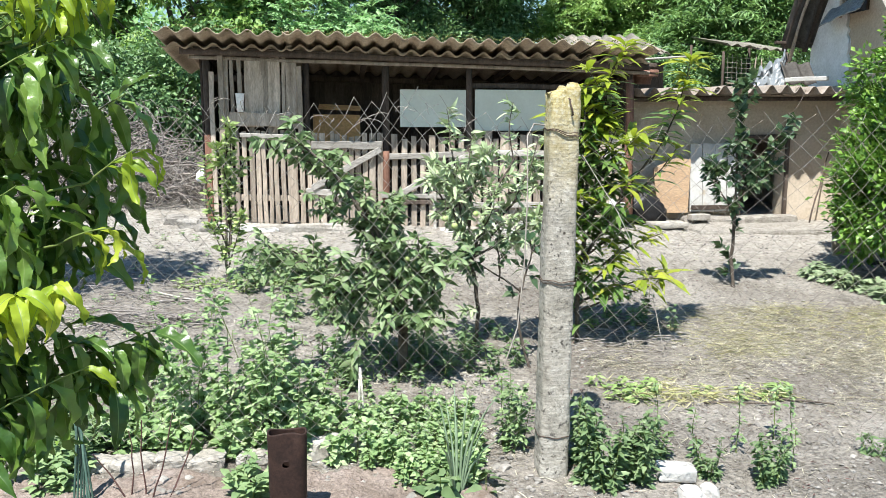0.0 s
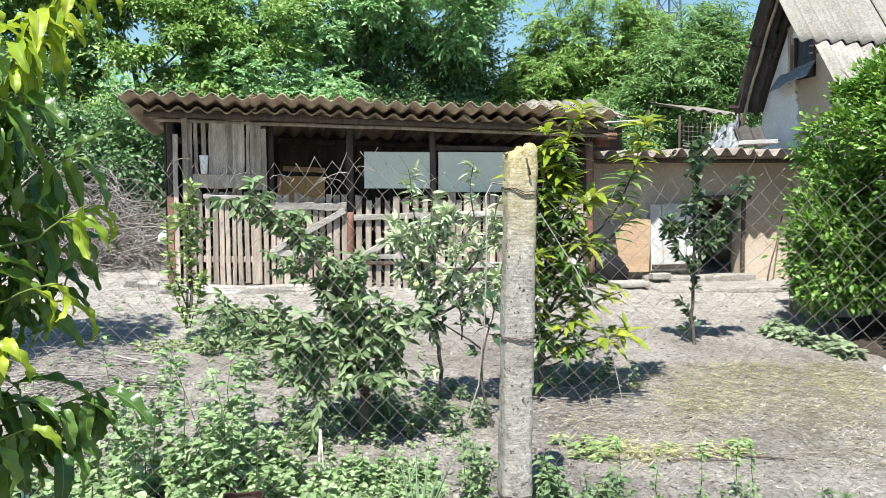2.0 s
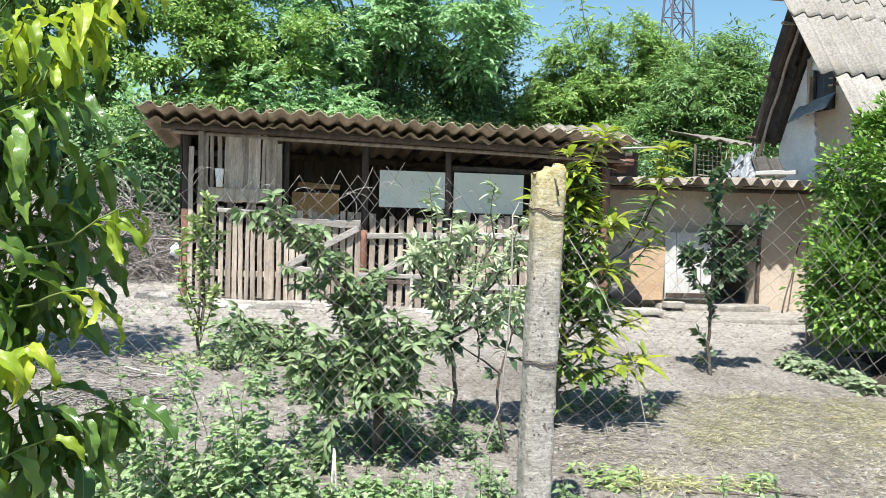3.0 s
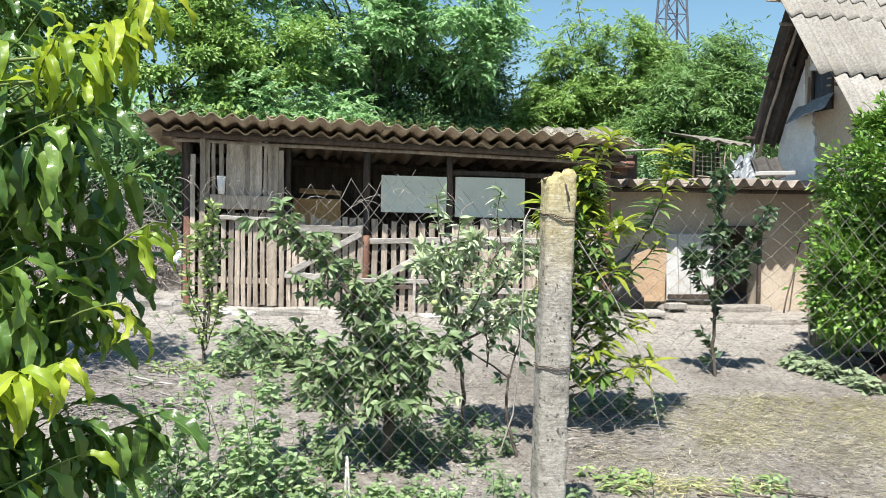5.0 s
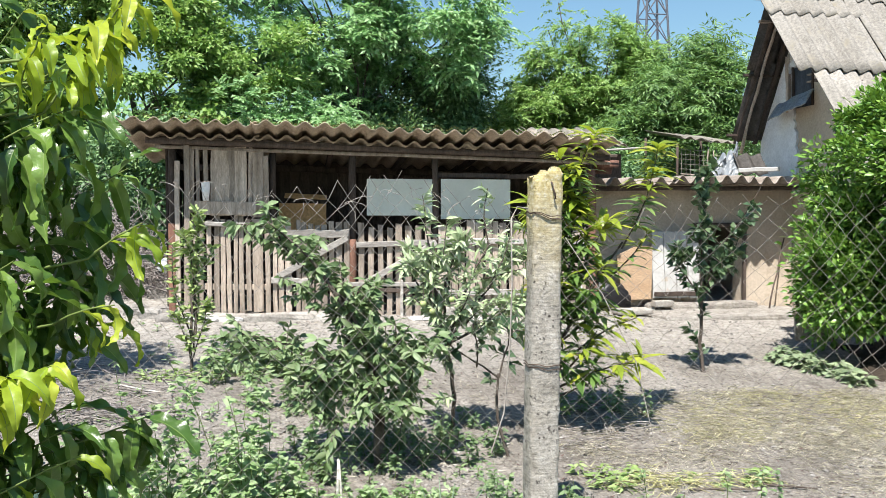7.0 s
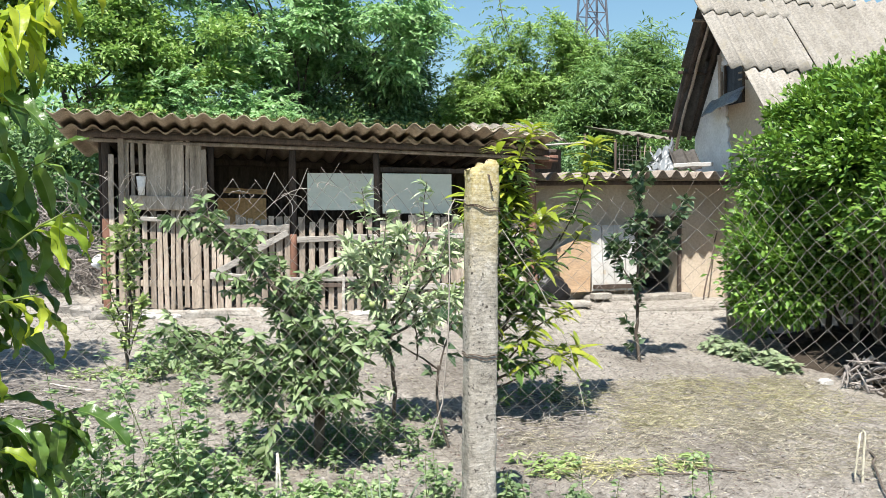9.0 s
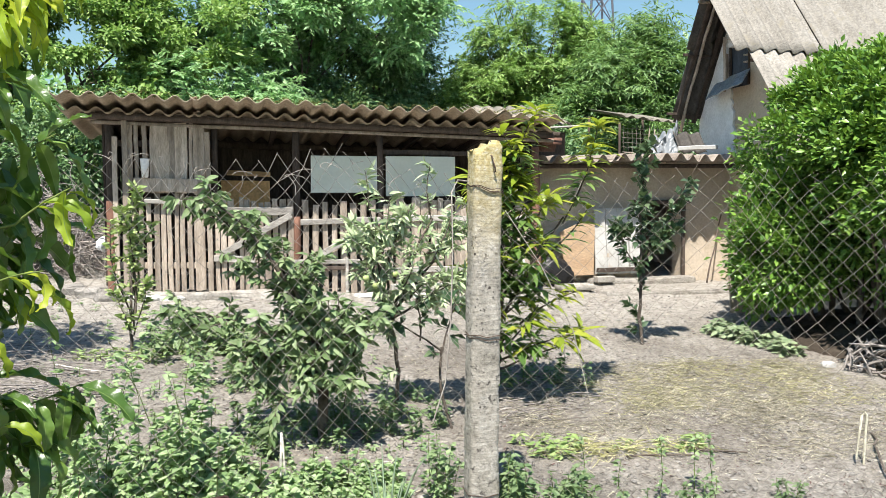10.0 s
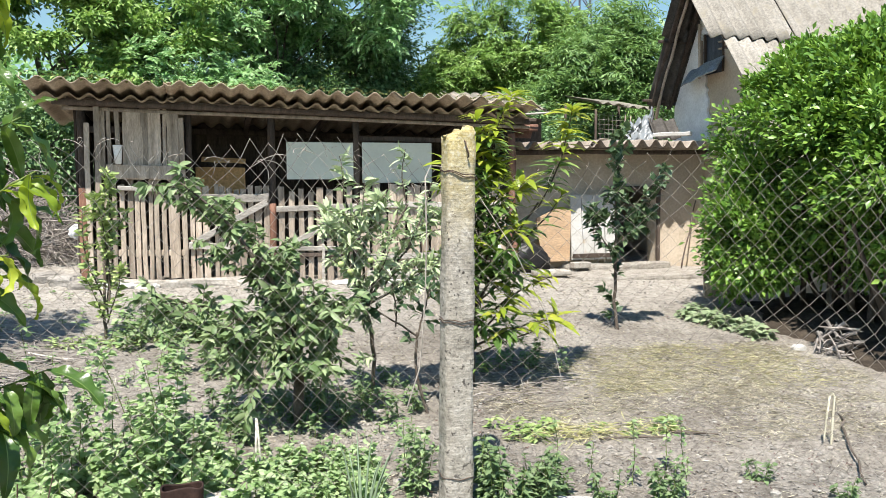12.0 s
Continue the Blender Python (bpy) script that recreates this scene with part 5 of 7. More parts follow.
def laurel_bush():
    """The dense evergreen shrub grown into a short row beside the house, hollow and dark below."""
    t = thing("evergreen_shrub", (4.9, 5.2, 0.17), "big dense glossy green shrub, dark and hollow below", "shrub")
    g = np.random.default_rng(51)
    for i in range(22):
        y = g.uniform(4.1, 6.1)
        s = limb_path((4.85 + g.uniform(-0.25, 0.3), y, 0.08), (4.8 + g.uniform(-0.75, 0.7), y + g.uniform(-0.4, 0.3), g.uniform(1.2, 2.2)), 0.032, 0.01, 7, 0.1, i)
        part("stem", tubes([s], BARK, "stem", 5), BARK, t)
    P, D = [], []
    lobes = (((5.12, 5.95, 1.68), (1.10, 0.8, 1.08), 40000, 260), ((4.97, 5.2, 1.58), (1.0, 0.75, 1.0), 32000, 210), ((4.93, 4.4, 1.5), (0.95, 0.75, 0.95), 30000, 200),
             ((5.08, 5.4, 2.1), (0.85, 0.8, 0.64), 20000, 150), ((4.15, 5.95, 1.0), (0.32, 0.4, 0.62), 8500, 60))
    for j, (c, r, n, k) in enumerate(lobes):
        p, d, _ = crown_points(c, r, n, k, 0.115, 52 + k, 0.72, 0.9)
        P.append(p)
        D.append(d)
        # shaded twigs and leaves inside
        p, d, _ = crown_points(c, [q * 0.72 for q in r], n // 5, k // 3, 0.2, 152 + k, 0.1, 0.9)
        P.append(p)
        D.append(d)
    P, D = np.concatenate(P), np.concatenate(D)
    keep = (P[:, 2] > 0.36 - 0.25 * np.clip(P[:, 1] - 5.3, 0, 1) + 0.25 * g.random(len(P)) ** 2 - 0.25 * (g.random(len(P)) < 0.05)) & (P[:, 1] < 6.7) & ~((P[:, 1] > 6.2) & (P[:, 0] > 4.72))
    P, D = P[keep], D[keep]
    m = len(P)
    D = D + g.normal(size=(m, 3)) * 0.45 + [0, 0, 0.25]
    # upright young shoots stand out of the top
    k = 900
    a = g.uniform(0, 2 * math.pi, k)
    rr = np.sqrt(g.random(k))
    cy = g.uniform(4.2, 6.1, k)
    S = np.stack([5.05 + 0.95 * rr * np.cos(a), cy + 0.3 * np.sin(a), 2.58 - 0.75 * rr ** 2 + 0.10 * g.random(k) + 0.1 * np.sin(cy * 4)], -1)
    P = np.concatenate([P, np.repeat(S, 8, 0) + g.normal(size=(k * 8, 3)) * [0.012, 0.012, 0.045]])
    D = np.concatenate([D, g.normal(size=(k * 8, 3)) * 0.55 + [0, 0, 1.0]])
    m = len(P)
    U = g.normal(size=(m, 3)) * 0.6 + [0, -0.3, 1.0]
    L = 0.056 * (0.65 + 0.7 * g.random(m))
    part("crown", leaves(P, D, U, L, L * 0.52, LEAF_LAUREL, "crown", LEAF_LONG[::2], droop=0.25), LEAF_LAUREL, t)
    # heap under the shrub; its near-black colour carries the shade below the crown
    mound = thing("shaded_leaf_heap", (4.9, 4.8, 0.1), "heap of old leaves and soil, darkened to stand for the shrub's shade", "leaf litter", kind="stuff")
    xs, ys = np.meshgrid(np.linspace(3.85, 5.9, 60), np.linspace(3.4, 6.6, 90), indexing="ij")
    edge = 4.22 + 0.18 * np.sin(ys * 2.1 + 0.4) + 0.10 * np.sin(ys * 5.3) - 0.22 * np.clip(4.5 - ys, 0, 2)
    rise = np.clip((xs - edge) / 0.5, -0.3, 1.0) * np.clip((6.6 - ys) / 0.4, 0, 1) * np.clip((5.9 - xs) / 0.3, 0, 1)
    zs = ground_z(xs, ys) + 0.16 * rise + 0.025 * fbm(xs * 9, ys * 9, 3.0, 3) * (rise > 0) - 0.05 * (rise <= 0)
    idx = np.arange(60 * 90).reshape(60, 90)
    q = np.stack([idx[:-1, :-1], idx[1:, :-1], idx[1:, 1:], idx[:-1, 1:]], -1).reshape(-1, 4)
    part("heap", raw_mesh("heap", np.stack([xs, ys, zs], -1).reshape(-1, 3), q, SHADED_MOULD), SHADED_MOULD, mound, kind="stuff")


laurel_bush()


def along(path, n, g, t0=0.15):
    """n places on a limb, with the limb's way there."""
    p = np.array([q[:3] for q in path])
    t = t0 + (1 - t0) * g.random(n)
    s = t * (len(p) - 1)
    i = np.minimum(s.astype(int), len(p) - 2)
    f = (s - i)[:, None]
    return p[i] * (1 - f) + p[i + 1] * f, unit(p[i + 1] - p[i]), t


def sapling(name, base, label, limbs, seed, leaf, material, per_m=60, trunk_r=0.014, twig=0.1, droop=0.3, tip_material=None, tip_from=0.8, category="tree", spread_out=0.9, shape=LEAF_SIMPLE, down=0.0, lift=0.25, loose=0.8, hang=0.1):
    """A young tree: limbs given from point to point, side twigs, leaves along them; the youngest leaves at the tips."""
    g = np.random.default_rng(seed)
    t = thing(name, base, label, category)
    paths, P, D, T = [], [], [], []
    for j, (a, b, r0, r1, density) in enumerate(limbs):
        lp = limb_path(a, b, r0, r1, 9, 0.07, seed + j)
        paths.append(lp)
        L = (Vector(b) - Vector(a)).length
        if density < 0:
            # a vigorous shoot: leaves stand on it directly and arch over
            n = int(-density * L)
            pp, ww, t2 = along(lp, n, g, 0.2)
            az = g.uniform(0, 2 * math.pi, n)
            P.append(pp)
            D.append(ww * (0.25 + 0.45 * t2[:, None] ** 4) + np.stack([np.cos(az), np.sin(az), g.uniform(-hang, 0.4, n)], -1))
            T.append(0.45 + 0.55 * t2)
            continue
        nt = int(L * 14 * density)
        if nt == 0:
            continue
        q, way, tt = along(lp, nt, g)
        for i in range(nt):
            w = unit(way[i] * 0.5 + g.normal(size=3) * spread_out * 0.7 + np.array([0, 0, lift]))
            l = twig * g.uniform(0.5, 1.5)
            e = q[i] + w * l
            tw = limb_path(q[i], e, 0.003, 0.0012, 4, 0.12, seed + i + 91 * j)
            paths.append(tw)
            n = max(3, int(l * per_m))
            pp, ww, t2 = along(tw, n, g, 0.1)
            P.append(pp)
            D.append(ww * (0.35 if loose < 0.8 else 1.0) + g.normal(size=(n, 3)) * loose * [1, 1, 0.4 if loose < 0.8 else 1.0] + [0, 0, -down])
            T.append(np.full(n, tt[i] if j else tt[i]))
    part("trunk", tubes(paths, BARK, "trunk", 5), BARK, t)
    P, D, T = np.concatenate(P), np.concatenate(D), np.concatenate(T)
    m = len(P)
    U = g.normal(size=(m, 3)) * (0.16 if shape is LEAF_LONG else 0.45 if hang < 0.3 else 0.75) + [0, -0.15, 1.0]
    L = leaf[0] * (0.6 + 0.8 * g.random(m)) * (0.85 + 0.35 * T)
    young = T > tip_from if tip_material else np.zeros(m, bool)
    for sel, mt, lab in ((~young, material, ""), (young, tip_material, "bright young leaves")):
        if mt and sel.any():
            part("crown", leaves(P[sel], D[sel], U[sel], L[sel], L[sel] * leaf[1], mt, "crown", shape, droop=droop), mt, t, lab)
    return t


def young_trees():
    g0 = gz(0.1, 4.13)
    boughs = [
        ((0.10, 4.12, 0.60), (-0.43, 4.02, 1.42), 0.018, 0.004, -110, 27), ((0.08, 4.12, 0.66), (-0.10, 4.05, 1.10), 0.016, 0.004, -100, 17),
        ((0.10, 4.12, 0.62), (-0.60, 4.03, 0.90), 0.015, 0.004, -90, 16), ((0.06, 4.12, 0.56), (-0.30, 3.98, 0.64), 0.012, 0.004, -90, 13),
        ((0.11, 4.12, 0.64), (0.26, 4.05, 0.76), 0.014, 0.004, -90, 13), ((0.12, 4.12, 0.60), (0.04, 4.25, 0.92), 0.014, 0.005, -90, 16),
        ((0.10, 4.12, 0.50), (0.22, 4.00, 0.50), 0.010, 0.003, -90, 12), ((0.11, 4.12, 0.62), (0.20, 3.98, 0.86), 0.010, 0.003, -90, 13), ((0.11, 4.12, 0.50), (0.02, 3.96, 0.62), 0.010, 0.003, -90, 9), ((0.10, 4.12, 0.42), (0.28, 4.10, 0.62), 0.009, 0.003, -90, 7), ((0.10, 4.12, 0.44), (-0.14, 4.02, 0.46), 0.010, 0.003, -80, 7)]
    r = random.Random(61)
    shoots = [((0.10, 4.13, g0 - 0.05), (0.11, 4.12, 0.68), 0.032, 0.022, 0)]
    for a, b, r0, r1, dense, count in boughs:
        shoots.append((a, b, r0, r1, dense))
        way = (Vector(b) - Vector(a)).normalized()
        for k in range(count):
            p = Vector(a).lerp(Vector(b), 0.15 + 0.83 * (k + r.random()) / count)
            d = way * 0.5 + Vector((r.gauss(0, 0.75), r.gauss(0, 0.6), r.gauss(0.12, 0.55)))
            shoots.append((tuple(p), tuple(p + d.normalized() * r.uniform(0.09, 0.24)), 0.004, 0.0015, -170))
    sapling("apple_tree", (0.10, 4.13, g0), "small crooked leafy apple tree on dry soil", shoots, 61, (0.048, 0.38), LEAF_APPLE, droop=0.5, shape=LEAF_OVAL, hang=0.75)
    sapling("apple_tree", (0.52, 4.55, gz(0.52, 4.55)), "pale young apple tree with upright shoots", [
        ((0.56, 4.6, gz(0.56, 4.6) - 0.04), (0.50, 4.5, 0.75), 0.013, 0.011, 0.6),
        ((0.50, 4.5, 0.7), (0.40, 4.4, 1.30), 0.012, 0.005, 1.7), ((0.40, 4.4, 1.28), (0.37, 4.4, 1.56), 0.005, 0.002, -150),
        ((0.51, 4.5, 0.7), (0.74, 4.42, 1.30), 0.012, 0.005, 1.5), ((0.74, 4.42, 1.28), (0.73, 4.4, 1.60), 0.005, 0.002, -120),
        ((0.50, 4.5, 0.75), (0.62, 4.45, 1.34), 0.010, 0.003, 1.8), ((0.50, 4.5, 0.72), (0.92, 4.5, 1.22), 0.010, 0.003, 2.0),
        ((0.50, 4.5, 0.75), (0.26, 4.45, 1.24), 0.010, 0.003, 2.0), ((0.50, 4.5, 0.72), (0.90, 4.4, 0.98), 0.009, 0.003, 2.4), ((0.70, 4.44, 1.1), (0.93, 4.4, 1.16), 0.006, 0.002, -130), ((0.62, 4.45, 0.85), (0.78, 4.36, 1.0), 0.006, 0.002, -170), ((0.66, 4.45, 0.85), (0.90, 4.38, 0.86), 0.006, 0.002, -150),
        ((0.54, 4.45, 0.85), (0.62, 4.34, 1.06), 0.006, 0.002, -170), ((0.50, 4.45, 0.78), (0.36, 4.36, 0.78), 0.006, 0.002, -150), ((0.48, 4.45, 0.9), (0.30, 4.36, 1.02), 0.006, 0.002, -150), ((0.40, 4.42, 1.0), (0.50, 4.4, 1.44), 0.006, 0.002, -90),
        ((0.74, 4.42, 1.05), (0.88, 4.4, 1.42), 0.006, 0.002, -80), ((0.50, 4.5, 0.8), (0.40, 4.4, 1.05), 0.009, 0.003, 2.2)], 62, (0.058, 0.25), LEAF_PALE, 200, twig=0.10, droop=0.5, shape=LEAF_OVAL, hang=0.5)
    sapling("quince_sapling", (0.78, 4.2, gz(0.78, 4.2)), "low dark-leaved fruit sapling beside the apple tree", [
        ((0.80, 4.2, gz(0.8, 4.2) - 0.03), (0.74, 4.2, 0.62), 0.010, 0.007, 0.3), ((0.74, 4.2, 0.60), (0.44, 4.15, 0.80), 0.006, 0.003, 1.7),
        ((0.74, 4.2, 0.60), (0.80, 4.15, 0.86), 0.006, 0.003, 1.6), ((0.62, 4.2, 0.66), (0.58, 4.1, 0.90), 0.005, 0.002, 1.5)], 66, (0.062, 0.62), LEAF_PLUM, 70, twig=0.07, droop=0.4, shape=LEAF_LONG[::2])
    g1 = gz(-1.02, 6.06)
    sapling("pear_sapling", (-1.02, 6.06, g1), "slim young fruit sapling in front of the shed", [
        ((-1.02, 6.06, g1 - 0.04), (-1.0, 6.06, 1.02), 0.012, 0.008, 0.0), ((-1.0, 6.06, 0.6), (-0.95, 6.0, 1.50), 0.009, 0.002, -190), ((-1.0, 6.06, 0.9), (-0.98, 6.0, 1.40), 0.005, 0.002, 1.6),
        ((-1.0, 6.06, 0.55), (-1.13, 6.0, 1.26), 0.007, 0.002, -170), ((-1.0, 6.06, 0.5), (-0.87, 6.1, 1.24), 0.007, 0.002, -170), ((-1.01, 6.06, 0.45), (-0.89, 6.0, 0.86), 0.006, 0.002, -220),
        ((-1.01, 6.06, 0.42), (-1.12, 6.02, 0.78), 0.006, 0.002, -200), ((-1.0, 6.06, 0.8), (-1.05, 5.98, 1.34), 0.006, 0.002, -220)], 63, (0.052, 0.36), LEAF_PEAR, 230, twig=0.07, shape=LEAF_OVAL, hang=0.4)
    g2 = gz(2.8, 5.8)
    sapling("plum_sapling", (2.8, 5.8, g2), "thin dark-leaved young plum sapling", [
        ((2.8, 5.8, g2 - 0.04), (2.78, 5.8, 0.9), 0.016, 0.011, 0.7), ((2.78, 5.8, 0.85), (2.80, 5.8, 1.82), 0.010, 0.003, 2.0),
        ((2.78, 5.8, 0.85), (3.02, 5.75, 1.2), 0.007, 0.003, 2.4), ((2.78, 5.8, 0.82), (2.60, 5.8, 1.15), 0.007, 0.003, 2.0),
        ((2.78, 5.8, 0.95), (3.1, 5.8, 1.25), 0.006, 0.002, 1.6), ((2.79, 5.8, 1.1), (3.28, 5.75, 1.75), 0.004, 0.002, 0.5)], 64, (0.064, 0.62), LEAF_PLUM, 150, twig=0.10, droop=0.35, shape=LEAF_LONG[::2])
    g3 = gz(1.18, 4.6)
    upper = [
        ((1.18, 4.6, g3 - 0.04), (1.2, 4.58, 0.8), 0.018, 0.013, 0.5), ((1.2, 4.58, 0.75), (1.30, 4.55, 1.45), 0.011, 0.006, 1.3), ((1.30, 4.55, 1.44), (1.40, 4.52, 1.93), 0.006, 0.002, -150),
        ((1.2, 4.58, 0.7), (1.58, 4.52, 1.30), 0.010, 0.006, 0.5), ((1.56, 4.52, 1.26), (1.78, 4.5, 1.86), 0.006, 0.002, -156), ((1.33, 4.55, 1.5), (1.16, 4.5, 1.80), 0.004, 0.002, -118),
        ((1.2, 4.58, 0.8), (1.42, 4.5, 1.35), 0.009, 0.003, 1.2), ((1.2, 4.58, 0.55), (1.66, 4.5, 0.86), 0.008, 0.003, -77),
        ((1.2, 4.58, 0.45), (1.60, 4.42, 0.62), 0.008, 0.003, -75), ((1.2, 4.58, 0.5), (1.36, 4.40, 0.80), 0.008, 0.003, -72), ((1.2, 4.58, 0.6), (1.06, 4.5, 1.0), 0.008, 0.003, 1.5)]
    lower = [
        ((1.2, 4.58, 0.9), (1.08, 4.55, 1.5), 0.007, 0.003, 1.2), ((1.45, 4.54, 1.05), (1.72, 4.5, 1.36), 0.006, 0.003, -55),
        ((1.2, 4.58, 0.7), (1.38, 4.4, 1.15), 0.008, 0.003, 1.8), ((1.22, 4.58, 0.9), (1.34, 4.5, 1.45), 0.007, 0.003, 1.8),
        ((1.2, 4.58, 1.0), (1.18, 4.5, 1.66), 0.007, 0.003, 1.9), ((1.2, 4.58, 0.7), (1.50, 4.6, 0.92), 0.007, 0.003, 1.5),
        ((1.2, 4.58, 0.5), (1.08, 4.5, 0.8), 0.007, 0.003, 1.8), ((1.2, 4.58, 0.4), (1.66, 4.6, 0.54), 0.007, 0.003, 0.8)]
    sapling("peach_sapling", (1.18, 4.6, g3), "young peach tree with long bright drooping leaves", upper + lower, 65, (0.112, 0.27), LEAF_PEACH_I, 120, twig=0.10, droop=0.6,
        tip_material=LEAF_YOUNG_I, tip_from=0.72, shape=LEAF_LONG, down=-0.1, lift=0.5, loose=0.6)


young_trees()


# ---- the peach tree by the camera ----
def peach_leaf_mesh(k, material):
    """One lance-shaped leaf, folded along its midrib, curling down to its tip."""
    r = random.Random(k)
    L, W = 0.126, 0.033
    n = 15
    V, F = [], []
    curl = r.uniform(0.9, 2.1)
    twist = r.uniform(-0.6, 0.6)
    x = z = 0.0
    for i in range(n + 1):
        u = i / n
        a = -curl * u
        if i:
            x += L / n * math.cos(a)
            z += L / n * math.sin(a)
        h = W / 2 * (math.sin(math.pi * (u * 0.96 + 0.03) ** 0.9) ** 0.9)
        if i == n:
            h = 0.0006
        wave = 0.0046 * math.sin(u * 21 + k) * min(1, u * 4)
        tw = twist * u
        for s in (-1, -0.55, -0.05, 0.05, 0.55, 1):
            up = abs(s) * h * 0.45 + wave * s * s * (1 if s > 0 else -1) - (0.0008 if abs(s) < 0.1 else 0)
            yy, zz = s * h, up
            V.append((x - math.sin(a) * zz, yy * math.cos(tw) - zz * math.sin(tw), z + math.cos(a) * zz + yy * math.sin(tw)))
        if i:
            b = (i - 1) * 6
            F += [(b + j, b + j + 1, b + j + 7, b + j + 6) for j in range(5)]
    me = raw_mesh("leaf", np.array(V), np.array(F), material)
    me.materials.append(RIB)
    me.polygons.foreach_set("material_index", [1 if k % 5 == 2 else 0 for k in range(len(F))])
    return me


def peach_tree():
    t = thing("peach_tree", (-1.45, 1.7, 0.05), "peach tree with long glossy hanging leaves", "tree")
    old = [peach_leaf_mesh(k, LEAF_PEACH) for k in range(9)]
    young = [peach_leaf_mesh(20 + k, LEAF_YOUNG) for k in range(5)]
    r = random.Random(71)
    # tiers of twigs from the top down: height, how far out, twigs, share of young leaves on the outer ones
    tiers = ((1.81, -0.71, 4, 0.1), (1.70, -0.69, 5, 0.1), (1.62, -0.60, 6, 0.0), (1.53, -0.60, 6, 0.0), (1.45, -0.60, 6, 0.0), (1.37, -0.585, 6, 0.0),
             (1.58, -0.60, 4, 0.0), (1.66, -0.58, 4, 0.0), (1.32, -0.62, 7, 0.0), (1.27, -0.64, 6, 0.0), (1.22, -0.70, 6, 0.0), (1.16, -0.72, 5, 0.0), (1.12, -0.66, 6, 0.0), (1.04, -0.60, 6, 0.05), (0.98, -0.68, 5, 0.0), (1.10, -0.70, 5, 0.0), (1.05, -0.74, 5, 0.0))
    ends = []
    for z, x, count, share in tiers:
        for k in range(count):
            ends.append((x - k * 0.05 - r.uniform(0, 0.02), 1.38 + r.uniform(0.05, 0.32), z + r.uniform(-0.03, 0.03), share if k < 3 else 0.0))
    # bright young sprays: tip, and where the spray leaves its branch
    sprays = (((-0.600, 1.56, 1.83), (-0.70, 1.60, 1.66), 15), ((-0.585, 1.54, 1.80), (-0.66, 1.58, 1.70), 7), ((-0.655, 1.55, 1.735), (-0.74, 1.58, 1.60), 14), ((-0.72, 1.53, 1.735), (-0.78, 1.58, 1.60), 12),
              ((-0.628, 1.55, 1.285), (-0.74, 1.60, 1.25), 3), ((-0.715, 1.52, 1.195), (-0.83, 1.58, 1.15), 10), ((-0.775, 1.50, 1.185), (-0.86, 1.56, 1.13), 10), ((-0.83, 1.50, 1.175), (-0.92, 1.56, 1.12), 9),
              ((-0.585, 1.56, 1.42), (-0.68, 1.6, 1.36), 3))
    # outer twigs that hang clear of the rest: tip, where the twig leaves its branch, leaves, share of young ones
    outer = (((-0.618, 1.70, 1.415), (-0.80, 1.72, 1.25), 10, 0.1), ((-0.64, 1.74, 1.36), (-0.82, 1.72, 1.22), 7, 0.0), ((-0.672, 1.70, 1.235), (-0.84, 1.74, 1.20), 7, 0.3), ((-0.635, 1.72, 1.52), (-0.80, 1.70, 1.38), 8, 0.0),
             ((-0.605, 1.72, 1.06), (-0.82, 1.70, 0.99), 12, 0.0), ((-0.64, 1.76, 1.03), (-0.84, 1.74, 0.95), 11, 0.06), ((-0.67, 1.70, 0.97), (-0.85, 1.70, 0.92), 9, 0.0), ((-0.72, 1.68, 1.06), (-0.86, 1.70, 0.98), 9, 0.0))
    trunk = limb_path((-1.45, 1.7, 0.0), (-1.32, 1.65, 1.0), 0.03, 0.022, 7, 0.03, 1)
    leader = limb_path((-1.32, 1.65, 0.98), (-1.25, 1.6, 1.9), 0.02, 0.008, 6, 0.03, 2)
    part("trunk", tubes([trunk, leader], BARK, "trunk", 8), BARK, t)
    spots = []
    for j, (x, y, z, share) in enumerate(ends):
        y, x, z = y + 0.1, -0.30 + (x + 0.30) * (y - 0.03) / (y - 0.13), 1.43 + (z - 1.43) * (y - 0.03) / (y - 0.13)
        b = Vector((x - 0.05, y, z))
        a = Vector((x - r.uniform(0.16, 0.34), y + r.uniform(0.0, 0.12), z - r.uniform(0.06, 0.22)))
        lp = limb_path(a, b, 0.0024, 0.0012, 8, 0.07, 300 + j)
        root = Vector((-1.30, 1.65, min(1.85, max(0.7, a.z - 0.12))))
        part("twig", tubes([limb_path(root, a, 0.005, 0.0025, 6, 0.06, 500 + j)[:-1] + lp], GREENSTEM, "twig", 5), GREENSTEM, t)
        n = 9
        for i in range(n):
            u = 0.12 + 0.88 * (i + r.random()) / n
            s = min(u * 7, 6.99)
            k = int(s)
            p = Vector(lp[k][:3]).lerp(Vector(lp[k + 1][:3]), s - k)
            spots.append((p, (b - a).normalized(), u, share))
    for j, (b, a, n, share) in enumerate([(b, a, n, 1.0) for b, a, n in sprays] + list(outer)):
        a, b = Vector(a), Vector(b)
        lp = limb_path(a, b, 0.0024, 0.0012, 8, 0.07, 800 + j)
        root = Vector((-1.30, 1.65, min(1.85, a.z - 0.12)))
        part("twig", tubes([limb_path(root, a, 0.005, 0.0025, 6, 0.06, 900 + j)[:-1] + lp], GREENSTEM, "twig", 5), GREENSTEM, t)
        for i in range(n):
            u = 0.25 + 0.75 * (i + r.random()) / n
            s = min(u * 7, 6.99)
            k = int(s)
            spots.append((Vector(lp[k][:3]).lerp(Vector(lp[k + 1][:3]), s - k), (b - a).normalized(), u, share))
    spots.sort(key=lambda q: -q[0].x)
    rest = []
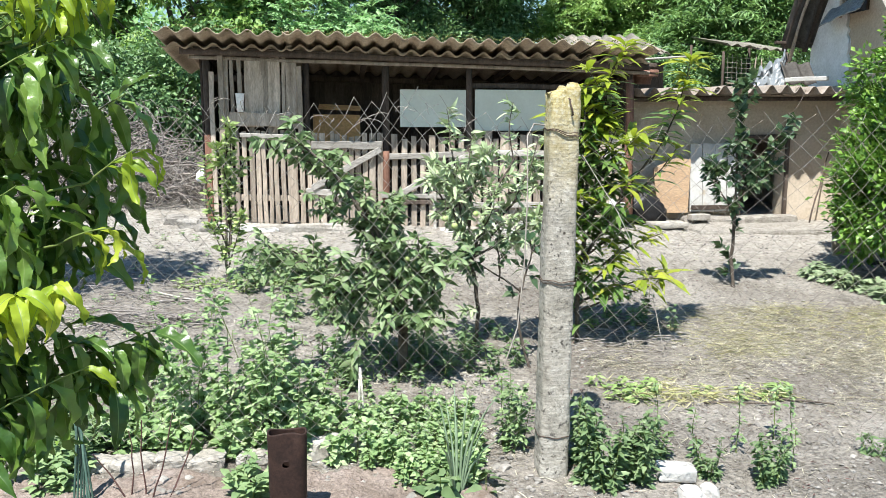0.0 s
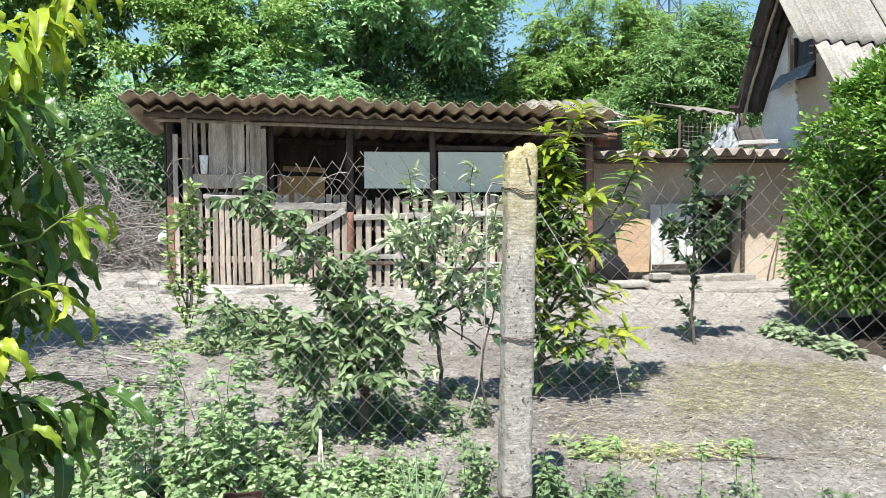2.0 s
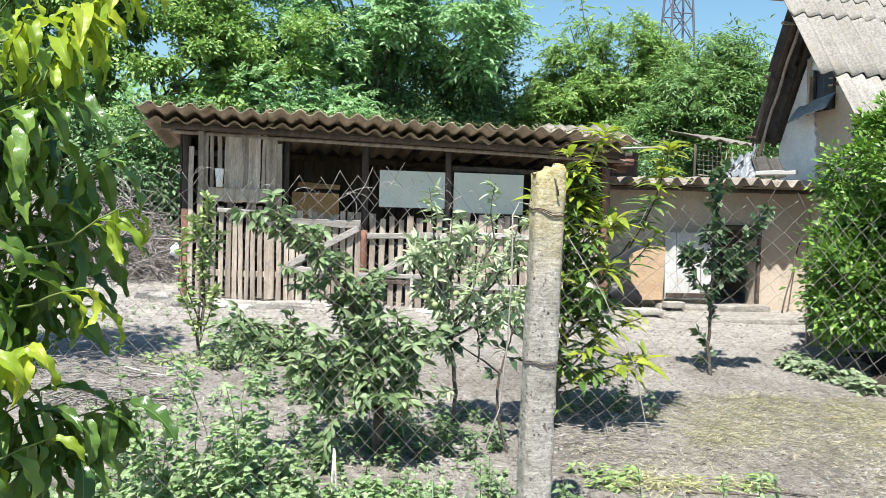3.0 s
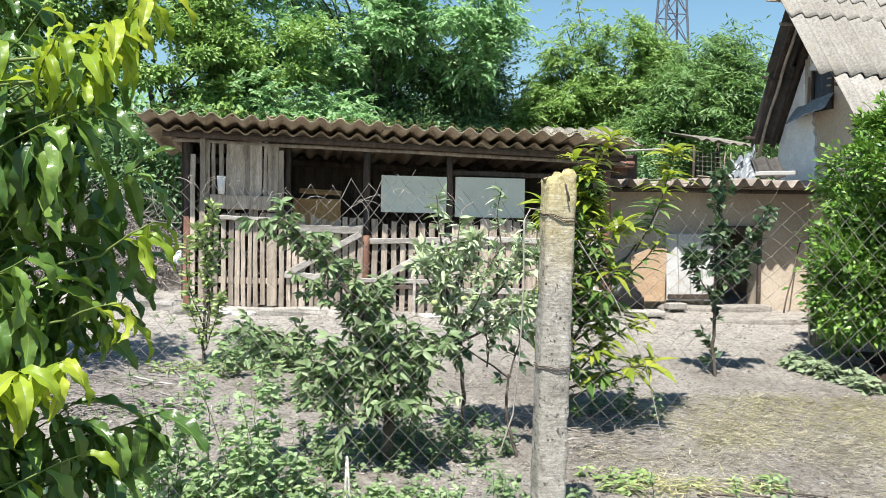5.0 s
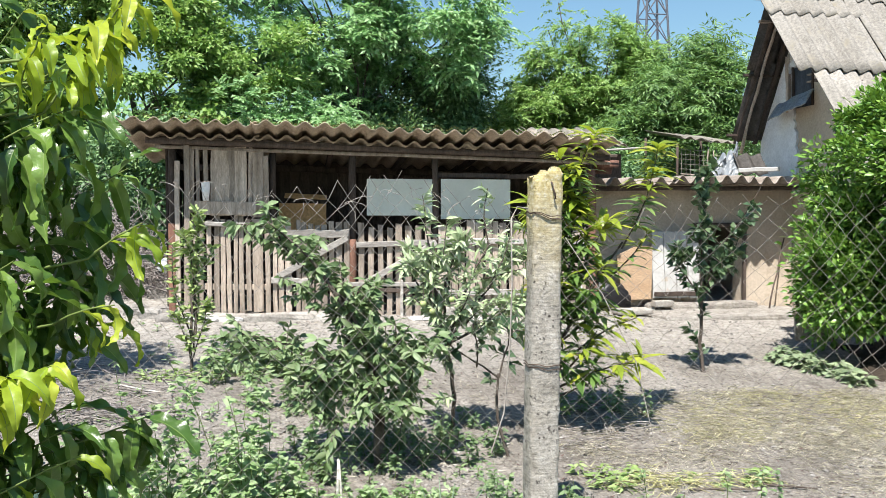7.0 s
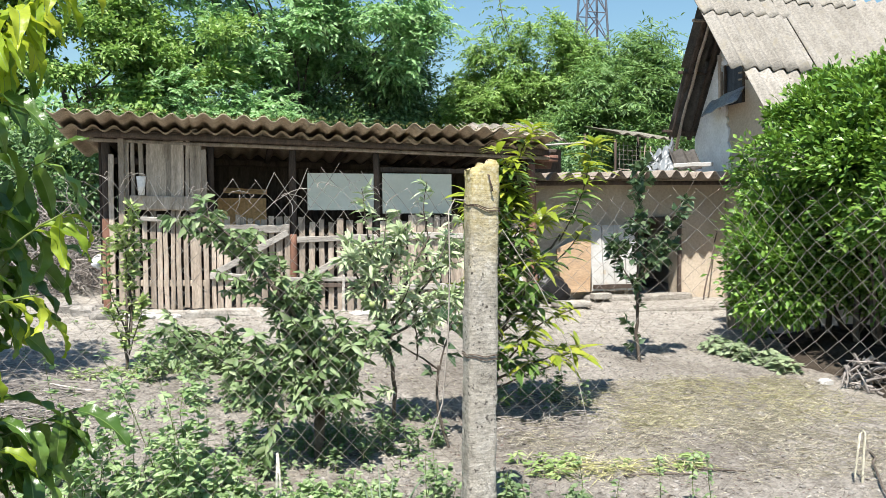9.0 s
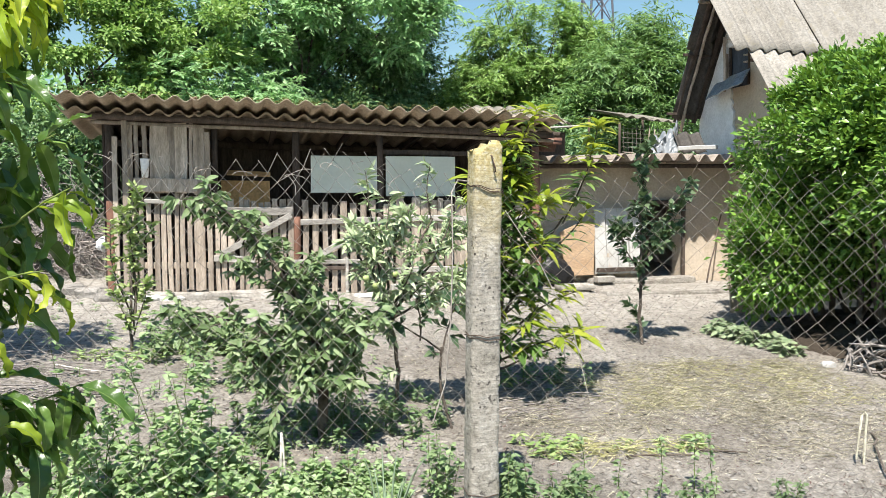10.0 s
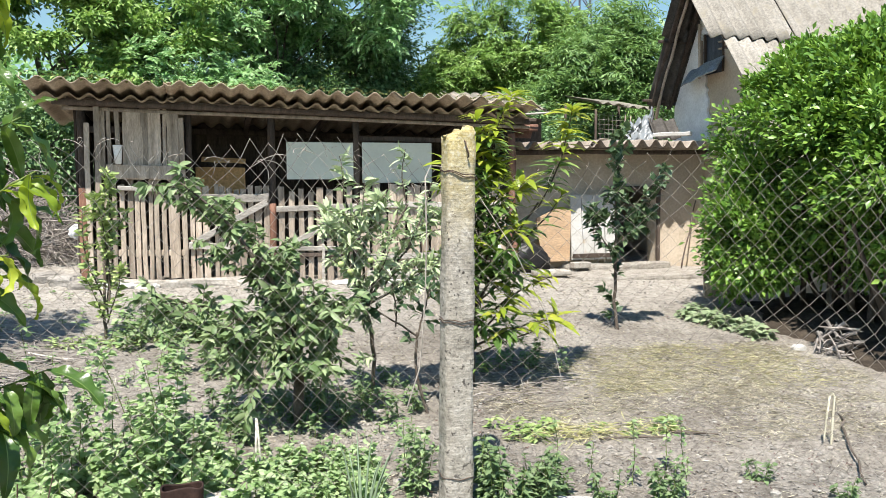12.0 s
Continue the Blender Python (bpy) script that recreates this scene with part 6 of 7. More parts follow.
    for count, (p, way, u, share) in enumerate(spots):
        is_young = u > 1 - share
        me = r.choice(young if is_young else old)
        turn = r.uniform(0, 2 * math.pi)
        out = Vector((math.cos(turn) * 0.8 + 0.05, math.sin(turn) * 0.8, 0))
        d = (way * (0.2 if u < 0.9 else 0.6) + out * r.uniform(0.5, 0.9) + Vector((0.1, 0, r.uniform(-0.95, 0.0)))).normalized()
        if is_young:
            d = (d + Vector((0.1, 0, 0.45))).normalized()
        up = Vector((r.uniform(-0.35, 0.35), r.uniform(-0.45, 0.25), 1.0))
        s = d.cross(up).normalized()
        nn = s.cross(d)
        size = r.uniform(0.72, 1.15) * (0.62 + 0.3 * r.random() if is_young else 1.0)
        m = Matrix.Translation(p) @ Matrix((d, -s, nn)).transposed().to_4x4() @ Matrix.Scale(size, 4)
        if count < 300:
            ob = new("leaf", me)
            ob.parent = t
            ob.matrix_parent_inverse = Matrix.Translation(-t.location)
            ob.matrix_basis = m
        else:
            rest.append((me, m, is_young))
    for flag, mt in ((False, LEAF_PEACH_R), (True, LEAF_YOUNG_I)):
        V, F, at = [], [], 0
        for me, m, y in rest:
            if y != flag:
                continue
            co = np.empty(len(me.vertices) * 3)
            me.vertices.foreach_get("co", co)
            V.append(co.reshape(-1, 3) @ np.array(m.to_3x3()).T + np.array(m.translation))
            f = np.empty(len(me.polygons) * 4, dtype=np.int32)
            me.loops.foreach_get("vertex_index", f)
            F.append(f.reshape(-1, 4) + at)
            at += len(me.vertices)
        if V:
            part("foliage", raw_mesh("foliage", np.concatenate(V), np.concatenate(F), mt), mt, t, "hanging peach leaves", kind="stuff")


peach_tree()


# ---- brushwood, weeds, dry grass ----
def scatter(box, n, g):
    x0, x1, y0, y1 = box
    return np.stack([g.uniform(x0, x1, n), g.uniform(y0, y1, n)], -1)


def twig_heap(name, at, size, n, label, seed, length=0.7, flat=1.0, thick=0.005, kind_of="brushwood", bend=0.14):
    """A heap of dry crooked branches."""
    g = random.Random(seed)
    paths = []
    for i in range(n):
        a = g.uniform(0, 2 * math.pi)
        rr = math.sqrt(g.random())
        x, y = at[0] + size[0] * rr * math.cos(a), at[1] + size[1] * rr * math.sin(a)
        top = size[2] * (1 - rr ** 2 * 0.8)
        z = gz(x, y) + g.uniform(0.01, max(0.03, top))
        L = length * g.uniform(0.35, 1.2)
        d = Vector((g.gauss(0, 1), g.gauss(0, 0.7), g.gauss(0, 0.45) * flat)).normalized() * L
        p = Vector((x, y, z)) - d / 2
        q = p + d
        p.z, q.z = max(p.z, gz(p.x, p.y) + 0.01), max(q.z, gz(q.x, q.y) + 0.01)
        paths.append(limb_path(p, q, thick * g.uniform(0.6, 1.7), thick * 0.3, 6, bend, seed + i))
    ob = thing(name, (at[0], at[1], gz(at[0], at[1])), label, kind_of, kind="stuff")
    part("branches", tubes(paths, TWIG, "branches", 4), TWIG, ob, kind="stuff")


def brushwood():
    twig_heap("brushwood_heap", (-2.75, 9.5), (1.35, 0.8, 0.9), 1500, "big heap of dry grey pruned branches", 401, 0.75, 1.5, 0.0058, bend=0.3)
    twig_heap("brushwood_heap", (-4.6, 9.7), (1.2, 0.9, 0.9), 900, "big heap of dry grey pruned branches", 402, 0.8, 1.4, 0.006, bend=0.3)
    twig_heap("twig_litter", (-1.62, 5.55), (0.62, 0.6, 0.05), 130, "flat litter of dry grey twigs on the soil", 403, 0.34, 0.12, 0.003)
    twig_heap("twig_litter", (-1.35, 5.0), (0.35, 0.12, 0.05), 60, "flat litter of dry grey twigs on the soil", 404, 0.4, 0.15, 0.004)
    twig_heap("root_heap", (4.08, 4.86), (0.15, 0.12, 0.22), 30, "small heap of dry roots and branches under the shrub", 405, 0.28, 1.5, 0.012)
    twig_heap("twig_litter", (1.3, 4.5), (0.45, 0.3, 0.05), 60, "dry twigs under the peach sapling", 406, 0.35, 0.15, 0.003)


brushwood()


def weeds(name, label, boxes, seed, height, leaf, material, per_plant, upright=0.6, stems=True, category="weeds", droop=0.25, lean=0.15, shape=LEAF_SIMPLE):
    """Leafy plants growing in ground rectangles; boxes: (x0, x1, y0, y1, plants)."""
    g = np.random.default_rng(seed)
    P, D, paths = [], [], []
    for x0, x1, y0, y1, n in boxes:
        for x, y in scatter((x0, x1, y0, y1), n, g):
            z = gz(x, y)
            h = height * g.uniform(0.45, 1.15)
            tip = np.array([x + g.normal() * lean * h, y + g.normal() * lean * h, z + h])
            base = np.array([x, y, z - 0.01])
            paths.append(limb_path(base, tip, 0.003, 0.001, 4, 0.08, int(g.integers(99999))))
            k = int(per_plant * g.uniform(0.6, 1.3))
            t = g.random(k) ** 0.8
            a = g.uniform(0, 2 * math.pi, k)
            reach = leaf[0] * (0.25 + 0.5 * (1 - t))
            p = base + (tip - base) * t[:, None] + np.stack([np.cos(a) * reach * 0.5, np.sin(a) * reach * 0.5, np.zeros(k)], -1)
            P.append(p)
            D.append(np.stack([np.cos(a), np.sin(a), g.uniform(-0.3, upright, k)], -1))
    P, D = np.concatenate(P), np.concatenate(D)
    P[:, 2] = np.maximum(P[:, 2], ground_z(P[:, 0], P[:, 1]) + 0.012)
    m = len(P)
    ob = thing(name, (float(P[:, 0].mean()), float(P[:, 1].mean()), float(P[:, 2].min())), label, category, kind="stuff")
    U = g.normal(size=(m, 3)) * 0.35 + [0, -0.2, 1]
    L = leaf[0] * (0.55 + 0.8 * g.random(m))
    part("leaves", leaves(P, D, U, L, L * leaf[1], material, "leaves", shape, fold=0.12, droop=droop), material, ob, kind="stuff")
    if stems:
        part("stems", tubes(paths, GREENSTEM, "stems", 3), GREENSTEM, ob, kind="stuff")


HEART = ((0.0, 0.25), (0.25, 0.52), (0.65, 0.33), (1.0, 0.0))


def all_weeds():
    weeds("bindweed_patch", "tall tangled light green weeds by the fence", [(-1.0, -0.72, 3.35, 3.75, 6), (-0.72, -0.30, 3.3, 3.8, 27)], 501, 0.42, (0.036, 0.72), LEAF_WEED, 56, shape=HEART)
    weeds("bindweed_patch", "low dense light green weeds along the fence", [(-1.15, -0.25, 3.28, 3.75, 100), (-0.25, 0.02, 3.2, 3.55, 20)], 502, 0.16, (0.040, 0.74), LEAF_WEED, 36, shape=HEART)
    weeds("tall_weed", "tall thin weeds climbing through the netting", [(-0.98, -0.80, 3.3, 3.5, 4), (-0.86, -0.70, 3.4, 3.6, 4), (-0.62, -0.44, 3.3, 3.5, 8)], 503, 0.70, (0.036, 0.66), LEAF_WEED, 66, shape=HEART)
    weeds("clover_patch", "low dense bright green leafy patch", [(-0.14, 0.36, 3.15, 3.62, 120), (-0.02, 0.28, 2.98, 3.2, 24)], 504, 0.13, (0.03, 0.62), LEAF_WEED, 44)
    weeds("garden_weed", "broad-leaved dusty green weeds on the soil", [(-1.5, -1.2, 3.05, 3.5, 42), (-0.62, -0.48, 2.9, 3.1, 9)], 505, 0.14, (0.038, 0.6), LEAF_DUSTY, 42, shape=HEART)
    weeds("garden_weed", "broad dusty green leaves beside the onion", [(0.06, 0.32, 2.9, 3.05, 7)], 506, 0.10, (0.075, 0.62), LEAF_NETTLE, 8, shape=HEART)
    weeds("garden_weed", "slender weeds beside the concrete post", [(0.44, 0.54, 3.25, 3.5, 9)], 508, 0.34, (0.035, 0.5), LEAF_DUSTY, 50)
    weeds("garden_weed", "flattened fresh green weeds on the soil", [(1.08, 1.36, 3.72, 3.95, 14), (1.4, 2.0, 3.7, 3.8, 9)], 511, 0.07, (0.055, 0.3), LEAF_CUT, 18, upright=0.4, stems=False)
    weeds("garden_weed", "low green weeds in front of the shed", [(-0.95, -0.25, 5.7, 6.4, 46), (-0.6, 0.1, 5.0, 5.6, 26)], 512, 0.22, (0.055, 0.5), LEAF_APPLE, 42)
    weeds("garden_weed", "thin yellow-green weeds on the soil", [(-1.4, -0.3, 5.7, 6.0, 34)], 513, 0.06, (0.045, 0.4), LEAF_CUT, 14)
    weeds("garden_weed", "dark low weeds under the apple tree", [(-0.35, 0.30, 3.95, 4.5, 30), (0.2, 0.75, 4.05, 4.75, 26), (1.25, 1.9, 4.7, 5.25, 16)], 514, 0.16, (0.036, 0.5), LEAF_NETTLE, 40)
    weeds("seedlings", "sparse small weeds on trampled soil", [(-1.8, 0.6, 3.9, 5.6, 110), (-1.2, 0.4, 3.6, 4.6, 90), (-3.0, -1.2, 6.0, 8.0, 40)], 515, 0.07, (0.032, 0.45), LEAF_DUSTY, 12)
    weeds("cut_branches", "wilting cut branches with pale green leaves", [(3.60, 3.76, 5.95, 6.15, 12), (3.66, 3.82, 5.65, 5.95, 18), (3.74, 3.90, 5.30, 5.65, 20)], 516, 0.10, (0.07, 0.5), LEAF_WILT, 26, upright=0.5, shape=HEART)
    weeds("creeper", "green creeper on the ground under the netting", [(-1.6, -1.0, 3.5, 4.4, 30)], 517, 0.10, (0.05, 0.6), LEAF_DUSTY, 16)


all_weeds()


def single_weed(x, y, h, stems, wide, seed, label, leaf=0.032, material=None, bare=0.0):
    """One weed: a few upright stems with small toothed leaves all the way up."""
    g = np.random.default_rng(seed)
    material = material or LEAF_NETTLE
    z = gz(x, y)
    ob = thing("weed", (x, y, z), label, "weed", "single weeds beside the post")
    P, D = [], []
    for s in range(stems):
        a = g.uniform(0, 2 * math.pi)
        hh = h * g.uniform(0.55, 1.0) if s else h
        foot = (x + wide * 0.35 * math.cos(a) * g.random(), y + wide * 0.35 * math.sin(a) * g.random(), z - 0.01)
        lp = limb_path(foot, (foot[0] + wide * math.cos(a) * 0.4, foot[1] + wide * math.sin(a) * 0.4, z + hh), 0.003, 0.0012, 7, 0.06, seed + s)
        part("stem", tubes([lp], GREENSTEM, "stem", 4), GREENSTEM, ob)
        n = int(hh / (0.0042 if stems > 1 else 0.007))
        p, w, t = along(lp, n, g, bare)
        b = g.uniform(0, 2 * math.pi, n)
        reach = 0.5 + 0.9 * (1 - t)
        P.append(p + np.stack([np.cos(b), np.sin(b), np.zeros(n)], -1) * (reach * leaf * 0.7 * g.random(n))[:, None])
        D.append(np.stack([np.cos(b), np.sin(b), g.uniform(-0.35, 0.55, n)], -1))
    P, D = np.concatenate(P), np.concatenate(D)
    P[:, 2] = np.maximum(P[:, 2], z + 0.012)
    m = len(P)
    U = g.normal(size=(m, 3)) * 0.35 + [0, -0.2, 1]
    l = leaf * (0.55 + 0.8 * g.random(m))
    part("foliage", leaves(P, D, U, l, l * 0.58, material, "foliage", HEART, droop=0.3), material, ob)


def single_weeds():
    dark = "leafy dusty green weed growing by the concrete post"
    small = "small leafy green weed on bare soil"
    thin = "thin upright weed on bare soil"
    for i, (x, y, h, s, w) in enumerate(((0.72, 3.0, 0.34, 6, 0.09), (0.78, 2.93, 0.26, 6, 0.10), (0.88, 3.02, 0.24, 5, 0.10), (0.95, 2.97, 0.27, 5, 0.09), (0.74, 3.16, 0.30, 4, 0.08), (0.98, 3.12, 0.22, 4, 0.08))):
        single_weed(x, y, h, s, w, 700 + 31 * i, dark)
    for i, (x, y, h, s, w) in enumerate(((1.24, 2.98, 0.17, 5, 0.09), (1.46, 2.92, 0.21, 7, 0.10), (1.52, 2.98, 0.15, 4, 0.08), (1.10, 3.16, 0.16, 3, 0.06), (2.06, 3.1, 0.10, 4, 0.09), (2.3, 2.85, 0.12, 4, 0.08))):
        single_weed(x, y, h, s, w, 900 + 31 * i, small, 0.028)
    for i, (x, y, h) in enumerate(((1.06, 3.14, 0.34), (1.46, 3.2, 0.30), (1.66, 3.12, 0.34), (1.70, 3.3, 0.26), (1.26, 3.14, 0.22), (1.62, 3.04, 0.18))):
        single_weed(x, y, h, 1, 0.03, 1100 + 31 * i, thin, 0.026, LEAF_DUSTY, 0.1)


single_weeds()


def straw(name, label, boxes, seed, L, material, height=0.05, width=0.004):
    """Dry blades lying across one another."""
    g = np.random.default_rng(seed)
    P = np.concatenate([scatter(b[:4], b[4], g) for b in boxes])
    rim = np.concatenate([np.maximum(np.abs(q[:, 0] - (b[0] + b[1]) / 2) / (b[1] - b[0]), np.abs(q[:, 1] - (b[2] + b[3]) / 2) / (b[3] - b[2])) * 2 for b, q in zip(boxes, np.split(P, np.cumsum([b[4] for b in boxes])[:-1]))])
    keep = fbm(P[:, 0] * 2.2, P[:, 1] * 3.0, seed * 0.1, 3) + g.normal(size=len(P)) * 0.25 > -0.25 + 1.3 * np.clip(rim - 0.55, 0, 1) * (np.array([b[1] - b[0] for b in boxes]).max() < 4)
    P = P[keep]
    m = len(P)
    z = ground_z(P[:, 0], P[:, 1]) + 0.008 + height * g.random(m) ** 2
    a = g.uniform(0, 2 * math.pi, m)
    D = np.stack([np.cos(a), np.sin(a) * 0.7, g.normal(size=m) * 0.22], -1)
    l = L * (0.4 + 0.9 * g.random(m))
    ob = thing(name, (float(P[:, 0].mean()), float(P[:, 1].mean()), float(z.min())), label, "dry grass", kind="stuff")
    U = g.normal(size=(m, 3)) * 0.3 + [0, 0, 1]
    part("blades", leaves(np.column_stack([P, z]), D, U, l, np.full(m, width), material, "blades", droop=0.12), material, ob, kind="stuff")


straw("mown_grass", "dry yellow mown grass strewn over the soil", [(1.7, 3.9, 4.05, 5.25, 15000), (2.1, 3.7, 3.45, 4.4, 6500), (1.15, 2.4, 3.85, 4.65, 4500)], 601, 0.09, STRAW, 0.012, 0.0019)
straw("grass_strip", "flattened strip of fresh green cut grass", [(1.06, 1.5, 3.66, 3.98, 700), (1.4, 2.05, 3.66, 3.80, 500)], 605, 0.12, LEAF_HAY, 0.05, 0.005)
straw("mown_grass", "greenish mown grass strewn over the soil", [(1.7, 3.8, 4.2, 5.3, 6000)], 602, 0.09, LEAF_HAY, 0.018, 0.002)
straw("straw_litter", "thin dry stalks and chaff on bare soil", [(-2.6, 3.6, 2.7, 8.0, 8500)], 603, 0.07, STRAW, 0.004, 0.003)
straw("twig_litter", "dark thin stalks and chaff on bare soil", [(0.7, 3.4, 2.7, 4.2, 1300), (-2.2, 3.2, 3.2, 8.2, 5500)], 604, 0.045, BARK, 0.004, 0.0035)
straw("leaf_litter", "crumbled brown leaf bits on bare soil", [(-2.4, 3.6, 2.7, 5.0, 2200), (-2.4, 4.2, 5.0, 8.2, 2600)], 606, 0.03, REDCANE, 0.004, 0.006)


def clods():
    """Small lumps of dry earth strewn over the ground."""
    g = np.random.default_rng(611)
    ico = bmesh.new()
    bmesh.ops.create_icosphere(ico, subdivisions=1, radius=1)
    ico.verts.ensure_lookup_table()
    bv = np.array([v.co[:] for v in ico.verts])
    bf = np.array([[v.index for v in f.verts] for f in ico.faces])
    ico.free()
    n = 13500
    xy = np.concatenate([scatter((-2.6, 3.8, 2.6, 4.8), 8000, g), scatter((-3.0, 4.5, 4.8, 8.4), n - 8000, g)])
    r = 0.003 + 0.011 * g.random(n) ** 4
    z = ground_z(xy[:, 0], xy[:, 1]) + 0.004
    q = unit(bv)[None] * (1 + g.normal(size=(n, len(bv), 1)) * 0.22) * r[:, None, None] * np.array([1.2, 1.0, 0.7])
    V = (q + np.column_stack([xy, z])[:, None]).reshape(-1, 3)
    F = (bf[None] + (np.arange(n) * len(bv))[:, None, None]).reshape(-1, 3)
    k = 210
    big = np.concatenate([scatter((0.28, 0.56, 2.95, 3.5), 90, g), scatter((-0.35, 0.08, 2.85, 3.2), 50, g), scatter((-1.0, -0.45, 2.8, 3.15), 70, g)])
    rb = 0.006 + 0.018 * g.random(k) ** 2.5
    qb = unit(bv)[None] * (1 + g.normal(size=(k, len(bv), 1)) * 0.2) * rb[:, None, None] * np.array([1.2, 1.0, 0.75])
    V = np.concatenate([V, (qb + np.column_stack([big, ground_z(big[:, 0], big[:, 1]) + rb * 0.3])[:, None]).reshape(-1, 3)])
    F = np.concatenate([F, (bf[None] + ((n + np.arange(k)) * len(bv))[:, None, None]).reshape(-1, 3)])
    ob = thing("earth_clods", (0.5, 5.0, 0.1), "small dry lumps of earth on the ground", "soil", kind="stuff")
    part("lumps", raw_mesh("lumps", V, F, CLOD, False), CLOD, ob, kind="stuff")


clods()


def dug_bed():
    """Loose reddish soil, turned over, in front of the edging stones."""
    nx, ny = 190, 74
    X, Y = np.meshgrid(np.linspace(-1.55, 0.40, nx), np.linspace(2.5, 3.24, ny))
    edge = np.minimum(np.minimum(X + 1.55, 0.40 - X), np.minimum(Y - 2.5, 3.24 - Y)) + 0.05 * fbm(X * 7, Y * 7, 3, 3)
    rise = np.clip(edge / 0.10, 0, 1)
    lumps = 0.013 * fbm(X * 9, Y * 9, 5, 4) + 0.009 * np.abs(fbm(X * 34, Y * 34, 8, 3))
    Z = ground_z(X, Y) - 0.03 + rise * (0.042 + lumps)
    k = np.arange(nx * ny).reshape(ny, nx)
    F = np.stack([k[:-1, :-1], k[:-1, 1:], k[1:, 1:], k[1:, :-1]], -1).reshape(-1, 4)
    bed = thing("dug_soil", (-0.6, 2.87, 0.06), "loose reddish brown dug soil in front of edging stones", "soil", kind="stuff")
    part("surface", raw_mesh("surface", np.stack([X, Y, Z], -1).reshape(-1, 3), F, DUG), DUG, bed, kind="stuff")


dug_bed()


# ---- small things on the ground ----
def boulder(name, at, size, seed, label, material=None, turn=0.0, category="stone"):
    bm = bmesh.new()
    bmesh.ops.create_icosphere(bm, subdivisions=3, radius=1)
    R = Matrix.Rotation(turn, 3, "Z")
    for v in bm.verts:
        c = v.co.copy()
        b = Vector([math.copysign(abs(x) ** 0.55, x) for x in c])
        b += noise.noise_vector(c * 1.6 + Vector((seed, seed, 0))) * 0.28 + noise.noise_vector(c * 5 + Vector((0, seed, 0))) * 0.07
        v.co = R @ Vector((b.x * size[0], b.y * size[1], b.z * size[2])) + Vector(at)
    ob = thing(name, (at[0], at[1], at[2] - size[2]), label, category)
    part("body", bm, material or STONE, ob)


def stones():
    w = "pale weathered stone lying on the soil"
    slab = thing("stone", (1.10, 3.0, 0.075), "pale angular white stone by the fence", "stone")
    bm = block((-0.075, -0.05, -0.035), (0.075, 0.05, 0.026), 3, 0.016, 0.012, 2)
    for v in bm.verts:
        v.co = Matrix.Rotation(-0.2, 3, "Z") @ Matrix.Rotation(0.12, 3, "Y") @ v.co + Vector((1.10, 3.0, 0.095))
    part("body", bm, PALESTONE, slab)
    boulder("stone", (1.09, 2.84, 0.06), (0.046, 0.045, 0.04), 2, "pale rounded white stone by the fence", PALESTONE)
    boulder("stone", (1.17, 2.85, 0.055), (0.034, 0.04, 0.046), 3, "pale rounded white stone by the fence", PALESTONE)
    boulder("stone", (-0.30, 3.30, 0.145), (0.075, 0.05, 0.055), 4, w, turn=0.3)
    boulder("stone", (-0.16, 3.32, 0.145), (0.06, 0.05, 0.045), 5, w)
    for i, (x, s) in enumerate(((-1.20, 0.10), (-1.04, 0.09), (-0.90, 0.08), (-0.76, 0.07), (-0.58, 0.07))):
        y = 3.26 - 0.02 * (i % 2)
        boulder("edging_stone", (x, y, gz(x, y) + 0.008), (s, 0.055, 0.036), 10 + i, "flat pale edging stone half sunk in soil", STONE, turn=0.1 * (i % 3 - 1))
    foot = thing("footing_strip", (-0.7, 7.9, 0.4), "rough pale clay footing along the slatted wall", "footing")
    part("body", block((-1.36, 7.78, 0.36), (0.28, 8.0, gz(-0.5, 7.9) + 0.055), 9, 0.03, 0.03, 4), STONE, foot)
    foot = thing("footing_strip", (1.9, 7.95, 0.4), "pale rough plank lying along the foot of the wall", "plank")
    part("body", plank((1.2, 7.93, gz(1.2, 7.9) + 0.06), (2.75, 7.95, gz(2.75, 7.9) + 0.07), 0.09, 0.05, seed=77, segs=6), STONE, foot)
    for i, (x, y, s) in enumerate(((-1.42, 7.82, 0.10), (-1.60, 7.95, 0.11), (-1.50, 8.10, 0.10), (-1.75, 8.15, 0.12))):
        boulder("footing_block", (x, y, gz(x, y) + 0.022), (s, 0.08, 0.045 + 0.02 * (i % 2)), 90 + i, "rough pale block at the corner of the shed", CLOD, 0.1 * i)
    for i, (x, s) in enumerate(((-1.12, 0.18), (-0.86, 0.12), (0.2, 0.15), (0.95, 0.14), (1.4, 0.16))):
        boulder("slab_stone", (x, 7.83, gz(x, 7.83) - 0.005), (s, 0.11, 0.035), 50 + i, "flat pale footing stone in front of the shed", PALESTONE, turn=0.05 * i)
    boulder("white_stone", (3.90, 5.03, gz(3.9, 5.03) + 0.015), (0.05, 0.035, 0.025), 72, "small white stone beside the dry roots", PALESTONE)
    boulder("white_stone", (2.02, 2.95, gz(2.02, 2.95) + 0.01), (0.022, 0.018, 0.015), 71, "small white stone on the soil")


stones()


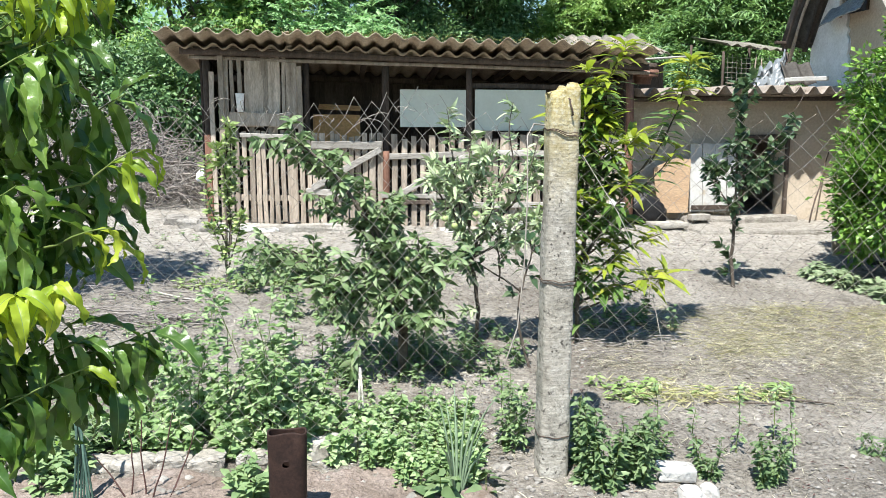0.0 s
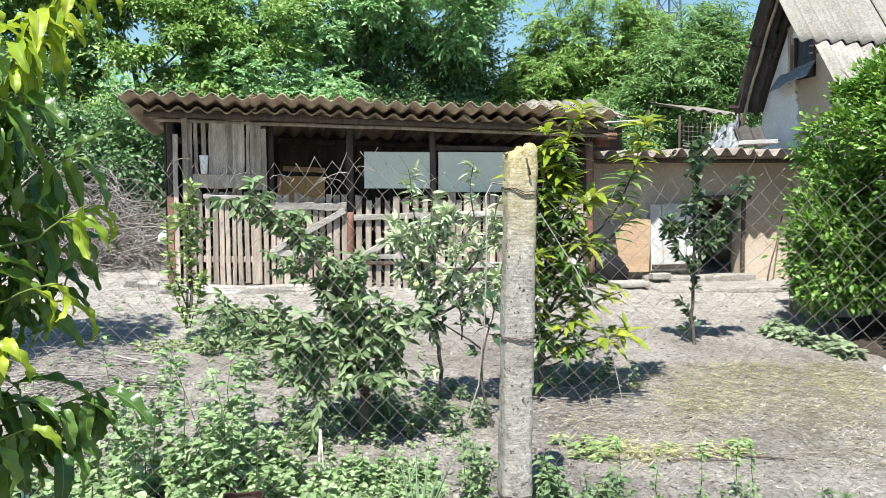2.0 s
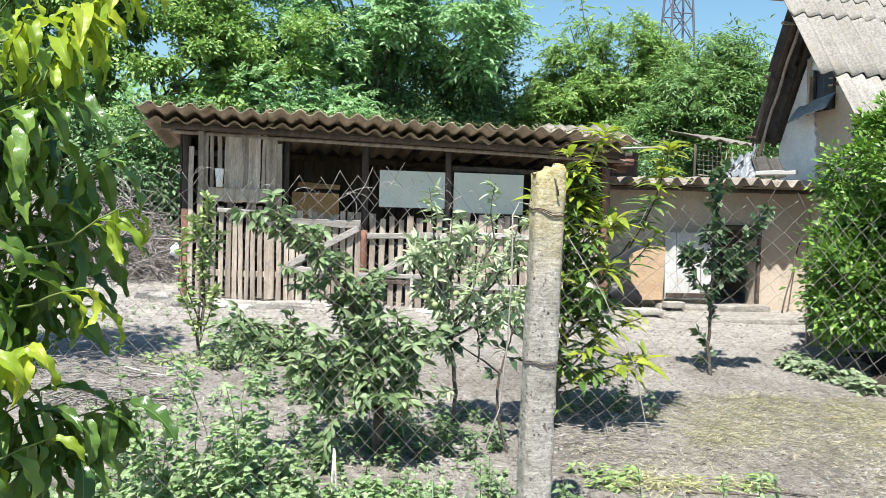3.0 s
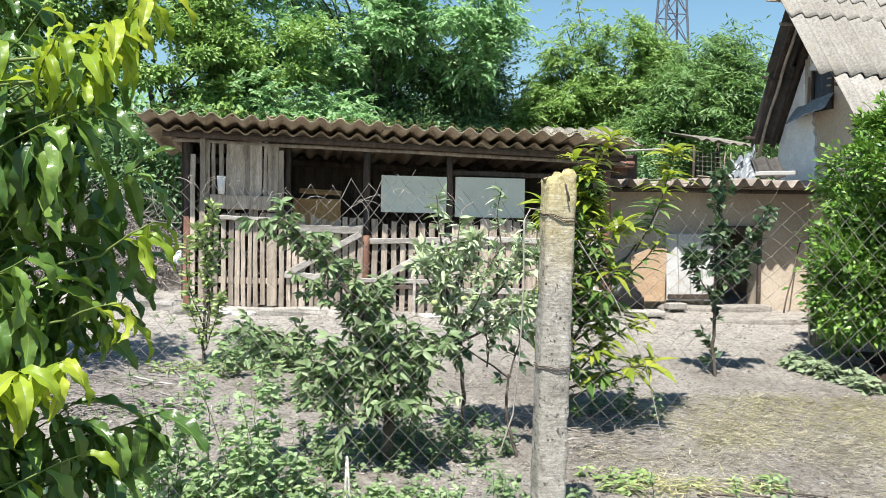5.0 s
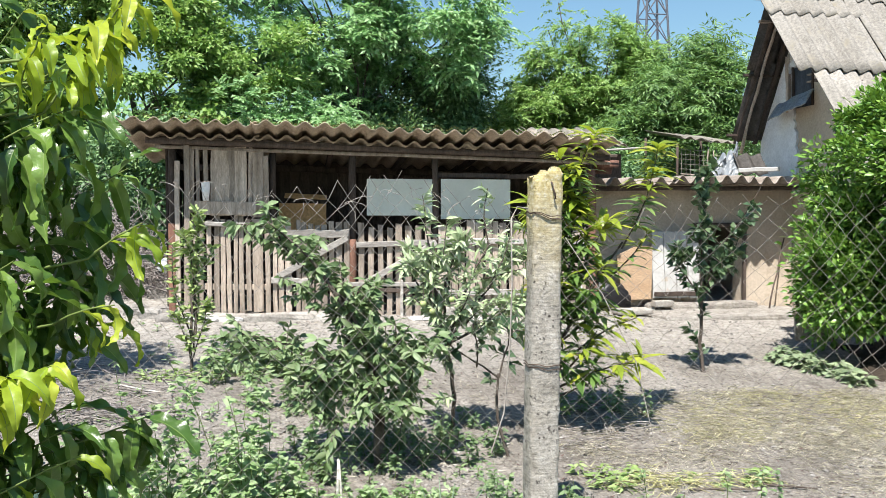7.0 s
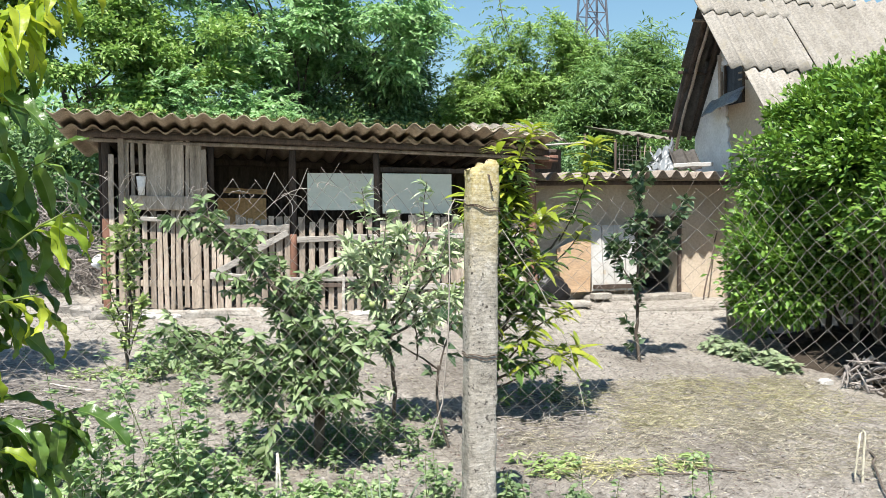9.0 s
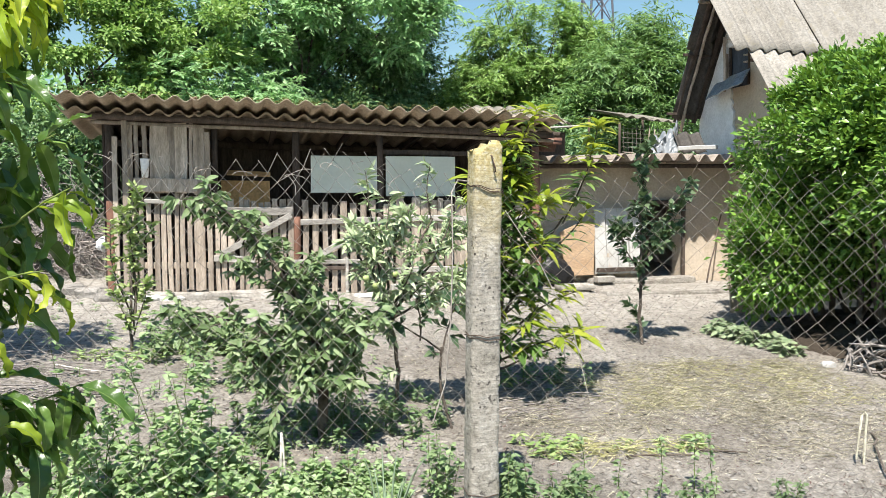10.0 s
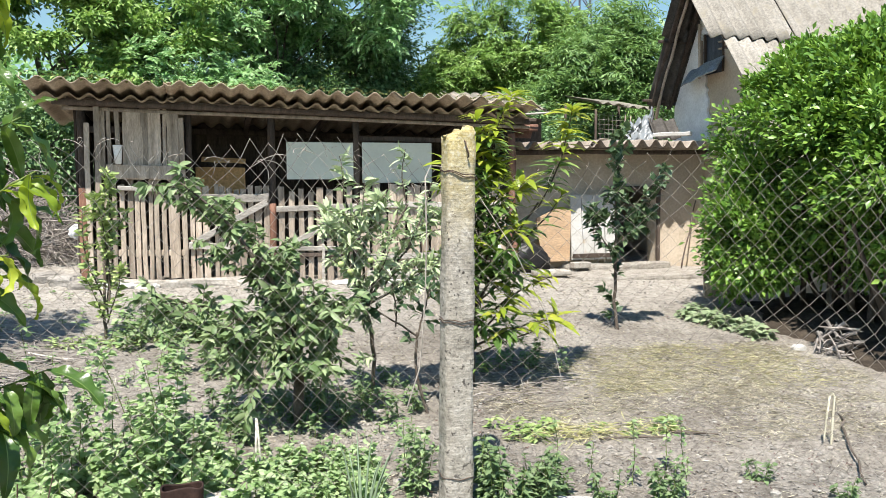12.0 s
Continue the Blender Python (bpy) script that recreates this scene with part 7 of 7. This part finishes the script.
def pipe_stub():
    """A rusty pipe end, pressed flat at its top, with a burnt hole."""
    p = thing("rusty_pipe", (-0.421, 2.8, 0.05), "rusty iron pipe stub with a hole near its flattened top", "pipe")
    n, rows = 96, 84
    hole_x, hole_z, R = -0.425, 0.315, 0.0125
    V, near = [], set()
    for wall in (0.0, 0.006):
        for k in range(rows + 1):
            t = k / rows
            for i in range(n):
                u, z = i / n * 2 * math.pi, 0.0 + 0.42 * t
                a, b = 0.061 + 0.007 * t - wall, 0.054 - 0.018 * t ** 2 - wall
                dent = 0.010 * t ** 4 * math.exp(-((math.cos(u) - 0.25) ** 2) * 9) * (1 if math.sin(u) < 0 else 0.3)
                x = -0.421 - 0.002 * (1 - t) + a * math.copysign(abs(math.cos(u)) ** 0.75, math.cos(u))
                y = 2.8 + b * math.copysign(abs(math.sin(u)) ** 0.75, math.sin(u)) + dent
                z += 0.004 * math.sin(3 * u) * t ** 6
                d = math.hypot(x - hole_x, z - hole_z)
                if math.sin(u) < -0.3 and d < R * 1.45:
                    if d < R * 0.6:
                        near.add((k, i))
                    else:
                        s = R / d
                        x, z = hole_x + (x - hole_x) * s, hole_z + (z - hole_z) * s
                V.append((x, y, z))
    m = n * (rows + 1)
    F = []
    for k in range(rows):
        for i in range(n):
            j = (i + 1) % n
            if near & {(k, i), (k, j), (k + 1, i), (k + 1, j)}:
                continue
            F.append((k * n + i, k * n + j, (k + 1) * n + j, (k + 1) * n + i))
            F.append((m + k * n + j, m + k * n + i, m + (k + 1) * n + i, m + (k + 1) * n + j))
    for i in range(n):
        j = (i + 1) % n
        F.append((rows * n + i, rows * n + j, m + rows * n + j, m + rows * n + i))
    part("tube", raw_mesh("tube", np.array(V), np.array(F), RUST), RUST, p)


pipe_stub()


def sticks():
    c = thing("split_cane", (-0.14, 3.45, 0.13), "pale split cane stake tied with a white strip", "stake")
    part("stake", tubes([[(-0.150, 3.45, 0.12, 0.006), (-0.150, 3.45, 0.30, 0.006), (-0.146, 3.45, 0.44, 0.005), (-0.146, 3.45, 0.441, 0.001)],
                         [(-0.132, 3.45, 0.12, 0.005), (-0.135, 3.45, 0.30, 0.005), (-0.143, 3.45, 0.435, 0.004), (-0.143, 3.45, 0.436, 0.001)]], ROPE, "stake", 6), ROPE, c)
    part("tie_strip", tubes([[(-0.16, 3.44, 0.13, 0.004), (-0.155, 3.438, 0.19, 0.007), (-0.14, 3.436, 0.215, 0.009), (-0.12, 3.438, 0.205, 0.007), (-0.105, 3.44, 0.18, 0.003)]], WHITEPLASTIC, "tie_strip", 6), WHITEPLASTIC, c, "white knotted strip")
    b = thing("bent_stem", (2.7, 3.4, 0.07), "dry straw-coloured stem bent over at its top", "dry stem")
    part("stem", tubes([[(2.72, 3.4, 0.06, 0.006), (2.725, 3.4, 0.2, 0.006), (2.73, 3.4, 0.32, 0.006), (2.72, 3.4, 0.335, 0.006), (2.70, 3.4, 0.32, 0.006), (2.685, 3.4, 0.2, 0.005), (2.675, 3.4, 0.1, 0.004)]], STRAW, "stem", 6), STRAW, b)
    k = thing("dark_stick", (2.85, 3.3, 0.06), "thin black crooked stick lying on the soil", "stick")
    part("stick", tubes([limb_path((3.06, 3.72, gz(3.06, 3.72) + 0.015), (2.5, 2.95, gz(2.5, 2.95) + 0.012), 0.007, 0.005, 9, 0.04, 5)], BARK, "stick", 6), BARK, k)
    for i, (x0, x1) in enumerate(((1.55, 1.9), (1.95, 2.2))):
        s = thing("dark_stick", (x0, 3.66, gz(x0, 3.66)), "thin dark stick lying on the soil", "stick")
        part("stick", tubes([limb_path((x0, 3.68, gz(x0, 3.68) + 0.014), (x1, 3.62, gz(x1, 3.62) + 0.012), 0.006, 0.004, 6, 0.03, 6 + i)], BARK, "stick", 6), BARK, s)
    pale = thing("pale_stick", (-1.3, 5.58, gz(-1.3, 5.58)), "thin pale barkless stick lying on the soil", "stick")
    part("stick", tubes([limb_path((-1.43, 5.66, gz(-1.43, 5.66) + 0.03), (-1.14, 5.48, gz(-1.14, 5.48) + 0.018), 0.007, 0.005, 7, 0.04, 31)], ROPE, "stick", 6), ROPE, pale)
    canes = thing("bare_canes", (-0.9, 3.0, 0.11), "bare dark reddish canes growing from the soil", "cane")
    for i, (x, dx, h) in enumerate(((-1.0, 0.01, 0.26), (-0.94, 0.0, 0.3), (-0.93, 0.09, 0.32), (-0.87, 0.11, 0.26), (-1.0, -0.12, 0.18))):
        part("cane", tubes([limb_path((x, 2.98, gz(x, 2.98) - 0.02), (x + dx, 2.98, gz(x, 2.98) + h), 0.0035, 0.002, 6, 0.05, 20 + i)], REDCANE, "cane", 5), REDCANE, canes)
    leek = thing("leek_stalks", (-1.16, 2.95, 0.11), "bundle of limp dark green stalks hanging from the netting", "stalks")
    for i in range(7):
        x = -1.155 + (i - 3) * 0.006
        pts = [(-1.175 + rnd.uniform(-0.006, 0.006), 3.0, 0.62 + rnd.uniform(-0.02, 0.05), 0.002), (-1.165 + rnd.uniform(-0.012, 0.012), 2.99, 0.45, 0.004),
               (x, 2.98 + rnd.uniform(-0.02, 0.02), 0.30, 0.005), (x + (i - 3) * 0.006, 2.97, 0.10, 0.004)]
        part("stalk", tubes([pts], LEEK, "stalk", 5), LEEK, leek)
    onion = thing("onion_plant", (0.2, 2.96, 0.08), "onion plant with upright narrow leaves", "onion")
    for i in range(16):
        a = rnd.uniform(0, 2 * math.pi)
        h, o = rnd.uniform(0.2, 0.42), rnd.uniform(0.03, 0.16)
        x, y, z = 0.2 + 0.015 * math.cos(a), 2.96 + 0.015 * math.sin(a), gz(0.2, 2.96)
        pts = [(x, y, z - 0.01, 0.005), (x + o * 0.3 * math.cos(a), y + o * 0.3 * math.sin(a), z + h * 0.5, 0.0045),
               (x + o * 0.7 * math.cos(a), y + o * 0.7 * math.sin(a), z + h * 0.85, 0.003), (x + o * math.cos(a), y + o * math.sin(a), z + h, 0.0008)]
        part("leaf", tubes([pts], LEAF_ONION, "leaf", 5), LEAF_ONION, onion)


sticks()


def apples():
    fruit = [(0.35, 4.0, 0.98), (0.30, 3.98, 1.02), (0.11, 3.95, 0.83), (0.52, 4.36, 1.0)]
    for i, (x, y, z) in enumerate(fruit):
        bm = bmesh.new()
        bmesh.ops.create_uvsphere(bm, u_segments=12, v_segments=8, radius=0.017)
        for v in bm.verts:
            r = math.hypot(v.co.x, v.co.y) / 0.017
            v.co.z -= 0.006 * (1 - r) ** 2 * (1 if v.co.z > 0 else -0.5)
            v.co += Vector((x, y, z))
        ob = thing("apple", (x, y, z), "small unripe pale green apple on its twig", "apple", "apples on the tree")
        part("fruit", bm, APPLE, ob, smooth=True)
        part("stalk", tubes([[(x, y, z + 0.014, 0.0014), (x + 0.004, y + 0.01, z + 0.05, 0.0014), (x + 0.006, y + 0.03, z + 0.09, 0.0016)]], BARK, "stalk", 4), BARK, ob)


apples()


# ---- behind the buildings ----
def back_yard():
    lattice = thing("lattice_tower", (28.4, 60, 1.2), "distant steel lattice transmission tower", "tower")
    def half(z):
        return 1.75 - 0.05 * z
    paths = []
    zs = [1.2 + 2.35 * i for i in range(12)]
    for sx in (-1, 1):
        for sy in (-1, 1):
            part("leg", tubes([[(28.4 + sx * half(z), 60 + sy * half(z), z, 0.10) for z in zs]], STEEL, "leg", 4), STEEL, lattice)
    for z0, z1 in zip(zs, zs[1:]):
        for sy in (-1, 1):
            paths.append([(28.4 - half(z0), 60 + sy * half(z0), z0, 0.055), (28.4 + half(z1), 60 + sy * half(z1), z1, 0.055)])
            paths.append([(28.4 + half(z0), 60 + sy * half(z0), z0, 0.055), (28.4 - half(z1), 60 + sy * half(z1), z1, 0.055)])
            paths.append([(28.4 - half(z1), 60 + sy * half(z1), z1, 0.05), (28.4 + half(z1), 60 + sy * half(z1), z1, 0.05)])
        for sx in (-1, 1):
            paths.append([(28.4 + sx * half(z0), 60 - half(z0), z0, 0.055), (28.4 + sx * half(z1), 60 + half(z1), z1, 0.055)])
    part("bracing", tubes(paths, STEEL, "bracing", 4), STEEL, lattice)

    old = thing("old_coop", (5.4, 11.2, 0.8), "ruined wire-netted coop with a mossy corrugated roof", "coop")
    for x, y in ((5.25, 10.95), (6.2, 10.95), (5.25, 12.0), (6.2, 12.0)):
        part("post", rod((x, y, gz(x, y) - 0.05), (x, y, 2.54 + 0.18 * (y - 10.95)), 0.022, 0.02, 7, 0.01, material=DARKWOOD), DARKWOOD, old)
    for i in range(2):
        m = Matrix.Translation((5.22 + i * 0.42, 10.85, 2.63 - 0.05 * i)) @ Euler((radians(10 + i), radians(5 - 2 * i), radians(2 * i))).to_matrix().to_4x4()
        sheet("roof_sheet", m, old, MOSSROOF, width=0.53, length=1.2, seed=210 + i, ragged=0.03, amp=0.018)

    for i, (x0, z0, x1, z1) in enumerate(((5.62, 1.2, 5.72, 2.5), (5.86, 1.2, 5.80, 2.45), (5.45, 1.5, 5.95, 2.35), (5.3, 2.1, 6.15, 2.05), (5.3, 1.75, 6.15, 1.8))):
        part("rod", rod((x0, 10.92, z0), (x1, 10.92, z1), 0.010, 0.008, 30 + i, 0.008, material=WOOD), WOOD, old)
    wires = [[(x, 10.94, 1.1, 0.003), (x + 0.02, 10.94, 1.8, 0.003), (x, 10.94, 2.5, 0.003)] for x in np.arange(5.3, 6.2, 0.07)]
    wires += [[(5.28, 10.94, z, 0.003), (5.75, 10.94, z - 0.02, 0.003), (6.2, 10.94, z, 0.003)] for z in np.arange(1.2, 2.5, 0.07)]
    part("netting", tubes(wires, WIRE, "netting", 3), WIRE, old, "square wire netting", kind="stuff")

    pile = thing("stacked_roof_sheets", (3.2, 10.3, 1.9), "old corrugated sheets stacked behind the shed", "roof sheets")
    part("stand", block((2.8, 10.3, 0.6), (4.1, 11.0, 2.32), 4, 0.01, 0.02), DARKWOOD, pile)
    for i in range(3):
        m = Matrix.Translation((2.66 + 0.16 * i, 9.85 + 0.1 * i, 2.36 + 0.035 * i)) @ Euler((radians(15), radians(-3 + 2 * i), radians(-8 + 5 * i))).to_matrix().to_4x4()
        sheet("roof_sheet", m, pile, (MOSSROOF, DARKROOF, MOSSROOF)[i], width=1.13, length=1.2, seed=220 + i)

    pole = thing("wooden_pole", (3.0, 8.05, 2.18), "thin weathered pole resting under the shed eave", "pole")
    part("pole", rod((2.2, 8.12, 2.11), (3.34, 7.98, 2.185), 0.012, 0.011, 8, 0.004, material=RAILWOOD), RAILWOOD, pole)

    film = thing("plastic_sheet", (4.75, 8.9, 1.95), "crumpled clear-white plastic sheet lying on the low roof", "plastic sheet")
    n = 26
    V = []
    for i in range(n + 1):
        for j in range(n + 1):
            u, v = i / n, j / n
            x = 4.30 + 0.50 * u + 0.14 * v
            fold = noise.noise(Vector((u * 5, v * 3, 1))) * 0.09 + noise.noise(Vector((u * 13, v * 8, 5))) * 0.035
            y = 8.62 + 0.25 * v + fold
            h = 0.10 + 0.34 * u ** 1.2 + 0.16 * noise.noise(Vector((u * 9, 0, 2)))
            z = 1.90 + h * v + 0.03 * noise.noise(Vector((u * 8, v * 8, 9)))
            V.append((x, y, z))
    F = [(i * (n + 1) + j, (i + 1) * (n + 1) + j, (i + 1) * (n + 1) + j + 1, i * (n + 1) + j + 1) for i in range(n) for j in range(n)]
    part("film", raw_mesh("film", np.array(V), np.array(F), FILM), FILM, film)
    tin = thing("roof_offcut", (5.0, 8.7, 2.0), "corrugated offcut standing against the gable", "roof sheet")
    m = Matrix.Translation((4.82, 8.62, 1.96)) @ Euler((radians(55), 0, 0)).to_matrix().to_4x4()
    sheet("sheet", m, tin, DARKENED, width=0.36, length=0.3, seed=231)
    board = thing("white_board", (4.95, 8.5, 1.98), "white painted strip of board on the low roof", "board")
    part("board", plank((4.70, 8.45, 1.99), (5.22, 8.45, 2.02), 0.05, 0.03, seed=232), WHITEPAINT, board)
    curl = thing("rusty_sheet_roll", (3.0, 8.15, 1.86), "curled rusty sheet hung beside the shed post", "metal sheet")
    V, F = [], []
    for i in range(15):
        a = -0.6 + i / 14 * 3.6
        for x in (2.86, 3.08):
            V.append((x + 0.03 * math.sin(a), 8.15 + 0.07 * math.cos(a), 1.97 + 0.09 * math.sin(a)))
    F = [(2 * i, 2 * i + 1, 2 * i + 3, 2 * i + 2) for i in range(14)]
    me = raw_mesh("sheet", np.array(V), np.array(F), REDWOOD)
    ob = part("sheet", me, REDWOOD, curl)
    s = ob.modifiers.new("thickness", "SOLIDIFY")
    s.thickness = 0.006
    sack = thing("black_sack", (3.15, 8.3, 0.45), "slumped black plastic sack beside the shed", "sack")
    bm = bmesh.new()
    bmesh.ops.create_icosphere(bm, subdivisions=4, radius=1)
    for v in bm.verts:
        c = v.co.copy()
        d = noise.noise_vector(c * 2.2) * 0.25 + noise.noise_vector(c * 6) * 0.08
        v.co = Vector((3.08 + 0.20 * c.x + 0.10 * (0.4 - c.z) * (c.x > 0), 8.32 + 0.12 * c.y, 0.46 + 0.19 * (c.z + 0.8))) + d * 0.14
    part("body", bm, BLACKPLASTIC, sack, smooth=True)
    low = thing("low_board_fence", (4.8, 6.75, 0.3), "short grey weathered boards standing beside the shrub", "fence")
    for i in range(5):
        x = 4.30 + 0.085 * i
        part("board", plank((x, 6.75 + 0.012 * (i % 2), gz(x, 6.75) - 0.03), (x + 0.012 * (i % 3 - 1), 6.77, 0.76 - 0.05 * (i % 3)), 0.072, 0.018, seed=240 + i), WOOD, low)
    part("rail", plank((4.26, 6.79, 0.56), (4.70, 6.79, 0.54), 0.05, 0.025, seed=248), WOOD, low)
    jar = thing("plastic_bottle", (2.58, 7.85, 0.42), "small white plastic bottle hung at the foot of the shed", "bottle")
    ring = [(0.0, 0.0), (0.036, 0.0), (0.04, 0.02), (0.04, 0.11), (0.03, 0.135), (0.014, 0.15), (0.014, 0.17), (0.0, 0.172)]
    k = 12
    V = [(2.58 + r * math.cos(a * 2 * math.pi / k), 7.88 + r * math.sin(a * 2 * math.pi / k), 0.62 + z) for r, z in ring for a in range(k)]
    F = [(i * k + a, i * k + (a + 1) % k, (i + 1) * k + (a + 1) % k, (i + 1) * k + a) for i in range(len(ring) - 1) for a in range(k)]
    part("body", raw_mesh("body", np.array(V), np.array(F), WHITEPLASTIC), WHITEPLASTIC, jar)
    part("string", tubes([[(2.58, 7.88, 0.79, 0.002), (2.58, 7.95, 0.95, 0.002), (2.58, 8.02, 1.2, 0.002)]], WIRE, "string", 4), WIRE, jar)
    bag = thing("plastic_bag", (-1.55, 8.35, 0.9), "small crumpled white plastic bag on the brushwood", "bag")
    bm = bmesh.new()
    bmesh.ops.create_icosphere(bm, subdivisions=3, radius=1)
    for v in bm.verts:
        c = v.co.copy()
        v.co = Vector((-1.53 + 0.06 * c.x, 8.45 + 0.05 * c.y, 0.98 + 0.07 * c.z)) + noise.noise_vector(c * 3) * 0.03
    part("body", bm, WHITEPLASTIC, bag, smooth=True)


back_yard()
